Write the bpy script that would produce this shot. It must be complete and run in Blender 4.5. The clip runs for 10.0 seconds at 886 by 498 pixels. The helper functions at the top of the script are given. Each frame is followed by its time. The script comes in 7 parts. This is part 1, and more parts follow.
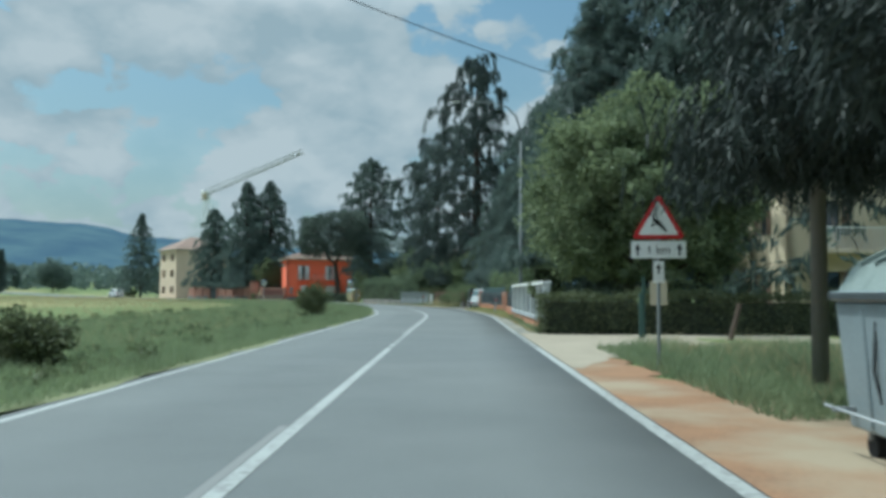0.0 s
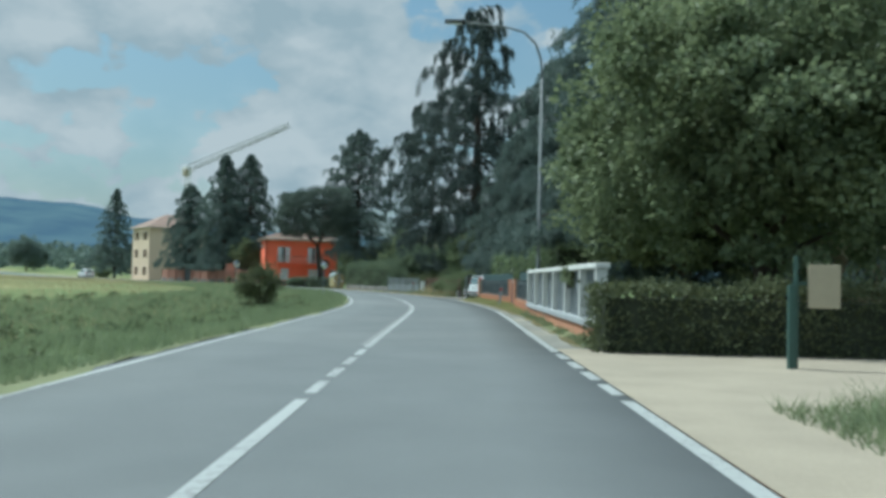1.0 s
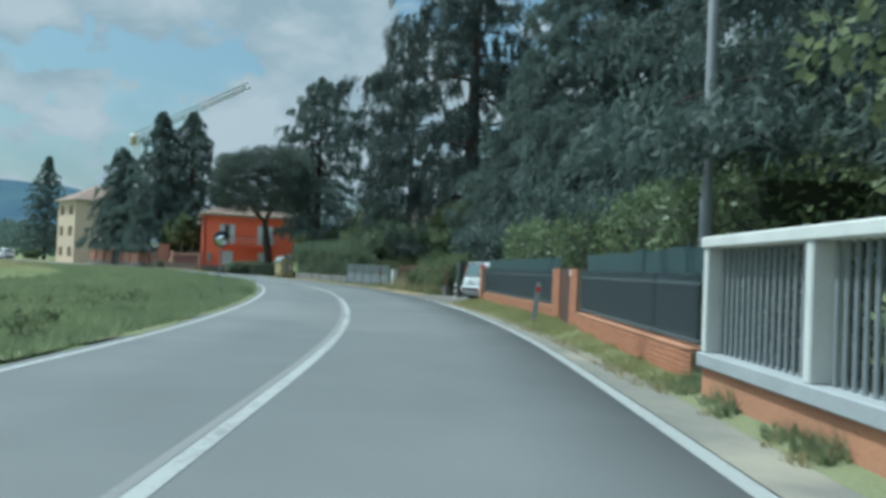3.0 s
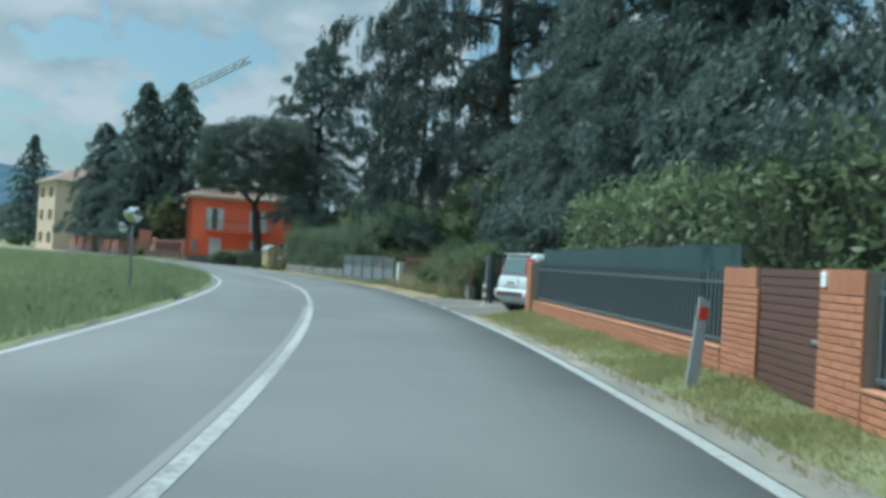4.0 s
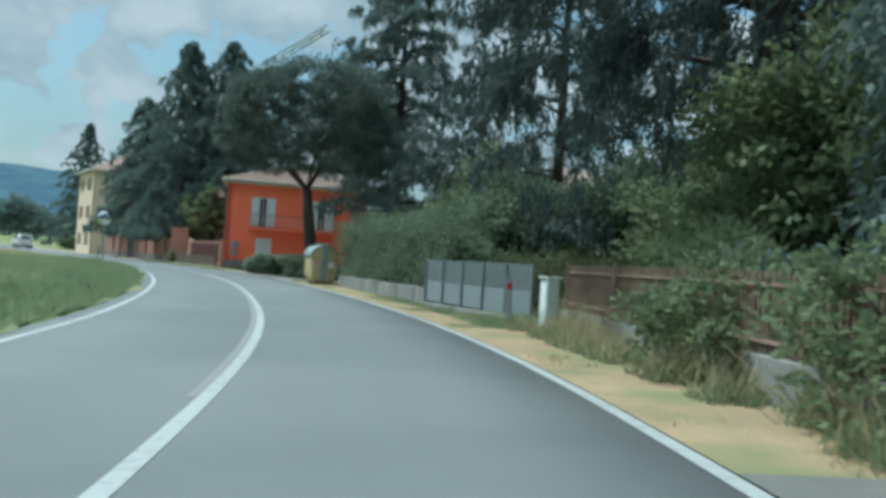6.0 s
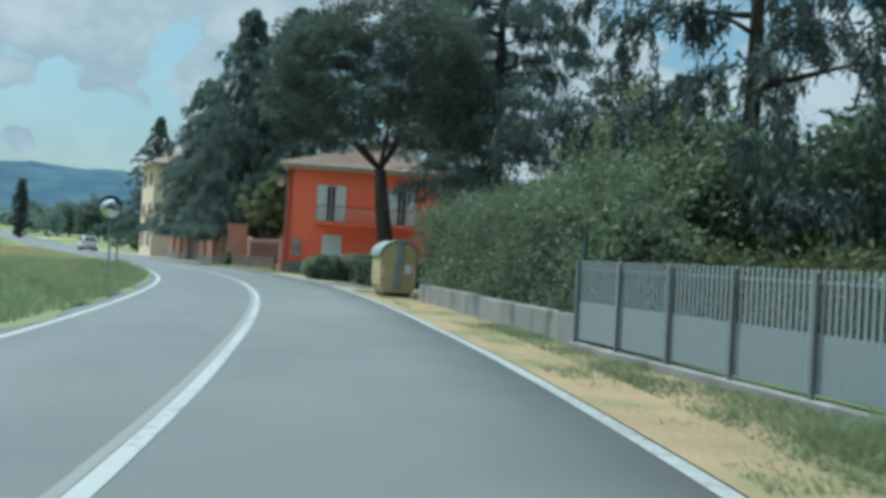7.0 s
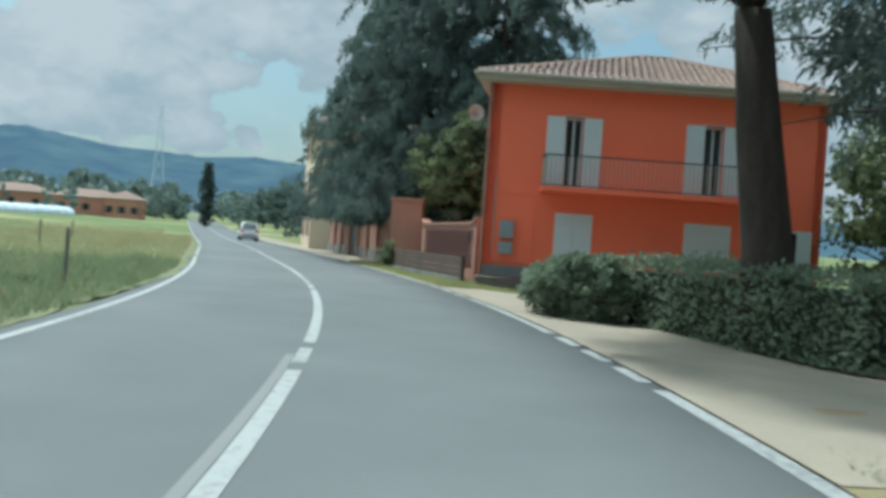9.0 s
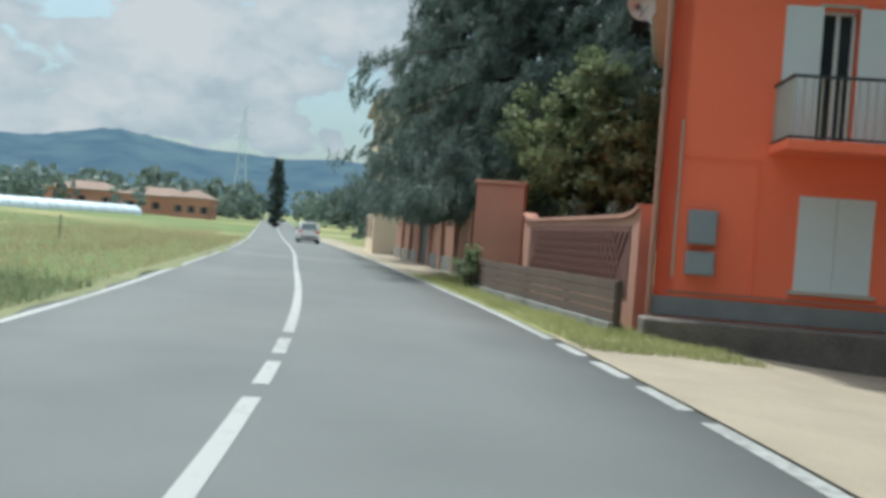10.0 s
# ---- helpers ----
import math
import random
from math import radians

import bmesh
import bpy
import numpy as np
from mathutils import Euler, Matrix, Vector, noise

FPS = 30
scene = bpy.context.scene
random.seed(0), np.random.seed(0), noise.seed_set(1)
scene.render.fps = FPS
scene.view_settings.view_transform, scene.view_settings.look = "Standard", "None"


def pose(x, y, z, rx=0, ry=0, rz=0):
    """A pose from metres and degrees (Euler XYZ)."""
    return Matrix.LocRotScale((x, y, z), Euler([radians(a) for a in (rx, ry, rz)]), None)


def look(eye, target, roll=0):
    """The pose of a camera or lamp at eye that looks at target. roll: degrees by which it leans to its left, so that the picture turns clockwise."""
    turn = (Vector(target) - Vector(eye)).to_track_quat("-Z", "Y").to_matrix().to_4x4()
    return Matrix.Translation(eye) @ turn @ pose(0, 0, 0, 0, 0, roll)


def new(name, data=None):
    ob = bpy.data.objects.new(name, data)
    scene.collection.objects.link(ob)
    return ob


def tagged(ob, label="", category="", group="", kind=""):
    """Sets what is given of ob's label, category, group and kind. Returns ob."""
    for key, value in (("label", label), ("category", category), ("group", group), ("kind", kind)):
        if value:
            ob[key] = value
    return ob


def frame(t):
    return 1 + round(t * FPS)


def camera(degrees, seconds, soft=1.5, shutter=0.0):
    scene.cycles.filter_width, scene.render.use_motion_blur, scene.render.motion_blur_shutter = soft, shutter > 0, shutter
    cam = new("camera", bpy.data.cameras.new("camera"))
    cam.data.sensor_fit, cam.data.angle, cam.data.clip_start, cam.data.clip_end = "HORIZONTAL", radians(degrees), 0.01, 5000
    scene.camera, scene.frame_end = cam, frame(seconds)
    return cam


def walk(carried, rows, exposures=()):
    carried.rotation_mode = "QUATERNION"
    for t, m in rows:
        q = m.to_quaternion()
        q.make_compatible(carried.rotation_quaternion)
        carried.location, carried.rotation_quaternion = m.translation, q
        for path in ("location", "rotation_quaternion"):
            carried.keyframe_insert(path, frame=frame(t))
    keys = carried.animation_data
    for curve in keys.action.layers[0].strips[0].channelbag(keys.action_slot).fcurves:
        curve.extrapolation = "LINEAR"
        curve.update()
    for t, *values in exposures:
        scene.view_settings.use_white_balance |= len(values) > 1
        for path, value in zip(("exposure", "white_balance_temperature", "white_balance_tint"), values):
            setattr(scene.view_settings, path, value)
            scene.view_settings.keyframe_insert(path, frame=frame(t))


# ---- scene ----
# ---------------------------------------------------------------- camera
cam = camera(53.0, 10.0, soft=3.8, shutter=0.12)
PATH = [
    (0, -0.001, 0.001, 1.274, 0.73, 2.81, 0.27),
    (0.5, -0.014, 5.717, 1.264, 0.68, 2.03, 1.08),
    (1, -0.013, 11.429, 1.253, 0.40, 1.98, 1.37),
    (1.5, 0.021, 17.152, 1.250, -0.93, 1.84, 1.72),
    (2, 0.052, 22.851, 1.220, -1.32, 1.83, 1.91),
    (2.5, 0.065, 28.558, 1.220, -0.97, 1.59, 2.09),
    (4, -0.161, 45.843, 1.228, 0.08, 0.84, 3.27),
    (4.5, -0.461, 51.781, 1.220, 0.97, 0.63, 3.79),
    (5, -0.968, 57.727, 1.187, 2.25, 0.92, 3.57),
    (6.5, -3.447, 75.711, 1.224, 9.10, 0.93, 3.63),
    (7, -4.892, 81.709, 1.243, 12.16, 0.65, 3.18),
    (7.5, -6.762, 87.658, 1.260, 16.20, 0.23, 2.61),
    (8, -8.969, 93.537, 1.222, 19.91, -0.35, 2.88),
    (8.5, -11.506, 99.357, 1.230, 22.62, -0.59, 3.46),
    (9, -14.279, 105.092, 1.216, 25.12, -0.54, 3.89),
    (9.5, -17.246, 110.626, 1.214, 27.39, -0.41, 4.19),
    (10, -20.347, 116.073, 1.228, 30.32, -0.73, 4.34),
]
EXPOSURES = [(0.0, 0.45, 5460, -4), (0.5, 0.51, 5510, -4), (1.0, 0.46, 5510, -3), (1.5, 0.37, 5460, -4), (2.0, 0.27, 5410, -4), (2.5, 0.35, 5360, -4), (4.0, 0.55, 5310, -5), (5.0, 0.56, 5310, -5), (7.5, 0.61, 5360, -5), (8.5, 0.59, 5410, -4), (9.0, 0.59, 5560, -2), (9.5, 0.67, 5760, 2), (10.0, 0.71, 5960, 5)]
walk(cam, [(t, pose(x, y, z, 90 + pitch, 0, yaw) @ pose(0, 0, 0, 0, 0, roll)) for t, x, y, z, yaw, pitch, roll in PATH], EXPOSURES)

# ---------------------------------------------------------------- light
SUN_DIR = Vector((-0.62, 0.26, 1.18)).normalized()      # towards the sun: ahead and left of the road, high
CLOUD_AT = (0.37, 0.82, 0.15)
CLOUD_EDGE, CLOUD_THIN = 0.115, 0.24
world = bpy.data.worlds.new("sky")
scene.world = world
world.use_nodes = True


def build_sky():
    nt = world.node_tree
    nt.nodes.clear()
    N = nt.nodes.new
    L = nt.links.new
    out = N("ShaderNodeOutputWorld")
    tc = N("ShaderNodeTexCoord")
    sky = N("ShaderNodeTexSky")
    sky.sky_type = 'NISHITA'
    sky.sun_disc = False
    sky.sun_elevation = math.asin(SUN_DIR.z)
    sky.sun_rotation = math.atan2(SUN_DIR.x, SUN_DIR.y)
    sky.air_density, sky.dust_density, sky.ozone_density = 1.0, 3.2, 0.5
    bg_sky = N("ShaderNodeBackground")
    bg_sky.inputs[1].default_value = 0.078
    hue = N("ShaderNodeMix"); hue.data_type = 'RGBA'; hue.blend_type = 'MULTIPLY'
    hue.inputs["Factor"].default_value = 1.0
    hue.inputs["B"].default_value = (0.90, 1.06, 0.98, 1)
    L(sky.outputs[0], hue.inputs["A"])
    L(hue.outputs["Result"], bg_sky.inputs[0])
    # heaped clouds: a field of soft lumps, thinner higher up; the same field a step towards the sun shades them
    sep = N("ShaderNodeSeparateXYZ")
    L(tc.outputs["Generated"], sep.inputs[0])
    zz = N("ShaderNodeMath"); zz.operation = 'MAXIMUM'; zz.inputs[1].default_value = 0.0
    L(sep.outputs[2], zz.inputs[0])

    def calc(op, a, b, c=None):
        n = N("ShaderNodeMath"); n.operation = op
        for k, v in enumerate((a, b, c)):
            if v is None:
                continue
            if isinstance(v, (int, float)):
                n.inputs[k].default_value = v
            else:
                L(v, n.inputs[k])
        return n.outputs[0]

    def heap(shift):
        mp = N("ShaderNodeMapping")
        mp.inputs["Location"].default_value = tuple(CLOUD_AT[k] + shift[k] for k in range(3))
        mp.inputs["Scale"].default_value = (1.0, 1.0, 1.7)
        L(tc.outputs["Generated"], mp.inputs[0])
        big = N("ShaderNodeTexNoise")
        big.inputs["Scale"].default_value, big.inputs["Detail"].default_value, big.inputs["Roughness"].default_value = 3.4, 3.0, 0.45
        L(mp.outputs[0], big.inputs["Vector"])
        wob = N("ShaderNodeTexNoise")
        wob.inputs["Scale"].default_value, wob.inputs["Detail"].default_value, wob.inputs["Roughness"].default_value = 14.0, 7.0, 0.6
        L(mp.outputs[0], wob.inputs["Vector"])
        vm = N("ShaderNodeVectorMath"); vm.operation = 'MULTIPLY_ADD'
        vm.inputs[1].default_value = (0.10, 0.10, 0.10)
        L(wob.outputs["Color"], vm.inputs[0]); L(mp.outputs[0], vm.inputs[2])
        vo = N("ShaderNodeTexVoronoi"); vo.feature = 'SMOOTH_F1'
        vo.inputs["Scale"].default_value, vo.inputs["Smoothness"].default_value = 9.0, 0.35
        vo.inputs["Detail"].default_value, vo.inputs["Roughness"].default_value = 2.0, 0.5
        L(vm.outputs[0], vo.inputs["Vector"])
        d = calc('MULTIPLY_ADD', vo.outputs["Distance"], -0.32, big.outputs["Fac"])
        return calc('MULTIPLY_ADD', wob.outputs["Fac"], 0.10, d)

    here = heap((0.0, 0.0, 0.0))
    sunward = heap((-0.035, -0.01, 0.10))
    cover = calc('MULTIPLY_ADD', zz.outputs[0], -CLOUD_THIN, here)
    ramp = N("ShaderNodeMapRange")
    ramp.inputs["From Min"].default_value, ramp.inputs["From Max"].default_value = CLOUD_EDGE, CLOUD_EDGE + 0.05
    L(cover, ramp.inputs["Value"])
    df = calc('SUBTRACT', here, sunward)
    bd = N("ShaderNodeMapRange")
    bd.inputs["From Min"].default_value, bd.inputs["From Max"].default_value = -0.16, 0.14
    L(df, bd.inputs["Value"])
    body = N("ShaderNodeValToRGB")
    body.color_ramp.elements[0].position, body.color_ramp.elements[0].color = 0.05, (0.60, 0.69, 0.73, 1)
    body.color_ramp.elements[1].position, body.color_ramp.elements[1].color = 0.95, (0.88, 0.90, 0.90, 1)
    L(bd.outputs["Result"], body.inputs[0])
    bg_cl = N("ShaderNodeBackground")
    # cloud overhead, out of view, is brightened as fill light; duller towards the horizon
    sky_fill = N("ShaderNodeMapRange")
    sky_fill.inputs["From Min"].default_value, sky_fill.inputs["From Max"].default_value = 0.30, 0.90
    sky_fill.inputs["To Min"].default_value, sky_fill.inputs["To Max"].default_value = 0.44, 2.5
    L(zz.outputs[0], sky_fill.inputs["Value"])
    L(sky_fill.outputs["Result"], bg_cl.inputs[1])
    L(body.outputs[0], bg_cl.inputs[0])
    # haze over the horizon
    hz = N("ShaderNodeMapRange")
    hz.inputs["From Min"].default_value, hz.inputs["From Max"].default_value = 0.02, 0.34
    hz.inputs["To Min"].default_value, hz.inputs["To Max"].default_value = 0.6, 0.0
    L(zz.outputs[0], hz.inputs["Value"])
    mx = N("ShaderNodeMath"); mx.operation = 'MAXIMUM'
    L(ramp.outputs["Result"], mx.inputs[0]); L(hz.outputs[0], mx.inputs[1])
    mix = N("ShaderNodeMixShader")
    L(mx.outputs[0], mix.inputs[0]); L(bg_sky.outputs[0], mix.inputs[1]); L(bg_cl.outputs[0], mix.inputs[2])
    L(mix.outputs[0], out.inputs[0])


build_sky()
sun_data = bpy.data.lights.new("sun", 'SUN')
sun_data.energy, sun_data.angle, sun_data.color = 3.2, radians(3.0), (1.0, 0.95, 0.86)
sun = new("sun", sun_data)
sun.matrix_world = look(SUN_DIR * 50, (0, 0, 0))

# ---------------------------------------------------------------- materials


def nodes_of(name):
    m = bpy.data.materials.new(name)
    m.use_nodes = True
    nt = m.node_tree
    return m, nt, nt.nodes["Principled BSDF"]


def surface(name, base, dark=None, rough=0.7, metal=0.0, scale=6.0, fine=60.0, amount=0.5, bump=0.15, spec=0.4, coords="Object",
            blotch=None, island=0.0, single=0.0, stretch=(1, 1, 1)):
    """Two scales of variation between two colours, with relief, and pieces that differ by island or by object."""
    m, nt, p = nodes_of(name)
    N, L = nt.nodes.new, nt.links.new
    dark = dark or tuple(c * 0.72 for c in base)
    tc = N("ShaderNodeTexCoord")
    mp = N("ShaderNodeMapping"); mp.inputs["Scale"].default_value = stretch
    L(tc.outputs[coords], mp.inputs[0])
    n1 = N("ShaderNodeTexNoise"); n1.inputs["Scale"].default_value = scale; n1.inputs["Detail"].default_value = 6
    n2 = N("ShaderNodeTexNoise"); n2.inputs["Scale"].default_value = fine; n2.inputs["Detail"].default_value = 4
    L(mp.outputs[0], n1.inputs["Vector"]); L(mp.outputs[0], n2.inputs["Vector"])
    add = N("ShaderNodeMath"); add.operation = 'MULTIPLY_ADD'; add.inputs[1].default_value = 0.5
    half = N("ShaderNodeMath"); half.operation = 'MULTIPLY'; half.inputs[1].default_value = 0.5
    L(n2.outputs["Fac"], half.inputs[0])
    L(n1.outputs["Fac"], add.inputs[0]); L(half.outputs[0], add.inputs[2])
    mr = N("ShaderNodeMapRange")
    mr.inputs["From Min"].default_value, mr.inputs["From Max"].default_value = 0.5 - 0.25 / max(amount, .05) * .5, 0.5 + 0.25 / max(amount, .05) * .5
    L(add.outputs[0], mr.inputs["Value"])
    fac = mr.outputs["Result"]
    if island or single:
        src = N("ShaderNodeNewGeometry").outputs["Random Per Island"] if island else N("ShaderNodeObjectInfo").outputs["Random"]
        ma = N("ShaderNodeMath"); ma.operation = 'MULTIPLY_ADD'; ma.inputs[1].default_value = (island or single) * 2
        L(src, ma.inputs[0])
        sh = N("ShaderNodeMath"); sh.operation = 'SUBTRACT'; sh.inputs[1].default_value = (island or single)
        L(fac, sh.inputs[0]); L(sh.outputs[0], ma.inputs[2])
        ma.use_clamp = True
        fac = ma.outputs[0]
    mixc = N("ShaderNodeMix"); mixc.data_type = 'RGBA'
    mixc.inputs["A"].default_value, mixc.inputs["B"].default_value = (*dark, 1), (*base, 1)
    L(fac, mixc.inputs["Factor"])
    colour = mixc.outputs["Result"]
    if blotch:
        n3 = N("ShaderNodeTexNoise"); n3.inputs["Scale"].default_value = blotch[1]; n3.inputs["Detail"].default_value = 5
        L(mp.outputs[0], n3.inputs["Vector"])
        r3 = N("ShaderNodeMapRange"); r3.inputs["From Min"].default_value, r3.inputs["From Max"].default_value = blotch[2], blotch[3]
        L(n3.outputs["Fac"], r3.inputs["Value"])
        m3 = N("ShaderNodeMix"); m3.data_type = 'RGBA'; m3.inputs["B"].default_value = (*blotch[0], 1)
        L(r3.outputs["Result"], m3.inputs["Factor"]); L(colour, m3.inputs["A"])
        colour = m3.outputs["Result"]
    L(colour, p.inputs["Base Color"])
    p.inputs["Roughness"].default_value, p.inputs["Metallic"].default_value = rough, metal
    p.inputs["Specular IOR Level"].default_value = spec
    if bump:
        b = N("ShaderNodeBump"); b.inputs["Strength"].default_value = bump; b.inputs["Distance"].default_value = 0.02
        L(n2.outputs["Fac"], b.inputs["Height"]); L(b.outputs[0], p.inputs["Normal"])
    return m


def foliage(name, light, dark, see=0.28, rough=0.55):
    m, nt, p = nodes_of(name)
    N, L = nt.nodes.new, nt.links.new
    geo = N("ShaderNodeNewGeometry")
    tc = N("ShaderNodeTexCoord")
    n1 = N("ShaderNodeTexNoise"); n1.inputs["Scale"].default_value = 0.55; n1.inputs["Detail"].default_value = 4
    L(tc.outputs["Object"], n1.inputs["Vector"])
    a = N("ShaderNodeMath"); a.operation = 'MULTIPLY_ADD'; a.inputs[1].default_value = 0.55
    b = N("ShaderNodeMath"); b.operation = 'MULTIPLY_ADD'; b.inputs[1].default_value = 1.3; b.inputs[2].default_value = -0.45
    L(n1.outputs["Fac"], b.inputs[0])
    L(geo.outputs["Random Per Island"], a.inputs[0]); L(b.outputs[0], a.inputs[2])
    a.use_clamp = True
    mixc = N("ShaderNodeMix"); mixc.data_type = 'RGBA'
    mixc.inputs["A"].default_value, mixc.inputs["B"].default_value = (*dark, 1), (*light, 1)
    L(a.outputs[0], mixc.inputs["Factor"])
    L(mixc.outputs["Result"], p.inputs["Base Color"])
    p.inputs["Roughness"].default_value = rough
    p.inputs["Specular IOR Level"].default_value = 0.16
    tr = N("ShaderNodeBsdfTranslucent"); L(mixc.outputs["Result"], tr.inputs[0])
    ms = N("ShaderNodeMixShader"); ms.inputs[0].default_value = see
    L(p.outputs[0], ms.inputs[1]); L(tr.outputs[0], ms.inputs[2])
    L(ms.outputs[0], nt.nodes["Material Output"].inputs[0])
    return m


def glass(name, tint=(0.10, 0.12, 0.13)):
    m, nt, p = nodes_of(name)
    p.inputs["Base Color"].default_value = (*tint, 1)
    p.inputs["Roughness"].default_value = 0.06
    p.inputs["Specular IOR Level"].default_value = 0.8
    return m


def paint_line(name, cover, tone=(0.43, 0.445, 0.43), flake=9):
    """Worn road paint over asphalt: cover is how much of it is left."""
    m, nt, p = nodes_of(name)
    N, L = nt.nodes.new, nt.links.new
    tc = N("ShaderNodeTexCoord")
    n1 = N("ShaderNodeTexNoise"); n1.inputs["Scale"].default_value = flake; n1.inputs["Detail"].default_value = 8; n1.inputs["Roughness"].default_value = 0.7
    L(tc.outputs["Object"], n1.inputs["Vector"])
    n2 = N("ShaderNodeTexNoise"); n2.inputs["Scale"].default_value = 0.35; n2.inputs["Detail"].default_value = 3
    L(tc.outputs["Object"], n2.inputs["Vector"])
    ad = N("ShaderNodeMath"); ad.operation = 'MULTIPLY_ADD'; ad.inputs[1].default_value = 0.5
    L(n2.outputs["Fac"], ad.inputs[0]); L(n1.outputs["Fac"], ad.inputs[2])
    mr = N("ShaderNodeMapRange")
    mr.inputs["From Min"].default_value, mr.inputs["From Max"].default_value = 0.97 - cover * 0.5, 0.97 - cover * 0.5 + 0.16
    L(ad.outputs[0], mr.inputs["Value"])
    mixc = N("ShaderNodeMix"); mixc.data_type = 'RGBA'
    mixc.inputs["A"].default_value, mixc.inputs["B"].default_value = (0.17, 0.173, 0.17, 1), (*tone, 1)
    L(mr.outputs["Result"], mixc.inputs["Factor"]); L(mixc.outputs["Result"], p.inputs["Base Color"])
    p.inputs["Roughness"].default_value = 0.75
    return m


M_ASPHALT = surface("asphalt", (0.158, 0.168, 0.169), (0.120, 0.129, 0.130), rough=0.92, scale=0.6, fine=160, amount=0.6, bump=0.3, spec=0.15,
                    blotch=((0.180, 0.187, 0.184), 0.12, 0.48, 0.78))
M_LINE = paint_line("road_paint", 0.78, (0.30, 0.313, 0.305))
M_LINE_OLD = paint_line("old_road_paint", 0.12, (0.30, 0.313, 0.305), flake=4)
M_GROUND = surface("meadow_soil", (0.160, 0.195, 0.085), (0.090, 0.130, 0.052), rough=0.95, scale=0.25, fine=14, amount=0.7, bump=0.6, spec=0.1,
                   blotch=((0.34, 0.29, 0.15), 0.035, 0.50, 0.72))
M_DIRT = surface("bare_earth", (0.32, 0.185, 0.108), (0.175, 0.112, 0.075), rough=0.95, scale=0.8, fine=30, amount=0.7, bump=0.5, spec=0.1,
                 blotch=((0.30, 0.245, 0.175), 0.45, 0.46, 0.62))
M_SAND = surface("dry_sandy_earth", (0.35, 0.258, 0.155), (0.215, 0.165, 0.105), rough=0.95, scale=0.8, fine=30, amount=0.8, bump=0.5, spec=0.1,
                 blotch=((0.185, 0.180, 0.095), 0.42, 0.50, 0.62))
M_GRAVEL = surface("pale_gravel", (0.345, 0.30, 0.232), (0.24, 0.21, 0.165), rough=0.95, scale=0.9, fine=45, amount=0.7, bump=0.5, spec=0.15)
M_GREYGRAVEL = surface("dusty_grey_gravel", (0.245, 0.235, 0.205), (0.145, 0.142, 0.128), rough=0.95, scale=0.9, fine=45, amount=0.7, bump=0.5, spec=0.15,
                       blotch=((0.30, 0.275, 0.22), 0.7, 0.48, 0.66))
M_DRIVE = surface("old_drive_tarmac", (0.165, 0.160, 0.148), (0.11, 0.108, 0.10), rough=0.9, scale=0.9, fine=45, amount=0.7, bump=0.4, spec=0.2,
                  blotch=((0.23, 0.215, 0.18), 0.6, 0.52, 0.7))
M_VERGE = surface("dry_verge", (0.225, 0.230, 0.135), (0.135, 0.155, 0.082), rough=0.95, scale=0.7, fine=25, amount=0.7, bump=0.5, spec=0.1)
M_SUNVERGE = surface("sunny_grass_soil", (0.30, 0.29, 0.145), (0.17, 0.205, 0.09), rough=0.95, scale=0.7, fine=25, amount=0.7, bump=0.5, spec=0.1)
M_CONCRETE = surface("weathered_concrete", (0.25, 0.245, 0.228), (0.14, 0.14, 0.132), rough=0.9, scale=1.6, fine=40, amount=0.7, bump=0.3,
                     blotch=((0.10, 0.10, 0.09), 2.0, 0.50, 0.68), stretch=(1, 1, 0.35))
M_WHITEPOST = surface("white_painted_concrete", (0.66, 0.66, 0.62), (0.48, 0.49, 0.47), rough=0.75, scale=2.5, fine=50, amount=0.5, bump=0.15,
                      blotch=((0.36, 0.36, 0.33), 1.8, 0.60, 0.85))
M_BEAM = surface("grey_concrete_beam", (0.36, 0.38, 0.39), (0.27, 0.285, 0.295), rough=0.85, scale=2.0, fine=50, amount=0.5, bump=0.2)
M_GREYBAR = surface("grey_painted_bar", (0.24, 0.26, 0.27), (0.17, 0.19, 0.20), rough=0.6, scale=3, fine=60, amount=0.4, bump=0.05)
M_BRICK = surface("orange_brick", (0.46, 0.21, 0.115), (0.33, 0.135, 0.075), rough=0.88, scale=5, fine=70, amount=0.6, bump=0.3, single=0.25)
M_MORTAR = surface("mortar", (0.38, 0.32, 0.26), (0.28, 0.23, 0.19), rough=0.95, scale=6, fine=60, amount=0.5, bump=0.3)
M_ORANGEWALL = surface("orange_plinth", (0.47, 0.23, 0.13), (0.32, 0.16, 0.10), rough=0.9, scale=1.2, fine=30, amount=0.7, bump=0.25)
M_DKGREEN = surface("dark_green_metal", (0.095, 0.118, 0.126), (0.065, 0.084, 0.090), rough=0.45, scale=4, fine=60, amount=0.4, bump=0.05)
# for the sheet that is added to darken the gaps between bars
M_GAPDARK = surface("gap_dark_sheet", (0.016, 0.024, 0.028), (0.010, 0.016, 0.019), rough=0.85, scale=1.5, fine=220, amount=0.5, bump=0.25)
M_SCREEN = surface("green_shade_net", (0.033, 0.066, 0.068), (0.023, 0.049, 0.051), rough=0.8, scale=1.5, fine=220, amount=0.5, bump=0.25)
M_BROWNDOOR = surface("brown_painted_boards", (0.125, 0.066, 0.052), (0.085, 0.044, 0.035), rough=0.6, scale=3, fine=50, amount=0.5, bump=0.08)
M_RUST = surface("rusty_brown_bar", (0.29, 0.195, 0.14), (0.16, 0.11, 0.082), rough=0.85, scale=3, fine=50, amount=0.7, bump=0.15)
M_SHEET = surface("grey_sheet_metal", (0.30, 0.335, 0.36), (0.235, 0.265, 0.29), rough=0.5, metal=0.25, scale=1.0, fine=40, amount=0.5, bump=0.05)
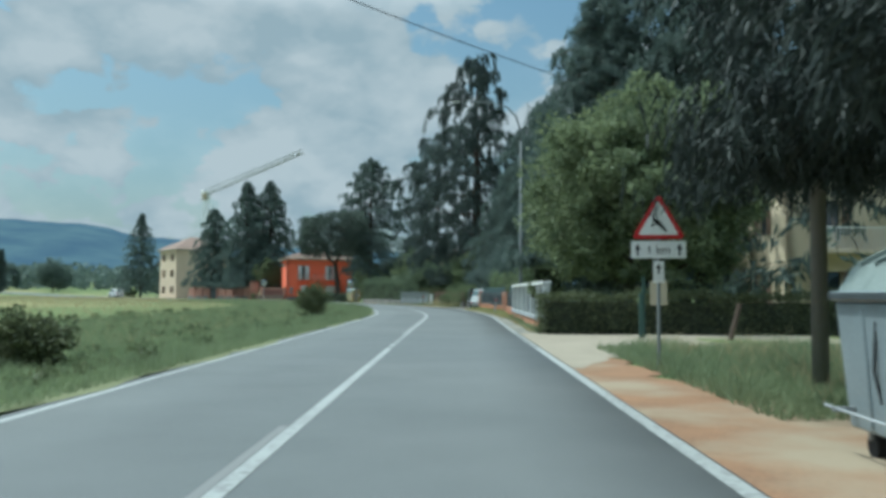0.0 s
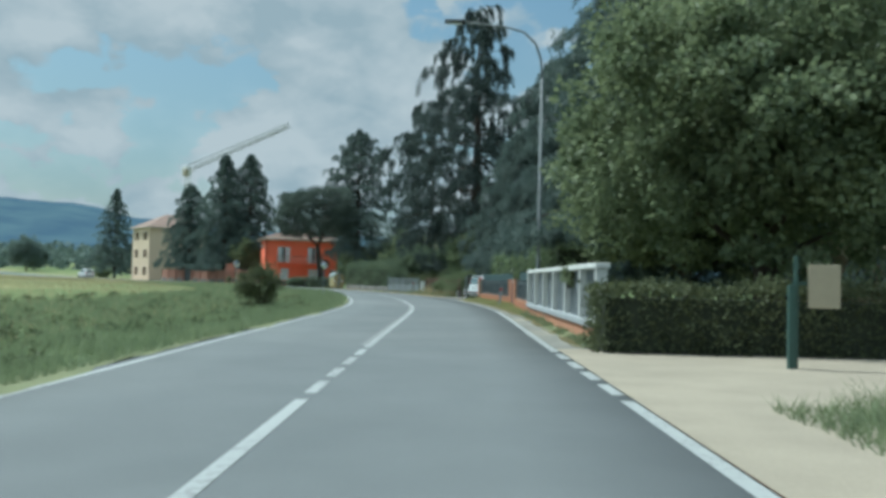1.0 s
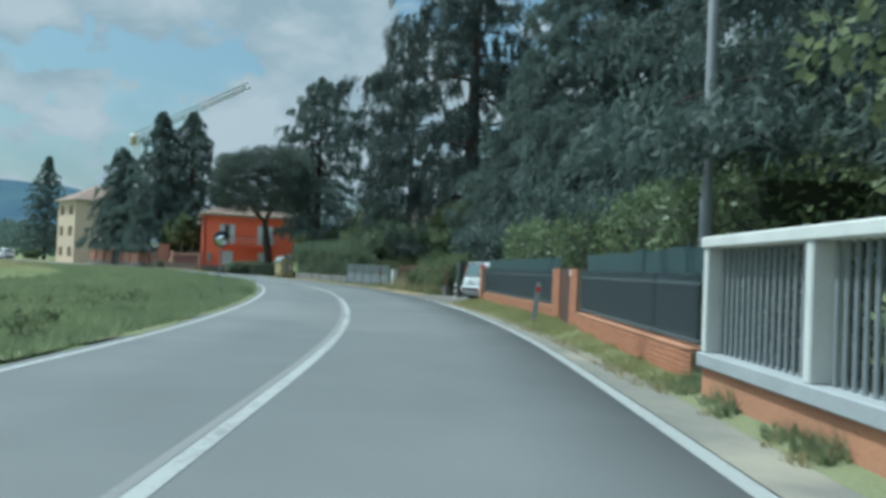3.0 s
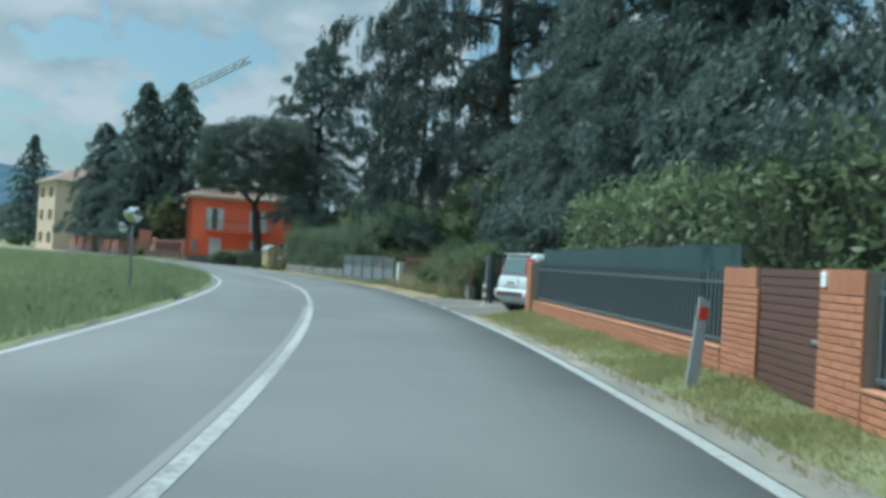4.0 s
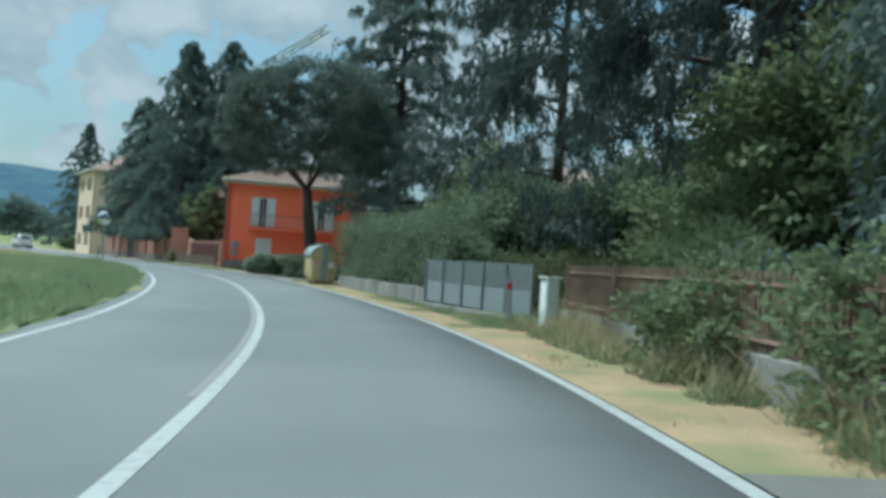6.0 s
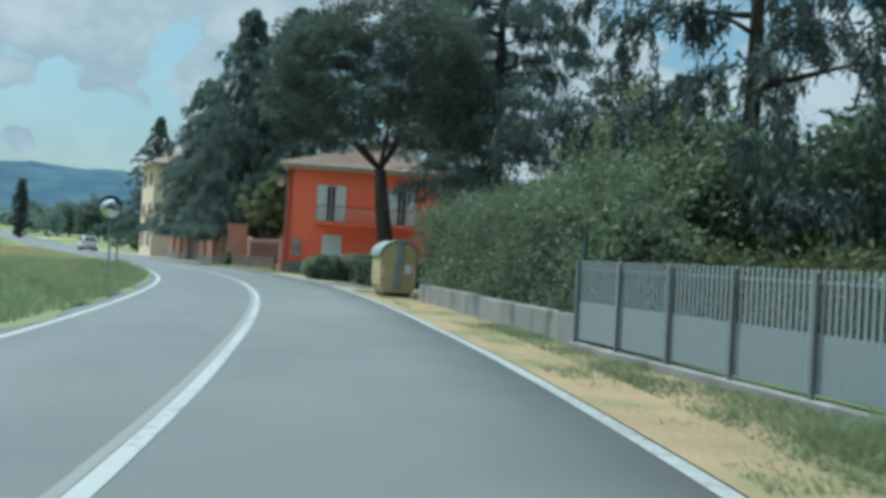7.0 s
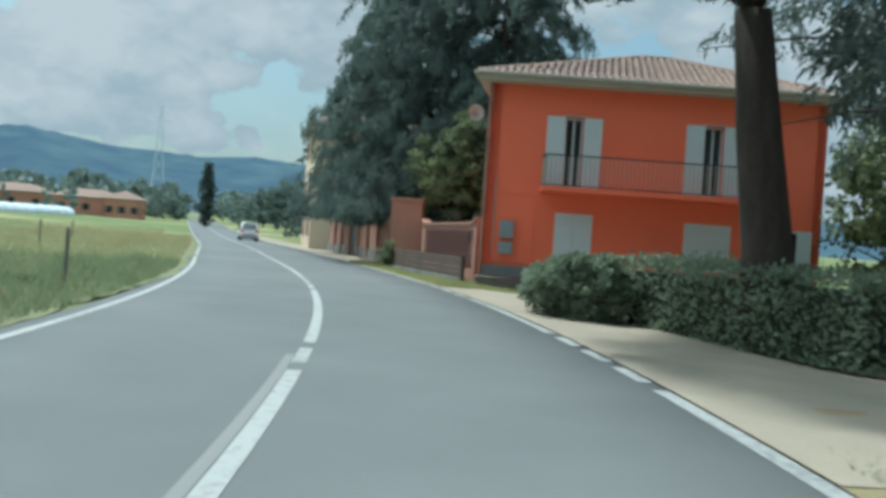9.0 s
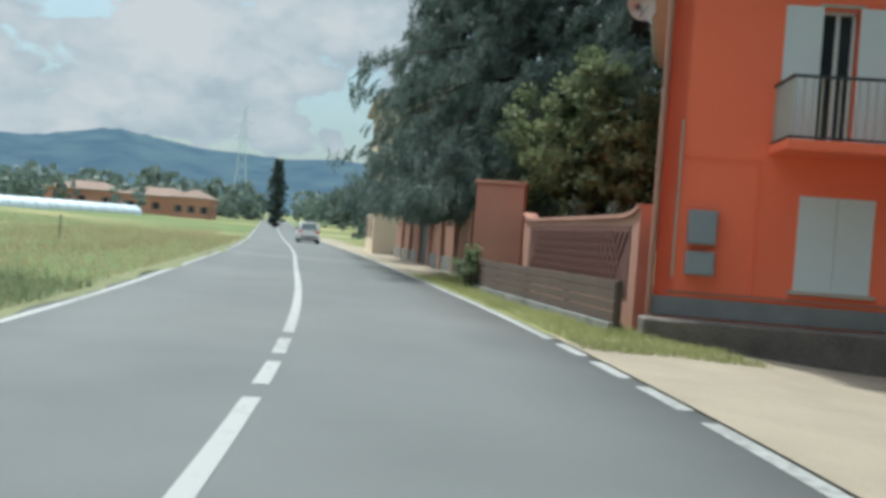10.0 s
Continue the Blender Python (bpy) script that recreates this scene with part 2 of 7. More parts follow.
M_SLAT = surface("pale_grey_slat", (0.29, 0.325, 0.335), (0.22, 0.25, 0.26), rough=0.6, scale=1.2, fine=40, amount=0.5, bump=0.05)
M_SHEETDK = surface("dark_grey_frame", (0.055, 0.065, 0.070), (0.035, 0.042, 0.046), rough=0.5, scale=3, fine=40, amount=0.4, bump=0.05)
M_GALV = surface("galvanised_steel", (0.31, 0.33, 0.34), (0.23, 0.25, 0.26), rough=0.45, metal=0.5, scale=5, fine=80, amount=0.6, bump=0.05)
M_LAMPPOLE = surface("dull_grey_pole", (0.205, 0.220, 0.225), (0.15, 0.165, 0.17), rough=0.7, scale=4, fine=60, amount=0.5, bump=0.05)
M_WHITE = surface("white_enamel", (0.80, 0.80, 0.78), (0.70, 0.71, 0.70), rough=0.4, scale=3, fine=30, amount=0.4, bump=0.02)
M_RED = surface("red_enamel", (0.55, 0.025, 0.030), (0.42, 0.02, 0.025), rough=0.4, scale=3, fine=30, amount=0.4, bump=0.02)
M_BLACK = surface("black_enamel", (0.018, 0.018, 0.020), (0.012, 0.012, 0.013), rough=0.5, scale=3, fine=30, amount=0.4, bump=0.02)
M_BEIGE = surface("beige_board", (0.42, 0.37, 0.27), (0.34, 0.30, 0.22), rough=0.8, scale=3, fine=30, amount=0.4, bump=0.05)
M_POSTGREEN = surface("green_post_paint", (0.05, 0.10, 0.085), (0.035, 0.07, 0.06), rough=0.55, scale=4, fine=40, amount=0.5, bump=0.05)
M_WOODPOLE = surface("grey_weathered_wood", (0.24, 0.225, 0.205), (0.14, 0.13, 0.12), rough=0.9, scale=2, fine=40, amount=0.7, bump=0.3, stretch=(3, 3, 0.2))
M_WOOD = surface("old_brown_planks", (0.125, 0.088, 0.068), (0.068, 0.050, 0.040), rough=0.9, scale=2, fine=40, amount=0.7, bump=0.3)
M_BARK = surface("tree_bark", (0.085, 0.065, 0.052), (0.04, 0.032, 0.027), rough=0.95, scale=3, fine=30, amount=0.8, bump=0.7, stretch=(2, 2, 0.4))
# inside of hedges: shade is put into the colour of plain boxes
M_HEDGEDARK = surface("hedge_inner_shade", (0.045, 0.055, 0.032), (0.022, 0.028, 0.018), rough=0.95, scale=3, fine=30, amount=0.8, bump=0.7)
M_REDHOUSE = surface("orange_red_render", (0.92, 0.208, 0.108), (0.85, 0.178, 0.092), rough=0.9, scale=0.5, fine=60, amount=0.5, bump=0.12,
                     blotch=((0.76, 0.175, 0.100), 0.35, 0.60, 0.85))
M_SHUTTER = surface("pale_grey_shutter", (0.66, 0.72, 0.73), (0.58, 0.64, 0.65), rough=0.55, scale=2, fine=30, amount=0.4, bump=0.04)
M_EAVE = surface("cream_eave", (0.50, 0.47, 0.40), (0.40, 0.37, 0.31), rough=0.85, scale=2, fine=40, amount=0.4, bump=0.08)
M_TILE = surface("terracotta_roof_tile", (0.31, 0.215, 0.165), (0.18, 0.125, 0.105), rough=0.9, scale=2.5, fine=30, amount=0.7, bump=0.2, single=0.3)
M_TILEFIELD = surface("terracotta_tile_field", (0.31, 0.215, 0.165), (0.18, 0.125, 0.105), rough=0.9, scale=2.5, fine=30, amount=0.7, bump=0.2, island=0.3)
M_PLINTH = surface("grey_render_plinth", (0.27, 0.275, 0.27), (0.17, 0.175, 0.175), rough=0.9, scale=1.6, fine=40, amount=0.7, bump=0.25)
M_STONE = surface("dark_stone_base", (0.20, 0.172, 0.15), (0.095, 0.085, 0.078), rough=0.95, scale=2.2, fine=30, amount=0.8, bump=0.5)
M_YELLOWHOUSE = surface("yellow_render", (0.70, 0.56, 0.41), (0.61, 0.48, 0.34), rough=0.9, scale=0.6, fine=30, amount=0.5, bump=0.08)
M_CREAM = surface("cream_render", (0.66, 0.56, 0.40), (0.56, 0.47, 0.34), rough=0.9, scale=0.6, fine=30, amount=0.5, bump=0.08)
M_FARM = surface("orange_farm_render", (0.60, 0.30, 0.20), (0.48, 0.24, 0.165), rough=0.9, scale=0.6, fine=30, amount=0.5, bump=0.08)
M_GLASS = glass("window_glass", (0.03, 0.04, 0.045))
# tint is paled: the sky's reflection is put into the glass colour
M_GLASSCAR = glass("car_glass", (0.12, 0.165, 0.17))
M_PIER = surface("brown_red_render", (0.42, 0.225, 0.165), (0.29, 0.150, 0.110), rough=0.9, scale=1.2, fine=40, amount=0.6, bump=0.2)
M_LATTICE = surface("terracotta_lattice", (0.145, 0.064, 0.050), (0.095, 0.042, 0.034), rough=0.9, scale=3, fine=40, amount=0.6, bump=0.2)
M_CARSILVER = surface("pale_silver_car_paint", (0.56, 0.60, 0.60), (0.52, 0.56, 0.56), rough=0.28, scale=2, fine=20, amount=0.3, bump=0.0, spec=0.6)
M_CARWHITE = surface("white_car_paint", (0.72, 0.73, 0.73), (0.68, 0.69, 0.69), rough=0.28, scale=2, fine=20, amount=0.3, bump=0.0, spec=0.6)
M_PLASTIC = surface("dark_plastic", (0.045, 0.048, 0.05), (0.03, 0.032, 0.034), rough=0.65, scale=4, fine=60, amount=0.4, bump=0.05)
M_TYRE = surface("tyre_rubber", (0.022, 0.022, 0.023), (0.014, 0.014, 0.015), rough=0.85, scale=6, fine=60, amount=0.4, bump=0.1)
M_REDLAMP = surface("red_lamp_lens", (0.55, 0.03, 0.02), (0.42, 0.02, 0.015), rough=0.15, scale=6, fine=60, amount=0.4, bump=0.0, spec=0.7)
M_BINGREY = surface("grey_bin_steel", (0.27, 0.315, 0.335), (0.19, 0.225, 0.24), rough=0.5, metal=0.3, scale=1.8, fine=30, amount=0.6, bump=0.1)
M_BINYELLOW = surface("faded_yellow_fibreglass", (0.44, 0.375, 0.195), (0.33, 0.28, 0.14), rough=0.6, scale=1.5, fine=30, amount=0.6, bump=0.06,
                      blotch=((0.30, 0.235, 0.09), 1.2, 0.60, 0.85))
M_BINLID = surface("grey_bin_lid", (0.235, 0.275, 0.26), (0.165, 0.20, 0.19), rough=0.6, scale=1.5, fine=30, amount=0.6, bump=0.06)
M_POLY = surface("white_greenhouse_film", (0.62, 0.70, 0.72), (0.52, 0.60, 0.63), rough=0.4, scale=0.6, fine=10, amount=0.5, bump=0.02)
M_MIRROR = nodes_of("mirror_glass")[0]
M_MIRROR.node_tree.nodes["Principled BSDF"].inputs["Metallic"].default_value = 1.0
M_MIRROR.node_tree.nodes["Principled BSDF"].inputs["Roughness"].default_value = 0.08
M_MIRROR.node_tree.nodes["Principled BSDF"].inputs["Base Color"].default_value = (0.75, 0.78, 0.78, 1)

F_LINDEN = foliage("linden_leaf", (0.250, 0.290, 0.155), (0.108, 0.142, 0.084), see=0.42)
F_CEDAR = foliage("cedar_needle", (0.150, 0.190, 0.165), (0.075, 0.105, 0.098), see=0.38)
F_CEDARLIGHT = foliage("grey_green_cedar_needle", (0.160, 0.205, 0.175), (0.072, 0.106, 0.098), see=0.4)
F_PINE = foliage("pine_needle", (0.128, 0.158, 0.128), (0.064, 0.086, 0.076), see=0.35)
F_DARKCEDAR = foliage("dark_cedar_needle", (0.095, 0.120, 0.108), (0.045, 0.064, 0.060), see=0.25)
# needles are darkened: the backlit side's shade is put into their colour
F_WEEP = foliage("backlit_dark_needle", (0.050, 0.062, 0.052), (0.022, 0.030, 0.028), see=0.15)
F_HEDGE = foliage("dark_hedge_leaf", (0.145, 0.160, 0.078), (0.066, 0.082, 0.046), see=0.35)
F_LAUREL = foliage("laurel_leaf", (0.255, 0.310, 0.165), (0.115, 0.160, 0.088), see=0.35, rough=0.4)
F_IVY = foliage("climbing_hedge_leaf", (0.205, 0.250, 0.150), (0.084, 0.118, 0.080), see=0.38, rough=0.5)
F_BOX = foliage("clipped_bush_leaf", (0.310, 0.365, 0.250), (0.145, 0.195, 0.135), see=0.38, rough=0.4)
F_SHRUB = foliage("wild_shrub_leaf", (0.240, 0.285, 0.145), (0.112, 0.148, 0.088), see=0.45)
F_GRASS = foliage("meadow_grass_blade", (0.270, 0.312, 0.175), (0.148, 0.195, 0.112), see=0.45, rough=0.7)
F_DRY = foliage("dry_grass_blade", (0.46, 0.395, 0.235), (0.27, 0.25, 0.14), see=0.45, rough=0.8)
F_VERGE = foliage("sunny_verge_blade", (0.42, 0.40, 0.20), (0.22, 0.26, 0.11), see=0.45, rough=0.8)
# far leaves are paled: distance haze is put into their colour
F_FAR = foliage("haze_pale_leaf", (0.19, 0.24, 0.20), (0.12, 0.165, 0.15), see=0.3)

# ---------------------------------------------------------------- builders
rng = np.random.default_rng(7)


def part(name, bm, material, parent=None, label="", smooth=False):
    """Links a bmesh as one mesh object, under a thing or a part."""
    me = bpy.data.meshes.new(name)
    bm.normal_update()
    bm.to_mesh(me)
    bm.free()
    me.materials.append(material)
    if smooth:
        me.shade_smooth()
    ob = new(name, me)
    if parent:
        ob.parent = parent
    if label:
        ob["label"] = label
    return ob


def shared(name, me, parent, m):
    """A piece on a mesh that others use too."""
    ob = new(name, me)
    ob.parent = parent
    ob.matrix_basis = m
    return ob


def thing(name, m, label, category, group="", kind=""):
    ob = new(name)
    ob.empty_display_size = 0.2
    ob.matrix_basis = m
    return tagged(ob, label, category, group, kind)


def box(bm, x0, x1, y0, y1, z0, z1, bevel=0.0, taper=(1, 1)):
    cx, cy = (x0 + x1) / 2, (y0 + y1) / 2
    co = []
    for z, k in ((z0, (1, 1)), (z1, taper)):
        for x, y in ((x0, y0), (x1, y0), (x1, y1), (x0, y1)):
            co.append(bm.verts.new((cx + (x - cx) * k[0], cy + (y - cy) * k[1], z)))
    f = [bm.faces.new([co[i] for i in q]) for q in ((3, 2, 1, 0), (4, 5, 6, 7), (0, 1, 5, 4), (1, 2, 6, 5), (2, 3, 7, 6), (3, 0, 4, 7))]
    if bevel:
        bmesh.ops.bevel(bm, geom=list({e for q in f for e in q.edges}), offset=bevel, segments=1, affect='EDGES')


def rod(bm, pts, radii, n=8, cap=True):
    """A round bar through points, with a radius at each."""
    rings = []
    pts = [Vector(p) for p in pts]
    for i, p in enumerate(pts):
        d = (pts[min(i + 1, len(pts) - 1)] - pts[max(i - 1, 0)]).normalized()
        a = d.orthogonal().normalized() if abs(d.z) < 0.99 else Vector((1, 0, 0))
        if abs(d.z) < 0.99:
            a = Vector((0, 0, 1)).cross(d).normalized()
        b = d.cross(a)
        r = radii[i] if hasattr(radii, "__len__") else radii
        rings.append([bm.verts.new(p + (a * math.cos(2 * math.pi * k / n) + b * math.sin(2 * math.pi * k / n)) * r) for k in range(n)])
    for q, w in zip(rings, rings[1:]):
        for k in range(n):
            bm.faces.new((q[k], q[(k + 1) % n], w[(k + 1) % n], w[k]))
    if cap:
        bm.faces.new(rings[0][::-1])
        bm.faces.new(rings[-1])


def prism(bm, outline, y0, y1):
    """An outline in x and z, drawn out along y."""
    a = [bm.verts.new((x, y0, z)) for x, z in outline]
    b = [bm.verts.new((x, y1, z)) for x, z in outline]
    bm.faces.new(a)
    bm.faces.new(b[::-1])
    n = len(outline)
    for i in range(n):
        bm.faces.new((a[i], b[i], b[(i + 1) % n], a[(i + 1) % n]))


def fix(bm):
    bmesh.ops.recalc_face_normals(bm, faces=bm.faces[:])
    return bm


def along(p0, p1, z=0.0):
    """A pose at p0 with x towards p1, and its length."""
    a = math.atan2(p1[1] - p0[1], p1[0] - p0[0])
    return pose(p0[0], p0[1], z, 0, 0, math.degrees(a)), math.hypot(p1[0] - p0[0], p1[1] - p0[1])


def raw_mesh(name, verts, faces, material, parent=None, label="", smooth=False):
    """A mesh from arrays: all faces with the same number of corners."""
    verts, faces = np.asarray(verts, np.float32), np.asarray(faces, np.int32)
    me = bpy.data.meshes.new(name)
    k = faces.shape[1]
    me.vertices.add(len(verts)); me.vertices.foreach_set("co", verts.ravel())
    me.loops.add(faces.size); me.loops.foreach_set("vertex_index", faces.ravel())
    me.polygons.add(len(faces))
    me.polygons.foreach_set("loop_start", np.arange(0, faces.size, k, dtype=np.int32))
    me.polygons.foreach_set("loop_total", np.full(len(faces), k, np.int32))
    me.update(calc_edges=True)
    me.materials.append(material)
    if smooth:
        me.shade_smooth()
    ob = new(name, me)
    if parent:
        ob.parent = parent
    if label:
        ob["label"] = label
    return ob


def unit(v):
    return v / np.maximum(np.linalg.norm(v, axis=-1, keepdims=True), 1e-9)


def leaves(c, way, length, width, curl=0.15):
    """Rhombic leaves: centres, directions, sizes."""
    n = len(c)
    way = unit(way)
    side = unit(np.cross(way, rng.normal(size=(n, 3))))
    up = np.cross(side, way)
    length, width = np.broadcast_to(length, n)[:, None], np.broadcast_to(width, n)[:, None]
    v = np.stack([c - way * length / 2, c + side * width / 2 + up * curl * width, c + way * length / 2, c - side * width / 2 + up * curl * width], 1).reshape(-1, 3)
    return v, np.arange(n * 4).reshape(n, 4)


# ---------------------------------------------------------------- road line and relief
CENTRE = [(-1.6, -60), (-1.55, -30), (-1.5, 0), (-1.47, 16), (-1.43, 32), (-1.38, 42), (-1.46, 48.5), (-1.93, 56), (-2.82, 64), (-4.07, 72), (-5.8, 80), (-8.24, 88),
          (-11.3, 96), (-14.85, 104), (-18.98, 112), (-24.1, 120), (-30.2, 128), (-36.85, 136), (-43.55, 144), (-50.4, 152), (-57.4, 160), (-84, 190), (-134, 246.5), (-234, 359.5), (-424, 574)]


def smooth_line(pts, step=0.5):
    p = np.array(pts, float)
    t = np.concatenate([[0], np.cumsum(np.linalg.norm(np.diff(p, axis=0), axis=1))])
    n, h = len(t), np.diff(t)
    A, B = np.eye(n), np.zeros((n, n))
    for i in range(1, n - 1):
        A[i, i - 1:i + 2] = h[i - 1], 2 * (h[i - 1] + h[i]), h[i]
        B[i, i - 1], B[i, i], B[i, i + 1] = 6 / h[i - 1], -6 / h[i - 1] - 6 / h[i], 6 / h[i]
    M = np.linalg.solve(A, B) @ p
    u = np.arange(0, t[-1], step)
    k = np.clip(np.searchsorted(t, u) - 1, 0, n - 2)
    a, b, hh = ((t[k + 1] - u) / h[k])[:, None], ((u - t[k]) / h[k])[:, None], h[k][:, None]
    return a * p[k] + b * p[k + 1] + ((a ** 3 - a) * M[k] + (b ** 3 - b) * M[k + 1]) * hh ** 2 / 6


ROAD = smooth_line(CENTRE)
ROAD_S = np.concatenate([[0], np.cumsum(np.linalg.norm(np.diff(ROAD, axis=0), axis=1))])
_d = np.gradient(ROAD, axis=0)
_d = _d / np.linalg.norm(_d, axis=1, keepdims=True)
ROAD_N = np.stack([_d[:, 1], -_d[:, 0]], 1)             # to the right


def road_at(s, off=0.0):
    s = np.asarray(s, float)
    x, y = [np.interp(s, ROAD_S, ROAD[:, k]) for k in (0, 1)]
    nx, ny = [np.interp(s, ROAD_S, ROAD_N[:, k]) for k in (0, 1)]
    return np.stack([x + nx * off, y + ny * off], -1)


def s_near(x, y):
    return ROAD_S[np.argmin((ROAD[:, 0] - x) ** 2 + (ROAD[:, 1] - y) ** 2)]


def road_off(p):
    """Signed distance from the centre line, to the right positive, and the place along it."""
    p = np.asarray(p, float).reshape(-1, 2)
    off, s = np.empty(len(p)), np.empty(len(p))
    R, S, Nn = ROAD[::4], ROAD_S[::4], ROAD_N[::4]
    for i in range(0, len(p), 4000):
        q = p[i:i + 4000]
        k = np.argmin((q[:, None, 0] - R[None, :, 0]) ** 2 + (q[:, None, 1] - R[None, :, 1]) ** 2, 1)
        d = q - R[k]
        off[i:i + 4000] = (d * Nn[k]).sum(1)
        s[i:i + 4000] = S[k]
        far = np.linalg.norm(d, axis=1)
        o = off[i:i + 4000]
        off[i:i + 4000] = np.where(np.abs(far) > np.abs(o) * 1.5 + 5, np.sign(o) * far, o)
    return off, s


S_RISE = s_near(-64, 169)
S_YARD = (s_near(-18, 110.5), s_near(-33, 131.5))


def relief(off, s):
    """Height of the land: level along the walk, rising gently beyond it and on the field side."""
    far = np.maximum(s - S_RISE, 0)
    z = 0.0175 * far ** 2 / (far + 40)
    left = np.maximum(-off - 9, 0)
    yard = np.clip((off - 4.8) / 4.0, 0, 1) * np.clip((s - S_YARD[0]) / 5, 0, 1) * np.clip((S_YARD[1] - s) / 5, 0, 1)
    z = z - 0.36 * yard
    return z + 0.019 * np.minimum(left, 160) ** 2 / (np.minimum(left, 160) + 20)


def ground_z(x, y):
    off, s = road_off([(x, y)])
    return float(relief(off, s)[0])


def strip(name, s0, s1, o0, o1, z, material, step=1.0, rag=0.0, thick=0.0, across=1, parent=None, seed=0, bank=0.0):
    """A ribbon along the road between two offsets (numbers or functions of s), with uneven edges if wanted."""
    n = max(2, int((s1 - s0) / step) + 1)
    s = np.linspace(s0, s1, n)
    a = np.array([o0(q) for q in s]) if callable(o0) else np.full(n, float(o0))
    b = np.array([o1(q) for q in s]) if callable(o1) else np.full(n, float(o1))
    if rag:
        r2 = np.random.default_rng(seed + 11)
        k = np.convolve(r2.normal(size=n + 6), np.ones(4) / 2, "same")[3:n + 3]
        b = b + k * rag
        if rag > 0.3:
            a = a + np.convolve(r2.normal(size=n + 6), np.ones(4) / 2, "same")[3:n + 3] * rag * 0.3
    x, y = [np.interp(s, ROAD_S, ROAD[:, k]) for k in (0, 1)]
    nx, ny = [np.interp(s, ROAD_S, ROAD_N[:, k]) for k in (0, 1)]
    rows = []
    for j in range(across + 1):
        o = a + (b - a) * j / across
        rows.append(np.stack([x + nx * o, y + ny * o, relief(o, s) + z + bank * (j / across)], 1))
    if thick:
        rows = [rows[0] - [0, 0, thick]] + rows + [rows[-1] - [0, 0, thick]]
    v = np.concatenate(rows)
    m = len(rows)
    i, j = np.meshgrid(np.arange(n - 1), np.arange(m - 1), indexing="ij")
    f = np.stack([j * n + i, (j + 1) * n + i, (j + 1) * n + i + 1, j * n + i + 1], -1).reshape(-1, 4)
    return raw_mesh(name, v, f, material, parent, smooth=not thick)


# ---------------------------------------------------------------- land, road, hills
def build_land():
    def axis(lo, hi, c0, c1, fine):
        mid = np.arange(c0, c1 + fine, fine)
        up = c1 + np.cumsum(fine * 1.16 ** np.arange(1, 60)); up = up[up < hi]
        dn = c0 - np.cumsum(fine * 1.16 ** np.arange(1, 60)); dn = dn[dn > lo][::-1]
        return np.concatenate([[lo], dn, mid, up, [hi]])
    xs, ys = axis(-4500, 4500, -60, 14, 1.0), axis(-4500, 4500, -8, 172, 1.2)
    X, Y = np.meshgrid(xs, ys, indexing="ij")
    p = np.stack([X.ravel(), Y.ravel()], 1)
    off, s = road_off(p)
    z = relief(off, s)
    yard = (off > 3.0) & (off < 14) & (s > S_YARD[0] - 4) & (s < S_YARD[1])
    w = np.where(yard, 0, np.clip((np.abs(off - 0.25) - 4.2) / 3, 0, 1))
    z = z + w * 0.05 * np.sin(p[:, 0] * 0.9 + 1.3 * np.sin(p[:, 1] * 0.31)) * np.cos(p[:, 1] * 0.53)
    z = np.where((off > -3.0) & (off < 3.4), z - 0.09, np.where(yard, z - 0.05, z - 0.012))
    v = np.column_stack([p, z])
    n = len(ys)
    i, j = np.meshgrid(np.arange(len(xs) - 1), np.arange(n - 1), indexing="ij")
    f = np.stack([i * n + j, (i + 1) * n + j, (i + 1) * n + j + 1, i * n + j + 1], -1).reshape(-1, 4)
    g = raw_mesh("ground", v, f, M_GROUND, smooth=True)
    tagged(g, "open meadow ground with green and dry patches", "ground", kind="structure")


build_land()
road = strip("road", 2, ROAD_S[-1] - 2, -3.12, 3.68, 0.0, M_ASPHALT, step=1.0, thick=0.12, across=4)
tagged(road, "worn grey asphalt country road bending to the left", "road", kind="structure")
Z_LINE = 0.005


def swing(pts):
    """An offset that changes along the road: places by y, offsets in metres."""
    ss = [s_near(np.interp(y, ROAD[:, 1], ROAD[:, 0]), y) for y, _ in pts]
    return lambda q: float(np.interp(q, ss, [o for _, o in pts]))


LINE_RIGHT = swing([(0, 3.38), (45, 3.40), (60, 3.53), (78, 3.50), (87, 3.40), (96, 3.26), (106, 3.26), (113, 3.34), (120, 3.43), (160, 3.43)])
LINE_MID = swing([(0, 0.0), (84, -0.03), (92, -0.04), (98, 0.03), (104, 0.10), (112, 0.06), (122, 0.08), (140, 0.0)])
LINE_LEFT = swing([(0, -2.93), (70, -2.90), (84, -2.77), (104, -2.79), (118, -2.84), (132, -2.95)])


def marking(name, s0, s1, off, width, material):
    return strip(name, s0, s1, lambda q: off(q) - width / 2, lambda q: off(q) + width / 2, Z_LINE, material, step=min(0.8, (s1 - s0) / 2), parent=road)


GAPS_CENTRE = [(s_near(-1.4, 20.5), s_near(-1.4, 27.7), 4), (s_near(-3.3, 67.1), s_near(-3.8, 70.4), 2), (s_near(-18.6, 111.5), s_near(-19.6, 113.3), 1),
               (s_near(-24.6, 120.6), s_near(-27.0, 123.9), 2)]
GAPS_RIGHT = [(s_near(1.9, 20.9), s_near(1.9, 27.4), 4), (s_near(0.0, 68.3), s_near(-1.4, 74.3), 3), (s_near(-15.9, 113.4), s_near(-18.2, 117.3), 3),
              (s_near(-22.1, 122.9), s_near(-25.0, 126.6), 3)]


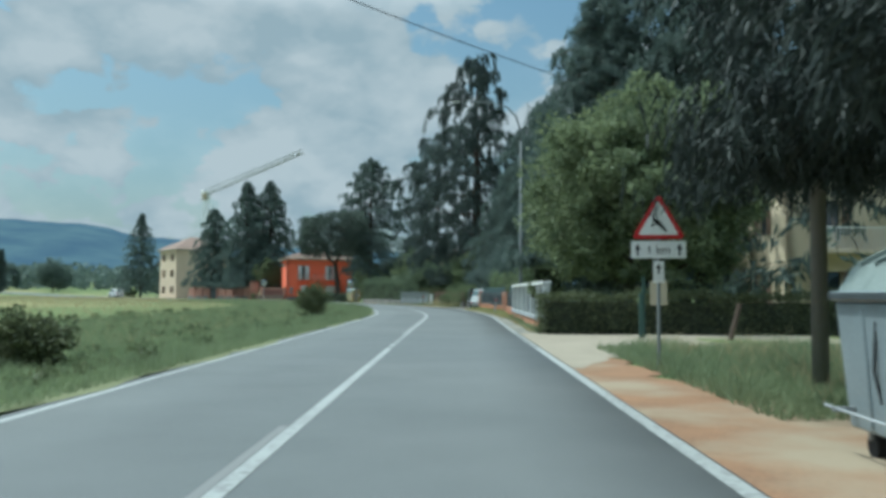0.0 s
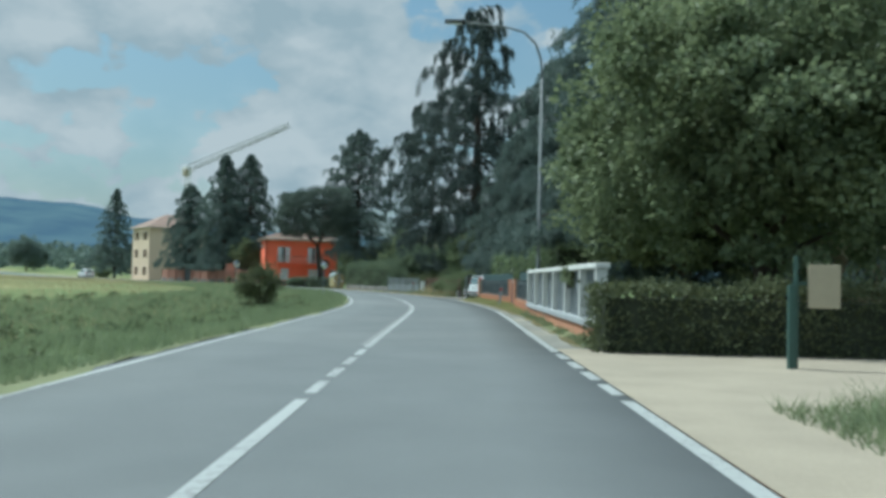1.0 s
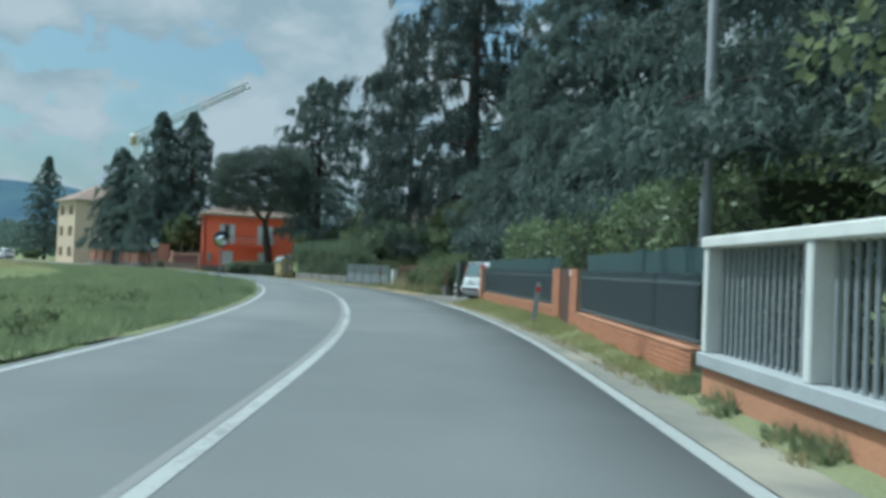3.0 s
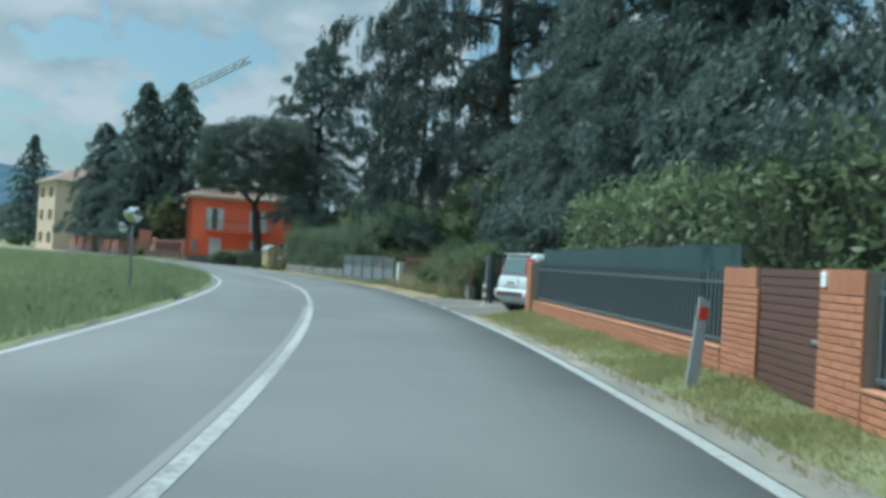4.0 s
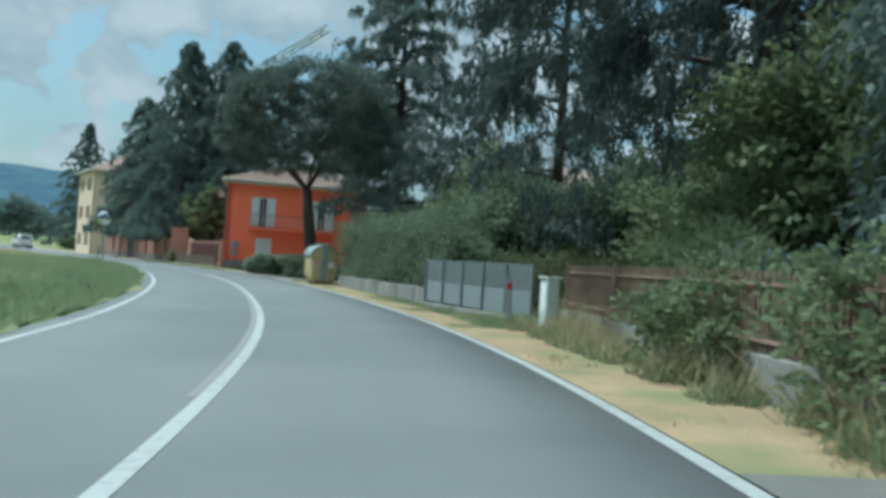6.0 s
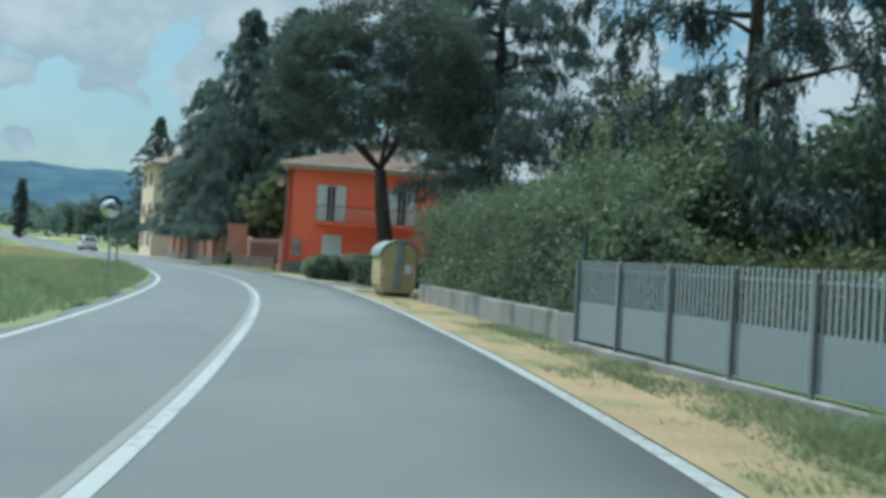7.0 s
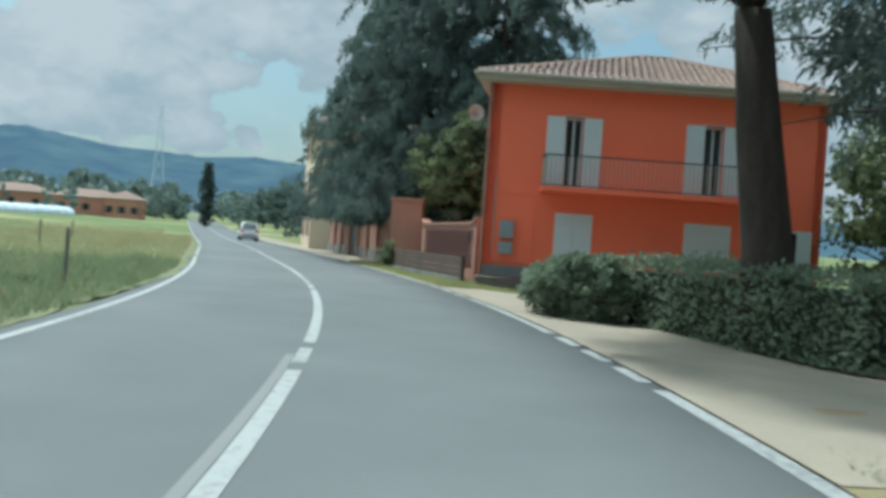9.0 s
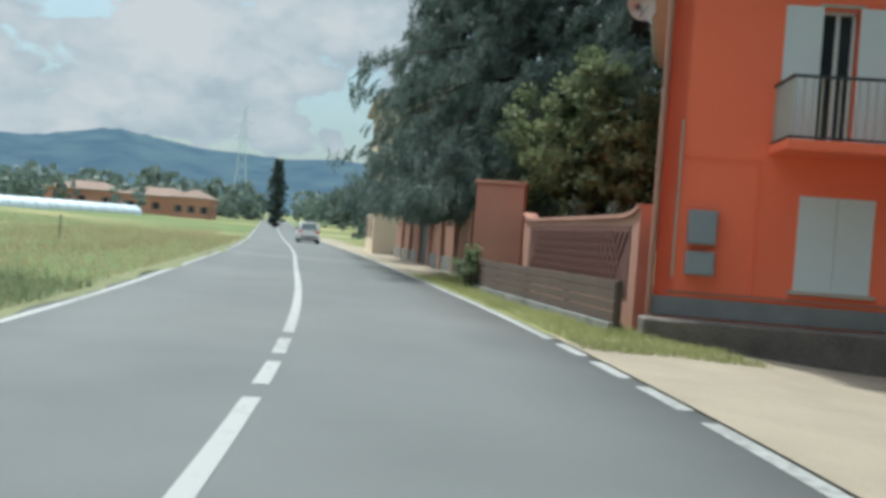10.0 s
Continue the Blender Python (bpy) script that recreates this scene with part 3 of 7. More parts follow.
def line_with_gaps(off, width, gaps, s_end):
    s = 4.0
    for a, b, n in gaps:
        marking("road_marking", s, a, off, width, M_LINE)
        step = (b - a) / (n + (n + 1) * 0.45)
        q = a + step * 0.45
        for _ in range(n):
            marking("road_marking", q, q + step, off, width, M_LINE)
            q += step * 1.45
        s = b
    marking("road_marking", s, s_end, off, width, M_LINE)


line_with_gaps(LINE_MID, 0.135, GAPS_CENTRE, ROAD_S[-1] - 5)
line_with_gaps(LINE_RIGHT, 0.15, GAPS_RIGHT, ROAD_S[-1] - 5)
marking("road_marking", 4, ROAD_S[-1] - 5, LINE_LEFT, 0.13, M_LINE)
for a, b in ((2, 68.5), (s_near(-1.4, 28), s_near(-3, 67)), (s_near(-5, 77), s_near(-18.4, 113))):
    o = strip("old_road_marking", a, b, lambda q: LINE_MID(q) - 0.165, lambda q: LINE_MID(q) - 0.080, 0.003, M_LINE_OLD, step=0.8, parent=road)

EDGE = lambda q: LINE_RIGHT(q) + 0.085
SY = lambda y: s_near(np.interp(y, ROAD[:, 1], ROAD[:, 0]), y)
# verges beside the road
verge_a = strip("dirt_verge", SY(-20), SY(20.5), EDGE, lambda s: 4.9 + 0.5 * math.sin(s * 0.3), 0.010, M_DIRT, step=0.4, rag=0.29, across=3)
verge_b = strip("gravel_drive", SY(15), SY(28), EDGE, lambda s: 4.05 + 8.0 * float(np.clip((s - SY(15)) / (SY(22) - SY(15)), 0, 1)) ** 3, 0.018, M_GRAVEL, step=0.5, rag=0.14, across=4, seed=3)
verge_c = strip("kerb_verge", SY(27.5), SY(66.5), EDGE, lambda s: 4.15, 0.010, M_GREYGRAVEL, step=0.5, rag=0.08, across=2, seed=5)
verge_d = strip("drive_apron", SY(66.5), SY(75), EDGE, lambda s: 8.5, 0.016, M_DRIVE, step=0.5, rag=0.2, across=3, seed=6)
verge_e = strip("dry_verge", SY(74.5), SY(111), EDGE, lambda s: 5.35, 0.012, M_SAND, step=0.5, rag=0.22, across=3, seed=7)
verge_f = strip("house_forecourt", SY(109), SY(125), EDGE, lambda s: 13.0, 0.020, M_GRAVEL, step=0.5, rag=0.2, across=4, seed=8)
verge_g = strip("far_verge", SY(136.5), SY(190), EDGE, lambda s: 5.6, 0.014, M_GRAVEL, step=0.7, rag=0.2, across=3, seed=9)
verge_h = strip("field_verge", SY(-20), SY(190), lambda s: -3.55, lambda s: -3.1, 0.008, M_VERGE, step=0.5, rag=0.12, across=2, seed=10)
verge_i = strip("grass_verge", SY(124.6), SY(137.5), EDGE, lambda s: 5.9, 0.016, M_SUNVERGE, step=0.5, rag=0.15, across=3, seed=15)
tagged(verge_i, "bright yellowish grass strip before the plank fence", "verge", kind="structure")
bank_a = strip("grass_bank", SY(44), SY(66.4), 4.02, lambda s: 5.25, 0.012, M_VERGE, step=0.5, rag=0.05, across=3, seed=12, bank=0.2)
bank_b = strip("grass_bank", SY(28.6), SY(44), 4.0, lambda s: 4.5, 0.012, M_VERGE, step=0.5, rag=0.05, across=2, seed=13, bank=0.12)
for v, l, c in ((bank_a, "low grass bank before the brick wall", "verge"), (bank_b, "low grass bank along the white fence", "verge"), (verge_a, "bare orange earth beside the road", "verge"), (verge_b, "pale gravel drive entrance beside the hedge", "driveway"),
                (verge_c, "pale gravel edge along the fence", "verge"), (verge_d, "dusty tarmac apron before the dark gate", "driveway"),
                (verge_e, "dry sandy earth strip beside the road", "verge"), (verge_f, "pale gravel forecourt before the red house", "forecourt"),
                (verge_g, "pale dusty verge along the brick fence", "verge"), (verge_h, "thin worn grass edge along the field", "verge")):
    tagged(v, l, c, kind="structure")


def build_hills():
    prof = [(-180, 2.2), (-120, 2.0), (-75, 2.6), (-58, 4.1), (-55, 4.2), (-50, 5.15), (-45, 4.35), (-40, 4.15), (-37, 4.4), (-30, 4.3), (-24, 4.3), (-20, 3.6), (-14, 3.0), (0, 2.6), (60, 2.4), (180, 2.2)]
    pa, pe = [q[0] for q in prof], [q[1] for q in prof]
    az = np.arange(-180, 180, 0.5)
    r = np.array([1500, 1750, 2000, 2300, 2600])
    lift = np.array([0.0, 0.42, 0.75, 1.0, 0.7])
    v = []
    for k, (rr, ll) in enumerate(zip(r, lift)):
        for a in az:
            h = rr * math.tan(radians(np.interp(a, pa, pe))) * ll
            h *= 1 + 0.05 * noise.noise(Vector((a * 0.35, k * 2.1, 0))) + 0.022 * noise.noise(Vector((a * 1.6, k, 3)))
            v.append((rr * math.sin(radians(a)) - 10, rr * math.cos(radians(a)) + 70, h - 4 + 1.2))
    n = len(az)
    f = [(k * n + i, k * n + (i + 1) % n, (k + 1) * n + (i + 1) % n, (k + 1) * n + i) for k in range(4) for i in range(n)]
    m, nt, p = nodes_of("wooded_hill_haze_glow")
    N, L = nt.nodes.new, nt.links.new
    tc = N("ShaderNodeTexCoord")
    n1 = N("ShaderNodeTexNoise"); n1.inputs["Scale"].default_value = 0.012; n1.inputs["Detail"].default_value = 9
    L(tc.outputs["Object"], n1.inputs["Vector"])
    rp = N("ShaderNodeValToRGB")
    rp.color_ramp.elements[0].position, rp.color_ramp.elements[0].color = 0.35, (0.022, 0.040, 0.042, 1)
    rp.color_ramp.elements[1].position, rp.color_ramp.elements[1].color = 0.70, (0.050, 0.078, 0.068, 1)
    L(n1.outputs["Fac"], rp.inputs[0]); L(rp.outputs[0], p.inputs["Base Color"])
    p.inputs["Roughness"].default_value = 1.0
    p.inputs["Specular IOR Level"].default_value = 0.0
    # blue emission stands in for the air haze over the hills
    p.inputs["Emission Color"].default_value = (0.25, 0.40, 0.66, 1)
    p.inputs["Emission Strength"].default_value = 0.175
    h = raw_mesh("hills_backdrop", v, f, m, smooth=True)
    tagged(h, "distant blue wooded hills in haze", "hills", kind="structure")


build_hills()

# ---------------------------------------------------------------- trees and bushes
def limb_mesh(name, rods, parent, material=None):
    bm = bmesh.new()
    for pts, radii, n in rods:
        rod(bm, pts, radii, n)
    return part(name, bm, material or M_BARK, parent, smooth=True)


def clump_points(centre, radii, n_clump, per, size, shell=0.55, rough=0.22, low=-1.0):
    """Leaf places in clumps in the outer part of an uneven ellipsoid."""
    d = unit(rng.normal(size=(n_clump * 2, 3)))
    d = d[d[:, 2] > low][:n_clump]
    n_clump = len(d)
    k = np.array([noise.noise(Vector(q * 1.7) + Vector((centre[0], centre[1], 0))) for q in d])
    r = (shell + (1 - shell) * rng.random(n_clump) ** 0.6) * (1 + rough * 1.6 * k)
    c = np.asarray(centre) + d * np.asarray(radii) * r[:, None]
    o = unit(rng.normal(size=(n_clump, per, 3))) * (rng.random((n_clump, per, 1)) ** 0.45) * size * (0.6 + 0.8 * rng.random((n_clump, 1, 1)))
    o[..., 2] *= 0.75
    pts = (c[:, None] + o).reshape(-1, 3)
    out = (np.repeat(d, per, 0) * 0.6 + o.reshape(-1, 3) / size)
    return pts, out


def broad_tree(name, base, top, crown_z, radius, label, mat, n_clump=260, per=60, leaf=(0.16, 0.10), trunk=0.22, size=None, squash=1.0, low=-0.9):
    """A round-crowned leafy tree; crown_z: the crown's lower end."""
    th = thing(name, pose(*base), label, "tree")
    H = top - base[2]
    cz = (crown_z + H) / 2
    rods = [([(0, 0, -0.1), (0.05, 0.03, crown_z * 0.6), (0.0, 0.1, cz), (0.1, 0.0, H * 0.85)], [trunk * 1.25, trunk, trunk * 0.7, trunk * 0.15], 8)]
    for i in range(9):
        a = i * 2.4 + 0.3
        z0 = crown_z * 0.8 + (cz - crown_z * 0.6) * (i / 9)
        r = radius * (0.65 + 0.2 * math.sin(i * 1.7))
        rods.append(([(0, 0, z0), (math.cos(a) * r * 0.4, math.sin(a) * r * 0.4, z0 + r * 0.35), (math.cos(a) * r, math.sin(a) * r, z0 + r * 0.6)], [trunk * 0.5, trunk * 0.3, 0.02], 5))
    limb_mesh("trunk", rods, th)
    size = size or radius * 0.22
    pts, out = clump_points((0, 0, cz), (radius, radius, (H - crown_z) / 2), n_clump, per, size, low=low)
    inner, iout = clump_points((0, 0, cz), (radius * 0.7, radius * 0.7, (H - crown_z) / 2 * 0.7), n_clump // 3, per // 2, size * 1.3, shell=0.3)
    way = out + rng.normal(size=out.shape) * 0.7 + [0, 0, -0.25]
    v1, f1 = leaves(pts, way, leaf[0] * (0.7 + 0.6 * rng.random(len(pts))), leaf[1] * (0.7 + 0.6 * rng.random(len(pts))))
    v2, f2 = leaves(inner, iout + rng.normal(size=iout.shape), leaf[0] * 2.2, leaf[1] * 2.2)
    raw_mesh("crown", np.concatenate([v1, v2]), np.concatenate([f1, f2 + len(v1)]), mat, th)
    return th


def cedar(name, base, H, R, label, mat, branches=130, z0=1.5, droop=0.55, per=90, leaf=(0.42, 0.10), power=0.8, trunk=0.3, hang=0.8, lift=0.25, seed=1, tip=0.5, fine=0, zmin=0.3, clip=None, twig=16, crowd=1.0):
    """A conifer of long boughs in tiers, from which sprays hang."""
    r2 = np.random.default_rng(seed)
    th = thing(name, pose(*base), label, "tree")
    rods = [([(0, 0, -0.1), (0.05, 0, H * 0.5), (0, 0.05, H * 0.97)], [trunk * 1.2, trunk * 0.7, 0.03], 8)]
    P, W = [], []
    for i in range(branches):
        q = ((i + r2.random()) / branches) ** crowd
        z = z0 + (H - z0) * q
        L = max(tip * (0.6 + 0.5 * r2.random()), R * (1 - q) ** power * (0.65 + 0.5 * r2.random()))
        a = i * 2.39996 + r2.normal() * 0.25
        d = np.array([math.cos(a), math.sin(a), 0])
        up = lift * (0.6 + 0.8 * r2.random()) * (0.4 + q)
        dr = droop * (0.7 + 0.6 * r2.random())
        f = lambda s: d * (L * s)[:, None] + np.stack([0 * s, 0 * s, z + L * (up * s - dr * s ** 2)], 1)
        if L > 1.0 and i % 2 == 0 and f(np.array([1.0]))[0, 2] > zmin + 0.2:
            rods.append(([tuple(x) for x in f(np.array([0, 0.35, 0.7, 1.0]) * (0.72 if clip else 1.0))], [0.05 + 0.012 * L, 0.04, 0.025, 0.01], 4))
        # twigs leave the bough on both sides and hang; the sprays sit along them
        m = max(3, int(per * (0.25 + L / R)) // twig)
        st = r2.random(m) ** 0.62
        sd = np.array([-d[1], d[0], 0])
        e = sd * (np.sign(r2.normal(size=m)) * 0.8)[:, None] + d * (0.25 + 0.6 * r2.random(m))[:, None]
        l = (0.14 + 0.22 * L * (1 - 0.6 * st) * (0.4 + st)) * 1.5 * (0.35 + 0.8 * r2.random(m))
        hg = hang * 0.55 * (0.4 + st) * (0.25 + r2.random(m))
        u = r2.random((m, twig)) ** 0.8
        c = f(st)[:, None] + e[:, None] * (l[:, None] * u)[..., None] + r2.normal(size=(m, twig, 3)) * (0.06 + 0.008 * L)
        c[..., 2] += 0.05 - hg[:, None] * u ** 1.5
        way = e[:, None] * (1.1 - u)[..., None] + r2.normal(size=(m, twig, 3)) * 0.28
        way[..., 2] -= 0.2 + 0.9 * hang * u
        P.append(c.reshape(-1, 3)); W.append(way.reshape(-1, 3))
    limb_mesh("trunk", rods[:1], th)
    if len(rods) > 1:
        limb_mesh("branchwork", rods[1:], th)["kind"] = "stuff"
    P, W = np.concatenate(P), np.concatenate(W)
    P[:, 2] = np.maximum(P[:, 2], zmin + 0.5 * rng.random(len(P)))
    if clip is not None:
        keep = clip(P)
        P, W = P[keep], W[keep]
    n = len(P)
    size = leaf[0] * (0.6 + 0.8 * rng.random(n))
    if fine:
        # every spray is a twig with small leaflets on both sides
        d = unit(W)
        side = unit(np.cross(d, rng.normal(size=(n, 3))))
        j = (np.arange(fine) + 0.5) / fine - 0.5
        sg = np.where(np.arange(fine) % 2, 1.0, -1.0)
        Q = P[:, None] + d[:, None] * (j[None, :, None] * size[:, None, None] * 1.5) + side[:, None] * (sg[None, :, None] * size[:, None, None] * 0.10)
        D = d[:, None] + side[:, None] * (sg[None, :, None] * 0.55) + rng.normal(size=(n, fine, 3)) * 0.15
        P, W = Q.reshape(-1, 3), D.reshape(-1, 3)
        size = np.repeat(size * 0.52, fine)
    if fine:
        way = unit(W)
        side = unit(np.cross(way, rng.normal(size=way.shape))) * (leaf[1] * 0.40 * (0.7 + 0.7 * rng.random(len(P))))[:, None]
        way = way * size[:, None]
        v = np.stack([P - way * 0.4 + side, P - way * 0.4 - side, P + way * 0.6], 1).reshape(-1, 3)
        f = np.arange(len(v)).reshape(-1, 3)
    else:
        v, f = leaves(P, W, size, leaf[1] * (0.7 + 0.7 * rng.random(len(P))))
    raw_mesh("crown", v, f, mat, th)
    return th


def stone_pine(name, base, top, crown_z, R, label, n_pad=150, per=400):
    """A pine with a bent bare trunk, a few rising limbs and an uneven dome of needle pads."""
    r2 = np.random.default_rng(5)
    th = thing(name, pose(*base), label, "tree")
    fork = np.array([-0.48, -0.27, crown_z + 0.1])
    rods = [([(0, 0, -0.2), (-0.06, -0.03, 1.4), (-0.28, -0.15, 3.1), tuple(fork)], [0.45, 0.38, 0.34, 0.27], 10)]
    mid = np.array([-0.7, -0.4, (crown_z + top) / 2])
    rad = np.array([R, R, (top - crown_z) / 2])
    limbs = []
    for i in range(7):
        a = i * 2.39996 + 0.5
        k = 0.35 + 0.55 * ((i * 0.618) % 1)
        tip = mid + np.array([math.cos(a) * R * k, math.sin(a) * R * k, rad[2] * (0.75 - 0.75 * k)])
        bend = fork * 0.55 + tip * 0.45 + np.array([math.cos(a) * 0.3, math.sin(a) * 0.3, -0.5])
        rods.append(([tuple(fork), tuple(bend), tuple(tip)], [0.11, 0.065, 0.025], 6))
        limbs += [bend, tip, (bend + tip) / 2, (fork + bend) / 2]
    limbs = np.array(limbs)
    P, W = [], []
    for i in range(n_pad):
        h = -0.72 + 1.70 * (i + 0.5) / n_pad
        a = i * 2.39996
        w = (1 - abs(h) ** 3) ** (1 / 3)
        q = np.array([math.cos(a) * w, math.sin(a) * w, h])
        k = noise.noise(Vector(q * 1.9)) * 0.22
        c = mid + q * rad * (0.78 + 0.20 * r2.random() + k)
        near = limbs[np.argmin(((limbs - c) ** 2).sum(1))]
        rods.append(([tuple(near), tuple((near + c) / 2 + [0, 0, -0.12]), tuple(c)], [0.035, 0.022, 0.008], 4))
        s = (0.55 + 0.65 * r2.random()) * R * 0.205
        o = unit(r2.normal(size=(per, 3))) * (r2.random((per, 1)) ** 0.42) * s * [1.15, 1.15, 0.55]
        P.append(c + o); W.append(o + np.array([0, 0, 0.3]) + r2.normal(size=(per, 3)) * 0.4)
    limb_mesh("trunk", rods[:1], th)
    limb_mesh("branchwork", rods[1:], th)["kind"] = "stuff"
    P, W = np.concatenate(P), np.concatenate(W)
    v, f = leaves(P, W, 0.26 * (0.6 + 0.8 * rng.random(len(P))), 0.058)
    raw_mesh("crown", v, f, F_PINE, th)
    return th


def hedge(name, p0, p1, depth, z0, z1, label, mat, dens=260, leaf=(0.09, 0.06), rough=0.10, category="hedge", bulge=0.0, tops=None):
    """A run of dense leaves over a dark core that stands for inner shade, from p0 to p1; depth to its left is negative.
    """
    m, L = along(p0, p1)
    th = thing(name, m, label, category)
    bm = bmesh.new()
    y0, y1 = min(0, depth), max(0, depth)
    ins = min(0.16, abs(depth) * 0.25)
    nx = max(2, int(L / 0.8))
    top_at = tops or (lambda q: z1)
    for i in range(nx):
        xa, xb = max(L * i / nx, ins), min(L * (i + 1) / nx, L - ins)
        if xb > xa:
            box(bm, xa, xb, y0 + ins, y1 - ins, z0, min(top_at(i / nx), top_at((i + 1) / nx)) - ins * 1.3 - rough * 0.6)
    part("hedge_core", bm, M_HEDGEDARK, th, "dark boxes standing for the shade inside the hedge")
    h = z1 - z0
    faces = [("f", L * h), ("b", L * h * 0.5), ("t", L * abs(depth)), ("e", abs(depth) * h), ("g", abs(depth) * h)]
    P, W = [], []
    for kind, area in faces:
        n = int(dens * area)
        u, w = rng.random(n), rng.random(n)
        x = u * L
        tz = np.array([top_at(q) for q in u])
        if kind in "fb":
            front = (kind == "f") == (depth < 0)
            c = np.stack([x, np.full(n, y1 if front else y0), z0 + (tz - z0) * w], 1); nn = np.array([0, 1.0 if front else -1.0, 0.25])
        elif kind == "t":
            c = np.stack([x, y0 + (y1 - y0) * w, tz], 1); nn = np.array([0, 0, 1.0])
        else:
            at_end = kind == "g"
            c = np.stack([np.full(n, L if at_end else 0.0), y0 + (y1 - y0) * u, z0 + (top_at(1.0 if at_end else 0.0) - z0) * w], 1); nn = np.array([1.0 if at_end else -1.0, 0, 0.2])
        bump = np.sin(c[:, 0] * 2.3) * np.cos(c[:, 2] * 2.9 + c[:, 0]) * rough + rng.normal(size=n) * rough * 0.8
        c = c + nn * (bump - ins * 0.35)[:, None]
        P.append(c); W.append(nn * 0.6 + rng.normal(size=(n, 3)) * 0.8)
    P, W = np.concatenate(P), np.concatenate(W)
    P[:, 2] = np.maximum(P[:, 2], z0 + 0.02)
    v, f = leaves(P, W, leaf[0] * (0.6 + 0.8 * rng.random(len(P))), leaf[1] * (0.6 + 0.8 * rng.random(len(P))))
    raw_mesh("leaves", v, f, mat, th)
    return th


def bush(name, base, radii, label, mat, n_clump=60, per=40, leaf=(0.09, 0.06), size=0.2, category="bush", stems=7):
    th = thing(name, pose(*base), label, category)
    rods = []
    for i in range(stems):
        a = i * 2.4
        rods.append(([(0.05 * math.cos(a), 0.05 * math.sin(a), -0.02), (radii[0] * 0.4 * math.cos(a), radii[1] * 0.4 * math.sin(a), radii[2] * 0.9), (radii[0] * 0.7 * math.cos(a), radii[1] * 0.7 * math.sin(a), radii[2] * 1.4)], [0.025, 0.018, 0.006], 4))
    limb_mesh("stems", rods, th)
    P, W = clump_points((0, 0, radii[2] * 1.0), radii, n_clump, per, size, shell=0.35, rough=0.25)
    P[:, 2] = np.maximum(P[:, 2], 0.02)
    v, f = leaves(P, W + rng.normal(size=W.shape) * 0.5, leaf[0] * (0.6 + 0.8 * rng.random(len(P))), leaf[1])
    raw_mesh("crown", v, f, mat, th)
    return th


def grass(name, xy, height, mat, label, width=0.010, lean=0.55, bank=None):
    """Blades at the places xy."""
    n = len(xy)
    off, s = road_off(xy)
    zz = relief(off, s) - 0.01
    if bank:
        zz = zz + bank[2] * np.clip((off - bank[0]) / (bank[1] - bank[0]), 0, 1)
    tuft = 0.5 + 0.5 * np.sin(xy[:, 0] * 2.1 + 1.6 * np.sin(xy[:, 1] * 1.3)) * np.cos(xy[:, 1] * 1.7 + 1.2 * np.sin(xy[:, 0] * 0.8))
    h = np.broadcast_to(height, n) * (0.25 + 0.75 * rng.random(n)) * (0.55 + 0.9 * tuft ** 1.5)
    a = rng.random(n) * 2 * math.pi
    d = np.stack([np.cos(a), np.sin(a)], 1)
    le = rng.normal(size=(n, 2)) * (lean * h)[:, None]
    b = np.column_stack([xy, zz])
    w = width * (0.7 + 0.8 * rng.random(n))[:, None]
    v = np.stack([np.column_stack([xy + d * w, zz]), np.column_stack([xy - d * w, zz]), np.column_stack([xy + le, zz + h])], 1).reshape(-1, 3)
    ob = raw_mesh(name, v, np.arange(3 * n).reshape(n, 3), mat)
    return tagged(ob, label, "grass", kind="stuff")


# right side, first garden
def dark_cedar(x, y, H, R, seed, label, branches=190, per=190, z0=2.0, droop=0.55, power=0.42, hang=1.1, leaf=(0.36, 0.085), tip=1.2, name="dark_conifer", lift=0.25, mat=None, trunk=0.35, fine=5, zmin=1.0, clip=None, twig=16, crowd=1.0):
    cedar(name, (x, y, 0), H, R, label, mat or F_CEDAR, branches=branches, z0=z0, droop=droop, per=per, leaf=leaf, power=power, hang=hang, seed=seed, tip=tip, lift=lift, trunk=trunk, fine=fine, zmin=zmin, clip=clip, twig=twig, crowd=crowd)


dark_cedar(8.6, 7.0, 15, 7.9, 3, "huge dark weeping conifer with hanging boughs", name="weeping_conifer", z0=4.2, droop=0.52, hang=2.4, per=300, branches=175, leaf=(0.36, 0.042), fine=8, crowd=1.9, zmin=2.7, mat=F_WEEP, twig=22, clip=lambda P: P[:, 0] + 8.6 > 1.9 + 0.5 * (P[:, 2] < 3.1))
dark_cedar(12.5, 45.0, 19, 6.2, 4, "huge dark weeping conifer with hanging boughs", name="weeping_conifer", z0=3.0, droop=0.75, hang=1.7, per=150, leaf=(0.5, 0.11), fine=3)
broad_tree("linden_tree", (7.1, 31.7, 0), 8.5, 1.6, 4.15, "broad leafy linden with a dense round crown", F_LINDEN, n_clump=520, per=80, leaf=(0.17, 0.12), trunk=0.22, size=0.55)
broad_tree("leafy_tree", (8.0, 41.5, 0), 7.8, 1.4, 3.9, "light green leafy tree behind the white fence", F_LINDEN, n_clump=380, per=70, leaf=(0.18, 0.13), trunk=0.18, size=0.55)
dark_cedar(8.6, 47.5, 18, 6.0, 5, "tall dark conifer behind the fence", droop=0.45, zmin=2.7)
dark_cedar(10.0, 57.5, 19, 7.0, 6, "tall dark cedar with long drooping boughs", droop=0.45, zmin=2.6, z0=2.8, per=180, hang=1.3)
dark_cedar(16.5, 40.0, 20, 7.0, 7, "tall dark conifer deep in the garden", per=80, leaf=(0.6, 0.14), fine=0)
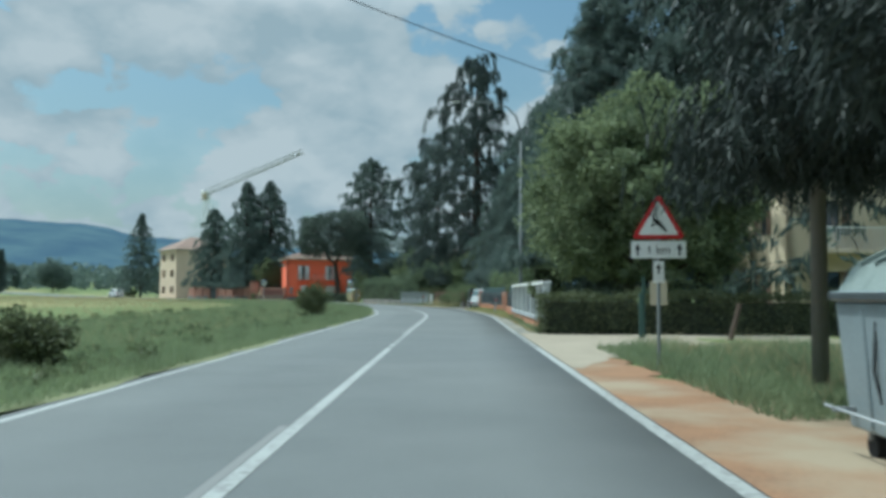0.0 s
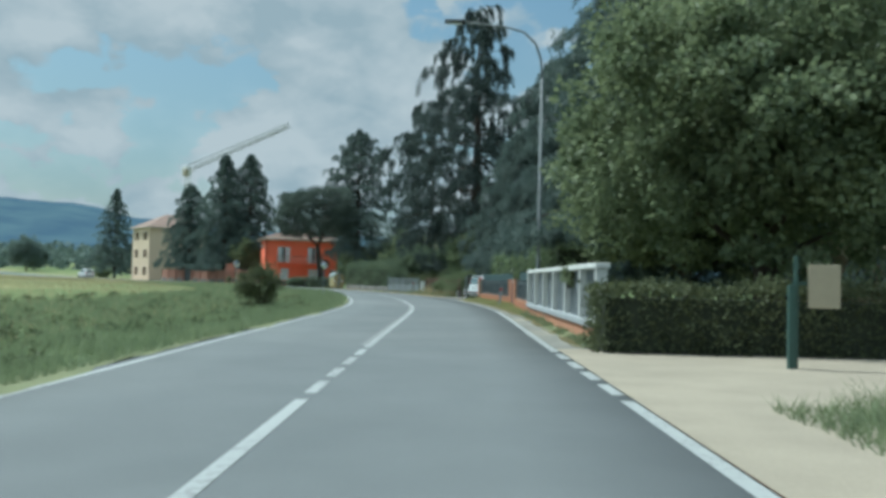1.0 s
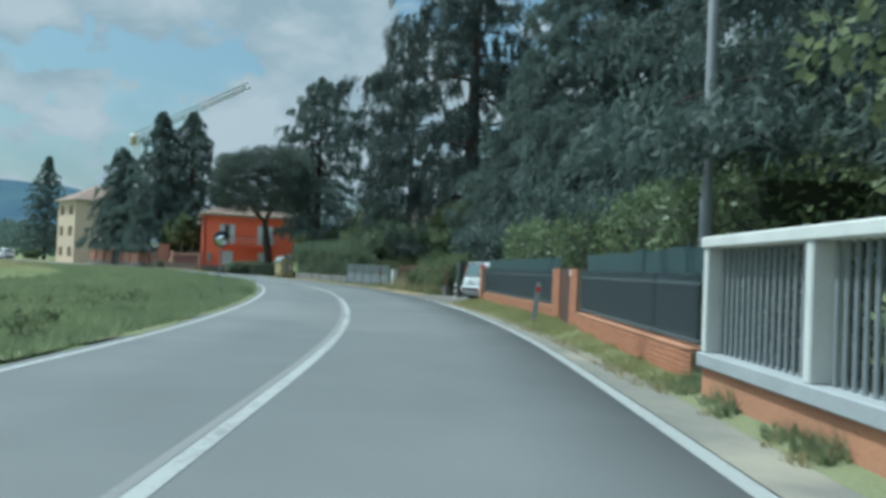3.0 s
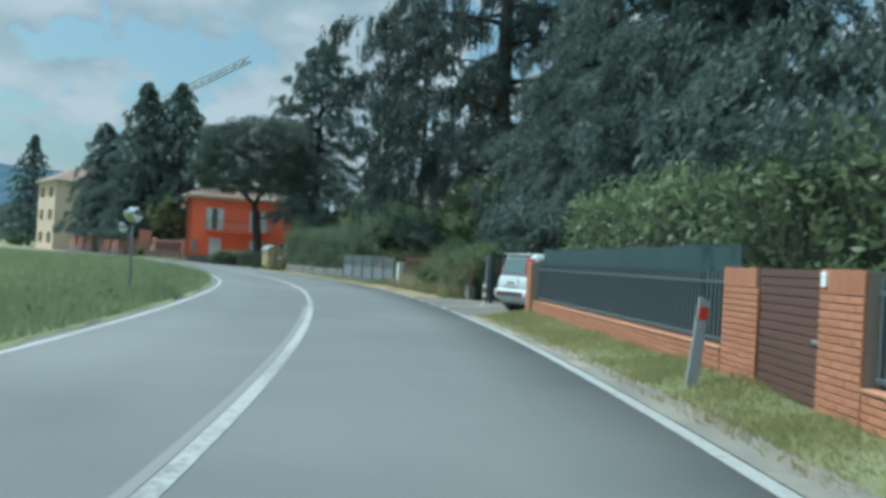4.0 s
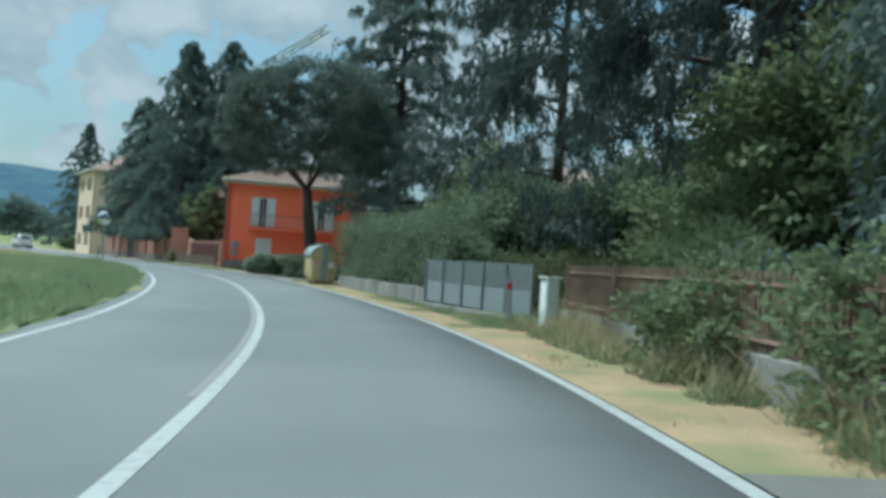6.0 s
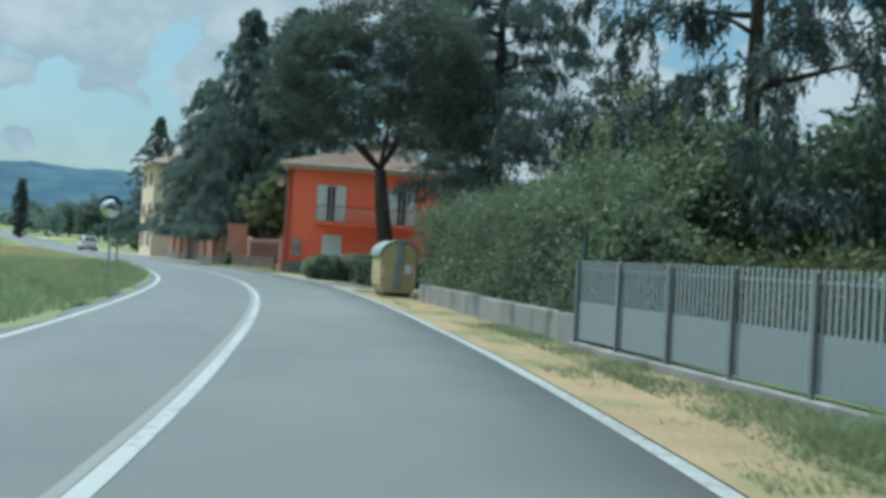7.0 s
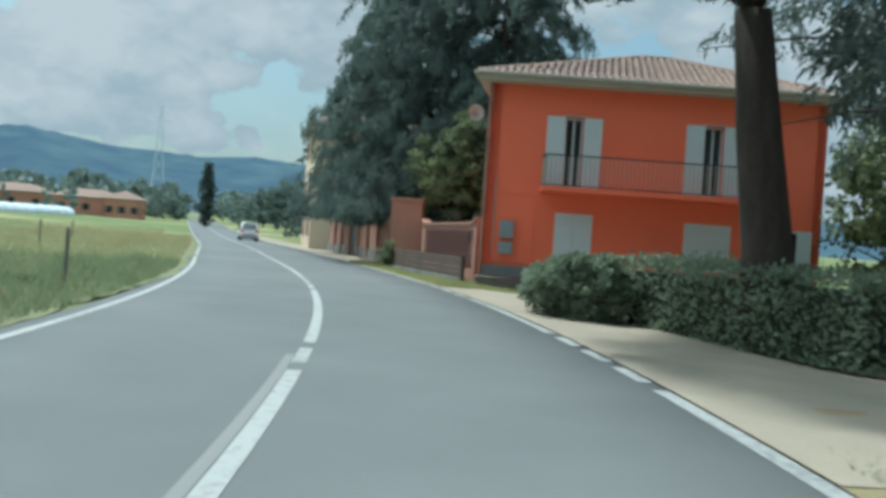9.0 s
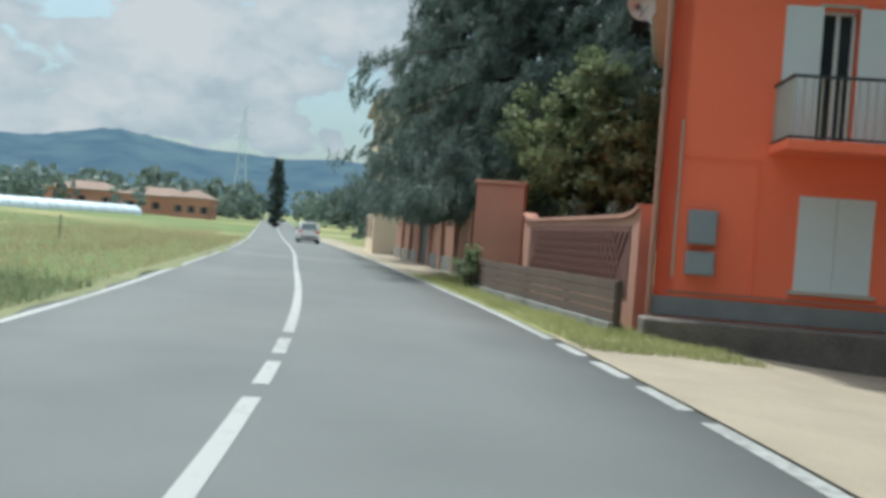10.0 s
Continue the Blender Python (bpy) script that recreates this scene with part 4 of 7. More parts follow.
dark_cedar(7.8, 73.2, 17, 6.4, 8, "dense dark cedar beside the gate", zmin=2.4, z0=2.3, per=180)
dark_cedar(17.0, 66.0, 21, 7.5, 17, "tall dark conifer deep in the garden", per=80, leaf=(0.6, 0.14), fine=0)
dark_cedar(5.2, 80.0, 12, 5.2, 18, "dark bushy conifer beside the drive gate", z0=0.8, fine=3, per=180, power=0.5)
dark_cedar(2.2, 89.0, 25.0, 10.8, 19, "very tall cedar with open drooping tiers", name="tall_cedar", branches=82, z0=5.2, droop=0.34, per=330, leaf=(0.5, 0.085), power=0.70, hang=2.6, lift=0.32, tip=2.2, trunk=0.5, zmin=3.0, twig=24, crowd=1.25, fine=6, mat=F_DARKCEDAR, clip=lambda P: (P[:, 0] > -6.5) | (P[:, 2] > 8.5))
dark_cedar(13.0, 88.0, 19, 7.0, 10, "dark cedar deep in the garden", per=80, leaf=(0.6, 0.14), z0=1.6, fine=0)
broad_tree("garden_tree", (3.4, 97.0, 0), 5.4, 0.6, 3.0, "yellowish green leafy garden tree", F_SHRUB, n_clump=220, per=60, leaf=(0.18, 0.11), trunk=0.14, size=0.55)
broad_tree("garden_tree", (-4.5, 109.5, 0), 6.6, 0.8, 2.9, "sunlit yellowish green garden tree", F_LINDEN, n_clump=200, per=55, leaf=(0.2, 0.13), trunk=0.16, size=0.6)
dark_cedar(-2.0, 107.0, 20, 6.6, 31, "dark cedar with bare arching boughs and hanging twigs", name="hanging_cedar", branches=46, z0=3.2, droop=0.42, per=230, leaf=(0.42, 0.085), power=0.3, hang=2.0, lift=0.55, tip=1.6, trunk=0.24, zmin=2.2, twig=22, fine=6, mat=F_DARKCEDAR)
broad_tree("garden_tree", (3.9, 86.0, 0), 6.4, 0.5, 3.4, "dense green garden tree behind the bar fence", F_SHRUB, n_clump=330, per=65, leaf=(0.2, 0.12), trunk=0.16, size=0.6)
broad_tree("garden_tree", (-12.4, 132.0, -0.2), 5.8, 0.4, 2.7, "leafy green tree behind the red house corner", F_SHRUB, n_clump=200, per=55, leaf=(0.2, 0.12), trunk=0.12, size=0.5)
broad_tree("garden_tree", (2.2, 103.0, 0), 6.2, 0.5, 3.3, "dense dark green garden tree deep in the garden", F_IVY, n_clump=260, per=60, leaf=(0.2, 0.12), trunk=0.16, size=0.55)
broad_tree("garden_tree", (-3.4, 103.5, 0), 4.6, 0.5, 2.8, "leafy garden tree behind the climber hedge", F_IVY, n_clump=220, per=60, leaf=(0.18, 0.11), trunk=0.14, size=0.5)
dark_cedar(-11.8, 124.4, 20, 7.2, 11, "dark cedar with level tiers behind the pine", name="garden_cedar", z0=3.6, droop=0.2, per=270, branches=105, power=0.45, tip=1.4, hang=1.1, lift=0.18, clip=lambda P: (P[:, 0] > -3.2) | (P[:, 2] > 6.4))
stone_pine("pine_tree", (-15.5, 119.4, 0), 12.2, 4.9, 4.7, "dark umbrella pine with a leaning bare trunk before the red house")
dark_cedar(-33.6, 143.4, 19.0, 6.8, 12, "grey-green cedar with dense drooping sprays", name="blue_cedar", branches=180, per=190, z0=2.6, zmin=2.0, power=0.62, hang=1.4, mat=F_CEDARLIGHT, tip=0.6, twig=22)
dark_cedar(-29.9, 143.6, 19.2, 6.4, 13, "grey-green cedar with dense drooping sprays", name="blue_cedar", branches=180, per=185, z0=2.6, zmin=1.8, power=0.58, hang=1.4, mat=F_CEDARLIGHT, tip=0.6, twig=22)
dark_cedar(-41.2, 152.0, 15.4, 4.9, 14, "smaller grey-green cedar beside the fence", name="blue_cedar", branches=150, per=190, z0=2.6, zmin=2.2, fine=4, power=0.5, hang=1.2, mat=F_CEDARLIGHT, tip=0.8, twig=20)
cedar("fir_tree", (-66.3, 187.2, 0.2), 17.5, 6.6, "dark fir beside the yellow house", F_CEDARLIGHT, branches=190, z0=1.0, droop=0.3, per=110, leaf=(0.5, 0.14), power=0.8, hang=0.7, seed=15)
broad_tree("magnolia_tree", (-29.1, 139.0, 0), 6.3, 0.8, 2.3, "glossy green magnolia behind the garden wall", F_SHRUB, n_clump=260, per=60, leaf=(0.2, 0.09), trunk=0.12, size=0.36)
broad_tree("garden_tree", (-9.0, 129.0, 0), 6.0, 0.8, 3.0, "leafy garden tree beside the red house", F_SHRUB, n_clump=200, per=50, leaf=(0.22, 0.13), trunk=0.14, size=0.6)

broad_tree("garden_shrub", (-10.6, 118.6, -0.2), 3.4, 0.2, 2.1, "leafy shrub beside the house forecourt", F_SHRUB, n_clump=130, per=50, leaf=(0.16, 0.09), trunk=0.06, size=0.4)

# hedges and bushes
hedge("clipped_hedge", (2.65, 27.3), (14.0, 27.3), 1.3, 0.0, 1.27, "clipped dark green hedge beside the gravel drive", F_HEDGE, dens=330)
hedge("laurel_hedge", (4.0, 53.6), (4.0, 45.0), 1.6, 0.1, 2.85, "tall light green laurel hedge above the fence", F_LAUREL, dens=130, leaf=(0.17, 0.075), rough=0.22)
hedge("laurel_hedge", (2.85, 67.2), (4.05, 54.4), 1.6, 0.1, 2.8, "tall light green laurel hedge above the fence", F_LAUREL, dens=130, leaf=(0.17, 0.075), rough=0.22)
hedge("garden_hedge", (-4.2, 96.7), (-1.0, 90.4), 1.0, 0.0, 1.5, "dark garden hedge behind the grey gate", F_HEDGE, dens=260, leaf=(0.12, 0.07), rough=0.16)
hedge("climber_hedge", (-11.1, 107.8), (-5.5, 95.9), 1.7, 0.45, 2.65, "overgrown climber hedge on a low wall", F_IVY, dens=420, leaf=(0.105, 0.048), rough=0.24,
      tops=lambda q: 2.62 + 0.13 * math.sin(q * 23) + 0.09 * math.sin(q * 51 + 1) - 0.75 * max(0.0, (q - 0.86) / 0.14) ** 2)
hedge("clipped_bush", (-14.2, 117.3), (-18.3, 121.4), -1.1, -0.1, 1.17, "clipped evergreen hedge before the red house", F_BOX, dens=330, leaf=(0.09, 0.06), rough=0.08)
bush("round_bush", (-18.85, 121.0, -0.12), (1.0, 0.95, 0.62), "rounded evergreen bush before the red house", F_BOX, n_clump=420, per=70, leaf=(0.085, 0.055), size=0.2)
bush("garden_bush", (-4.75, 96.0, 0), (1.05, 0.85, 1.1), "dark leafy bush at the hedge end", F_IVY, n_clump=90, per=60, leaf=(0.13, 0.08), size=0.35)
bush("climber", (2.90, 32.9, 1.15), (0.16, 0.5, 0.28), "leafy creeper hanging over the white fence", F_LINDEN, n_clump=14, per=34, leaf=(0.09, 0.06), size=0.16, category="climber")
bush("wild_bush", (-7.25, 14.8, 0), (0.85, 0.8, 0.45), "low dark wild bush in the grass", F_HEDGE, n_clump=80, per=60, size=0.25)
bush("wild_bush", (-7.1, 45.0, 0), (0.85, 0.9, 0.85), "tall dark wild bush at the field edge", F_HEDGE, n_clump=90, per=60, size=0.26)
bush("wild_bush", (1.0, 77.4, 0), (1.3, 1.8, 0.95), "overgrown shrub beside the gate", F_SHRUB, n_clump=120, per=70, leaf=(0.12, 0.06), size=0.35)
bush("wild_bush", (-0.1, 81.2, 0), (1.1, 1.6, 0.75), "overgrown shrub along the wire fence", F_SHRUB, n_clump=100, per=70, leaf=(0.12, 0.06), size=0.35)
bush("wild_bush", (0.3, 84.5, 0), (1.0, 1.5, 1.1), "feathery green shrub pushing through the wire fence", F_GRASS, n_clump=100, per=70, leaf=(0.22, 0.03), size=0.4)


def scatter(n, s0, s1, o0, o1, bias=1.0):
    s = s0 + (s1 - s0) * rng.random(n)
    o = o0 + (o1 - o0) * rng.random(n) ** bias
    return road_at(s) + np.stack([np.interp(s, ROAD_S, ROAD_N[:, k]) for k in (0, 1)], 1) * o[:, None]


def in_patches(xy, keep, size=1.0):
    """Keeps the places that lie in uneven patches covering about that share."""
    q = np.array([noise.noise(Vector((x / size, y / size, 2.0))) + 0.5 * noise.noise(Vector((x * 2.7 / size, y * 2.7 / size, 5.0))) for x, y in xy])
    return xy[q > np.quantile(q, 1 - keep)]


def weeds(name, xy, size, mat, label):
    """Low leafy weeds at the places xy."""
    off, s = road_off(xy)
    zz = relief(off, s)
    k = 34
    r = size * (0.4 + 0.9 * rng.random(len(xy)))
    o = unit(rng.normal(size=(len(xy), k, 3))) * (rng.random((len(xy), k, 1)) ** 0.5) * r[:, None, None]
    o[..., 2] = np.abs(o[..., 2]) * 0.9
    c = (np.column_stack([xy, zz])[:, None] + o).reshape(-1, 3)
    v, f = leaves(c, o.reshape(-1, 3) + rng.normal(size=c.shape) * 0.15 + [0, 0, 0.1], 0.13 * (0.6 + 0.9 * rng.random(len(c))), 0.05)
    return tagged(raw_mesh(name, v, f, mat), label, "weeds", kind="stuff")


grass("meadow_grass", scatter(110000, SY(6), SY(70), -3.25, -14, 1.3), 0.30, F_GRASS, "rough green grass along the field side")
grass("meadow_grass", scatter(80000, SY(60), SY(128), -3.25, -13, 1.3), 0.36, F_GRASS, "rough green grass on the inside of the bend")
grass("meadow_grass", scatter(70000, SY(8), SY(190), -6, -50, 1.4), 0.30, F_DRY, "tall dry meadow grass", width=0.013)
grass("meadow_grass", scatter(30000, SY(112), SY(175), -3.4, -16, 1.2), 0.26, F_DRY, "dry grass along the far field edge", width=0.010)
weeds("meadow_weeds", scatter(420, SY(8), SY(66), -3.9, -16, 1.2), 0.26, F_HEDGE, "dark leafy weeds among the meadow grass")
weeds("meadow_weeds", scatter(260, SY(62), SY(120), -3.8, -13, 1.2), 0.24, F_SHRUB, "green leafy weeds among the meadow grass")
grass("verge_grass", scatter(45000, SY(9), SY(20.3), 4.7, 11.5, 0.9), 0.34, F_GRASS, "tall green grass round the road sign")
grass("verge_grass", in_patches(scatter(12000, SY(10), SY(20.0), 5.6, 11.5, 1.0), 0.4), 0.5, F_DRY, "pale seeding grass round the road sign", width=0.007)
grass("verge_grass", in_patches(scatter(9000, SY(28.5), SY(44), 4.05, 4.45, 1.0), 0.6), 0.20, F_GRASS, "short grass along the fence foot", bank=(4.0, 4.5, 0.12))
grass("verge_grass", in_patches(scatter(9000, SY(28.5), SY(44), 3.9, 4.6, 1.0), 0.45), 0.16, F_DRY, "dry tufts along the fence foot", bank=(4.0, 4.5, 0.12))
grass("verge_grass", scatter(34000, SY(44), SY(66.0), 4.0, 5.15, 1.0), 0.12, F_VERGE, "short grass before the brick wall", bank=(4.02, 5.25, 0.2))
grass("verge_grass", in_patches(scatter(9000, SY(74.6), SY(86), 4.6, 6.3, 0.7), 0.5), 0.75, F_DRY, "tall dry grass before the wire fence")
grass("verge_grass", scatter(14000, SY(44), SY(66.5), 3.75, 5.1, 1.0), 0.11, F_DRY, "short dry grass before the brick wall", bank=(4.02, 5.25, 0.2))
grass("verge_grass", in_patches(scatter(14000, SY(74.6), SY(88), 4.6, 6.2, 0.8), 0.6), 0.34, F_GRASS, "green tufts before the wire fence")
grass("verge_grass", scatter(22000, SY(86), SY(97), 4.3, 5.9, 1.0), 0.11, F_GRASS, "short worn grass before the grey gate")
grass("verge_grass", in_patches(scatter(24000, SY(75), SY(110), 3.7, 5.4, 1.0), 0.42, 1.6), 0.07, F_DRY, "short trodden dry grass along the road")
grass("verge_grass", in_patches(scatter(26000, SY(86), SY(110), 3.65, 5.4, 1.3), 0.4, 1.8), 0.07, F_GRASS, "short trodden green grass along the road")
grass("verge_grass", in_patches(scatter(8000, SY(88), SY(107), 4.6, 5.6, 1.0), 0.4), 0.12, F_GRASS, "short grass before the low wall")
grass("verge_grass", scatter(34000, SY(124.2), SY(137), 3.6, 6.0, 1.0), 0.15, F_VERGE, "short bright grass beside the house")
weeds("verge_weeds", scatter(40, SY(75.5), SY(87), 5.2, 6.1, 1.0), 0.28, F_SHRUB, "leafy weeds before the bar fence")
weeds("verge_weeds", scatter(30, SY(29.5), SY(43.5), 4.1, 4.5, 1.0), 0.13, F_SHRUB, "small weeds along the fence foot")
bush("feathery_bush", (-0.35, 82.9, 0), (0.35, 0.35, 0.62), "dark feathery upright shrub before the bar fence", F_CEDAR, n_clump=70, per=60, leaf=(0.14, 0.02), size=0.2)

# ---------------------------------------------------------------- fences and walls on the right
def small_box(name, sx, sy, sz, mat, bevel=0.0, z0=0.0):
    """A mesh to be shared by alike pieces: centred in x and y, standing on z0."""
    bm = bmesh.new()
    box(bm, -sx / 2, sx / 2, -sy / 2, sy / 2, z0, z0 + sz, bevel)
    me = bpy.data.meshes.new(name)
    fix(bm).to_mesh(me)
    bm.free()
    me.materials.append(mat)
    return me


def white_fence():
    m, L = along((3.02, 28.9), (2.95, 43.27))
    th = thing("concrete_fence", m, "white concrete fence with grey bars on an orange plinth", "fence")
    bm = bmesh.new(); box(bm, 0, L, -0.11, 0.11, -0.05, 0.36); part("plinth", bm, M_ORANGEWALL, th, "orange rendered plinth")
    bm = bmesh.new(); box(bm, -0.02, L + 0.02, -0.15, 0.17, 0.36, 0.50, 0.012); part("beam", bm, M_BEAM, th, "grey concrete beam")
    bm = bmesh.new(); box(bm, -0.02, L + 0.02, -0.14, 0.16, 1.55, 1.66, 0.012); part("top_rail", bm, M_WHITEPOST, th)
    post = small_box("post", 0.13, 0.24, 1.05, M_WHITEPOST, 0.012)
    bar = small_box("bar", 0.045, 0.03, 1.05, M_GREYBAR, 0.004)
    xs = [L - 0.09 - 2.42 * i for i in range(6)] + [0.09]
    for x in xs:
        shared("post", post, th, pose(x, 0.02, 0.5))
    x = 0.1
    while x < L - 0.1:
        if min(abs(x - q) for q in xs) > 0.1:
            shared("bar", bar, th, pose(x, -0.01, 0.5))
        x += 0.145


white_fence()

BRICK = small_box("brick", 0.243, 0.03, 0.055, M_BRICK, 0.004)
BRICK_HALF = small_box("brick_half", 0.118, 0.03, 0.055, M_BRICK, 0.004)
BRICK_UP = small_box("brick_upright", 0.055, 0.03, 0.20, M_BRICK, 0.004)
COURSE = 0.067


def brick_face(parent, m, width, z0, courses):
    """Running bond on a face: m has x along it and -y outwards."""
    for c in range(courses):
        x = 0.0
        first = BRICK_HALF if c % 2 else BRICK
        while x < width - 0.06:
            me = first if x == 0.0 else BRICK
            w = 0.125 if me is BRICK_HALF else 0.25
            if x + w > width + 0.03:
                me, w = BRICK_HALF, 0.125
            shared("brick", me, parent, m @ pose(x + w / 2, 0, z0 + c * COURSE))
            x += w


def brick_pier(base, turn, w=0.5, d=0.5, h=1.36):
    th = thing("brick_pier", pose(base[0], base[1], 0, 0, 0, turn), "orange brick gate pier with an upright top course", "pier", "brick piers")
    bm = bmesh.new(); box(bm, 0.006, w - 0.006, 0.006, d - 0.006, -0.05, h - 0.01); part("core", bm, M_MORTAR, th)
    n = int((h - 0.21) / COURSE)
    for m, ww in ((pose(0, 0, 0), w), (pose(0, d, 0, 0, 0, -90), d)):
        brick_face(th, m, ww, 0.01, n)
        for k in range(int(ww / 0.0625)):
            shared("brick", BRICK_UP, th, m @ pose(0.031 + k * 0.0625, 0, 0.01 + n * COURSE))
    return th


def brick_fence(p0, p1, z_wall=0.45, z_top=1.30, z_net=1.63):
    """Low brick wall, dark bars and a green net; the road lies on the right of p0 to p1."""
    m, L = along(p0, p1)
    th = thing("garden_fence", m, "dark green bar fence with shade net on a brick wall", "fence", "brick garden fences")
    wall = thing("low_wall", pose(0, 0, 0), "", ""); wall.parent = th
    for k in ("label", "category"):
        if k in wall:
            del wall[k]
    bm = bmesh.new(); box(bm, 0, L, 0.016, 0.26, -0.05, z_wall - 0.03); part("core", bm, M_MORTAR, wall)
    bm = bmesh.new(); box(bm, 0, L, -0.025, 0.27, z_wall - 0.03, z_wall, 0.006); part("coping", bm, M_ORANGEWALL, wall)
    brick_face(wall, pose(0, 0, 0), L, 0.01, 6)
    bar = small_box("bar", 0.046, 0.026, z_top - z_wall - 0.03, M_DKGREEN)
    for i in range(int(L / 0.125)):
        shared("bar", bar, th, pose(0.06 + i * 0.125, 0.10, z_wall + 0.03))
    rail = small_box("rail", L, 0.035, 0.04, M_DKGREEN, 0.004)
    for z in (z_wall + 0.05, z_top - 0.14):
        shared("rail", rail, th, pose(L / 2, 0.10, z))
    post = small_box("post", 0.05, 0.05, z_net - z_wall + 0.06, M_DKGREEN)
    for i in range(int(L / 2.4) + 1):
        shared("post", post, th, pose(min(L - 0.05, 0.05 + i * 2.4), 0.27, z_wall))
    n = int(L / 0.3)
    # the lower sheet is added: its dark colour makes the gaps read dark
    for name, mat, za, zb, y, words in (("gap_sheet", M_GAPDARK, z_wall + 0.05, z_top - 0.06, 0.21, "dark sheet added to darken the gaps between the bars"), ("shade_net", M_SCREEN, z_top - 0.10, z_net, 0.19, "green woven shade net")):
        bm = bmesh.new()
        g = [[bm.verts.new((L * i / n, y + 0.012 * math.sin(i * 1.3 + k), za + (zb - za + 0.015 * math.sin(i * 0.9)) * k / 3)) for k in range(4)] for i in range(n + 1)]
        for i in range(n):
            for k in range(3):
                bm.faces.new((g[i][k], g[i + 1][k], g[i + 1][k + 1], g[i][k + 1]))
        part(name, bm, mat, th, words, smooth=True)
    return th


ANG = -90.0 + 3.0


def pier_and_gate():
    # the road lies towards -x; local x of the piers runs down the road, their faces look to the road
    brick_pier((3.02, 55.86), -88, w=0.94)
    brick_pier((3.06, 53.40), -88, w=0.75)
    brick_pier((1.86, 67.12), -84)
    m, L = along((3.10, 54.90), (3.11, 53.42))
    gate = thing("garden_gate", m, "dark brown boarded garden gate between brick piers", "gate")
    bm = bmesh.new(); box(bm, 0, L, -0.02, 0.02, 0.06, 1.34, 0.004); part("leaf", bm, M_BROWNDOOR, gate)
    bm = bmesh.new(); box(bm, L - 0.14, L - 0.02, -0.05, -0.02, 0.70, 0.74, 0.006); part("handle", bm, M_GALV, gate)
    for i in range(15):
        z = 0.08 + i * 0.085
        bm = bmesh.new(); box(bm, 0.02, L - 0.02, -0.032, -0.02, z, z + 0.072, 0.004); part("board", bm, M_BROWNDOOR, gate)
    bm = bmesh.new(); box(bm, 0, 0.10, 0, 0.03, 0, 0.13, 0.004)
    plate = part("house_plate", bm, M_WHITE); plate.matrix_basis = pose(3.03, 53.36, 1.20, 0, 0, -88)
    tagged(plate, "small white plate on a brick pier", "plate")


pier_and_gate()
brick_fence((1.98, 66.6), (3.02, 55.90))
brick_fence((3.08, 52.62), (3.02, 44.3))


def plain_bar_fence(name, p0, p1, z0, z1, mat, step, size, label, rails=(0.12, 0.82), wall=None, posts=2.2):
    m, L = along(p0, p1)
    th = thing(name, m, label, "fence")
    bar = small_box("bar", size, size, z1 - z0, mat)
    for i in range(int(L / step)):
        shared("bar", bar, th, pose(step / 2 + i * step, 0, z0, rng.normal() * 0.4, rng.normal() * 0.5))
    rail = small_box("rail", L, size * 1.2, size * 1.4, mat)
    for q in rails:
        shared("rail", rail, th, pose(L / 2, size, z0 + (z1 - z0) * q))
    if wall:
        bm = bmesh.new(); box(bm, 0, L, -0.1, 0.12, -0.05, z0 - 0.02, 0.01); part("low_wall", bm, M_CONCRETE, th, "grey concrete footing")
    post = small_box("post", size * 1.8, size * 1.8, z1 + 0.05, mat)
    for i in range(int(L / posts) + 1):
        shared("post", post, th, pose(min(L, i * posts), size * 2, 0))
    return th


# dark gate of the drive, striped post, wire fence, grey gate
# gate bars are thickened to stand in for the shade behind them
plain_bar_fence("drive_gate", (1.42, 74.0), (5.8, 74.9), 0.22, 1.62, M_SHEETDK, 0.14, 0.052, "dark metal drive gate with upright bars", rails=(0.02, 0.5, 0.9), posts=4.4)

_gate = bpy.data.objects["drive_gate"]
_low = small_box("short_bar", 0.03, 0.03, 0.62, M_SHEETDK)
for i in range(31):
    shared("short_bar", _low, _gate, pose(0.14 + i * 0.14, 0, 0.22))


def striped_post():
    th = thing("bollard", pose(1.12, 72.5, 0), "dark and white striped post beside the drive gate", "bollard")
    for i in range(5):
        bm = bmesh.new(); rod(bm, [(0, 0, i * 0.13 - (0.03 if i == 0 else 0)), (0, 0, (i + 1) * 0.13)], 0.055, 12)
        part("band", bm, M_RUST if i % 2 else M_WHITE, th)
    bm = bmesh.new(); rod(bm, [(0.18, 0.25, 0), (0.18, 0.25, 1.52)], [0.05, 0.05], 10)
    gp = part("gate_post", bm, M_GALV); gp.matrix_basis = pose(1.05, 73.5, 0)
    tagged(gp, "pale steel gate post", "post")


striped_post()
plain_bar_fence("bar_fence", (0.85, 75.6), (-1.85, 87.4), 0.50, 1.36, M_RUST, 0.105, 0.026, "rusty brown bar fence on a concrete footing", wall=True, posts=3.0)


def white_cabinet():
    th = thing("utility_pier", pose(-2.20, 88.5, 0, 0, 0, -62), "white painted meter pier with a flat cap", "pier")
    bm = bmesh.new(); box(bm, -0.16, 0.16, -0.14, 0.14, -0.05, 1.06, 0.01); part("body", bm, M_SHUTTER, th)
    bm = bmesh.new(); box(bm, -0.2, 0.2, -0.18, 0.18, 1.06, 1.10, 0.012); part("cap", bm, M_WHITEPOST, th)
    bm = bmesh.new(); box(bm, -0.12, 0.12, -0.15, -0.14, 0.35, 0.92, 0.004); part("door", bm, M_WHITE, th)


white_cabinet()


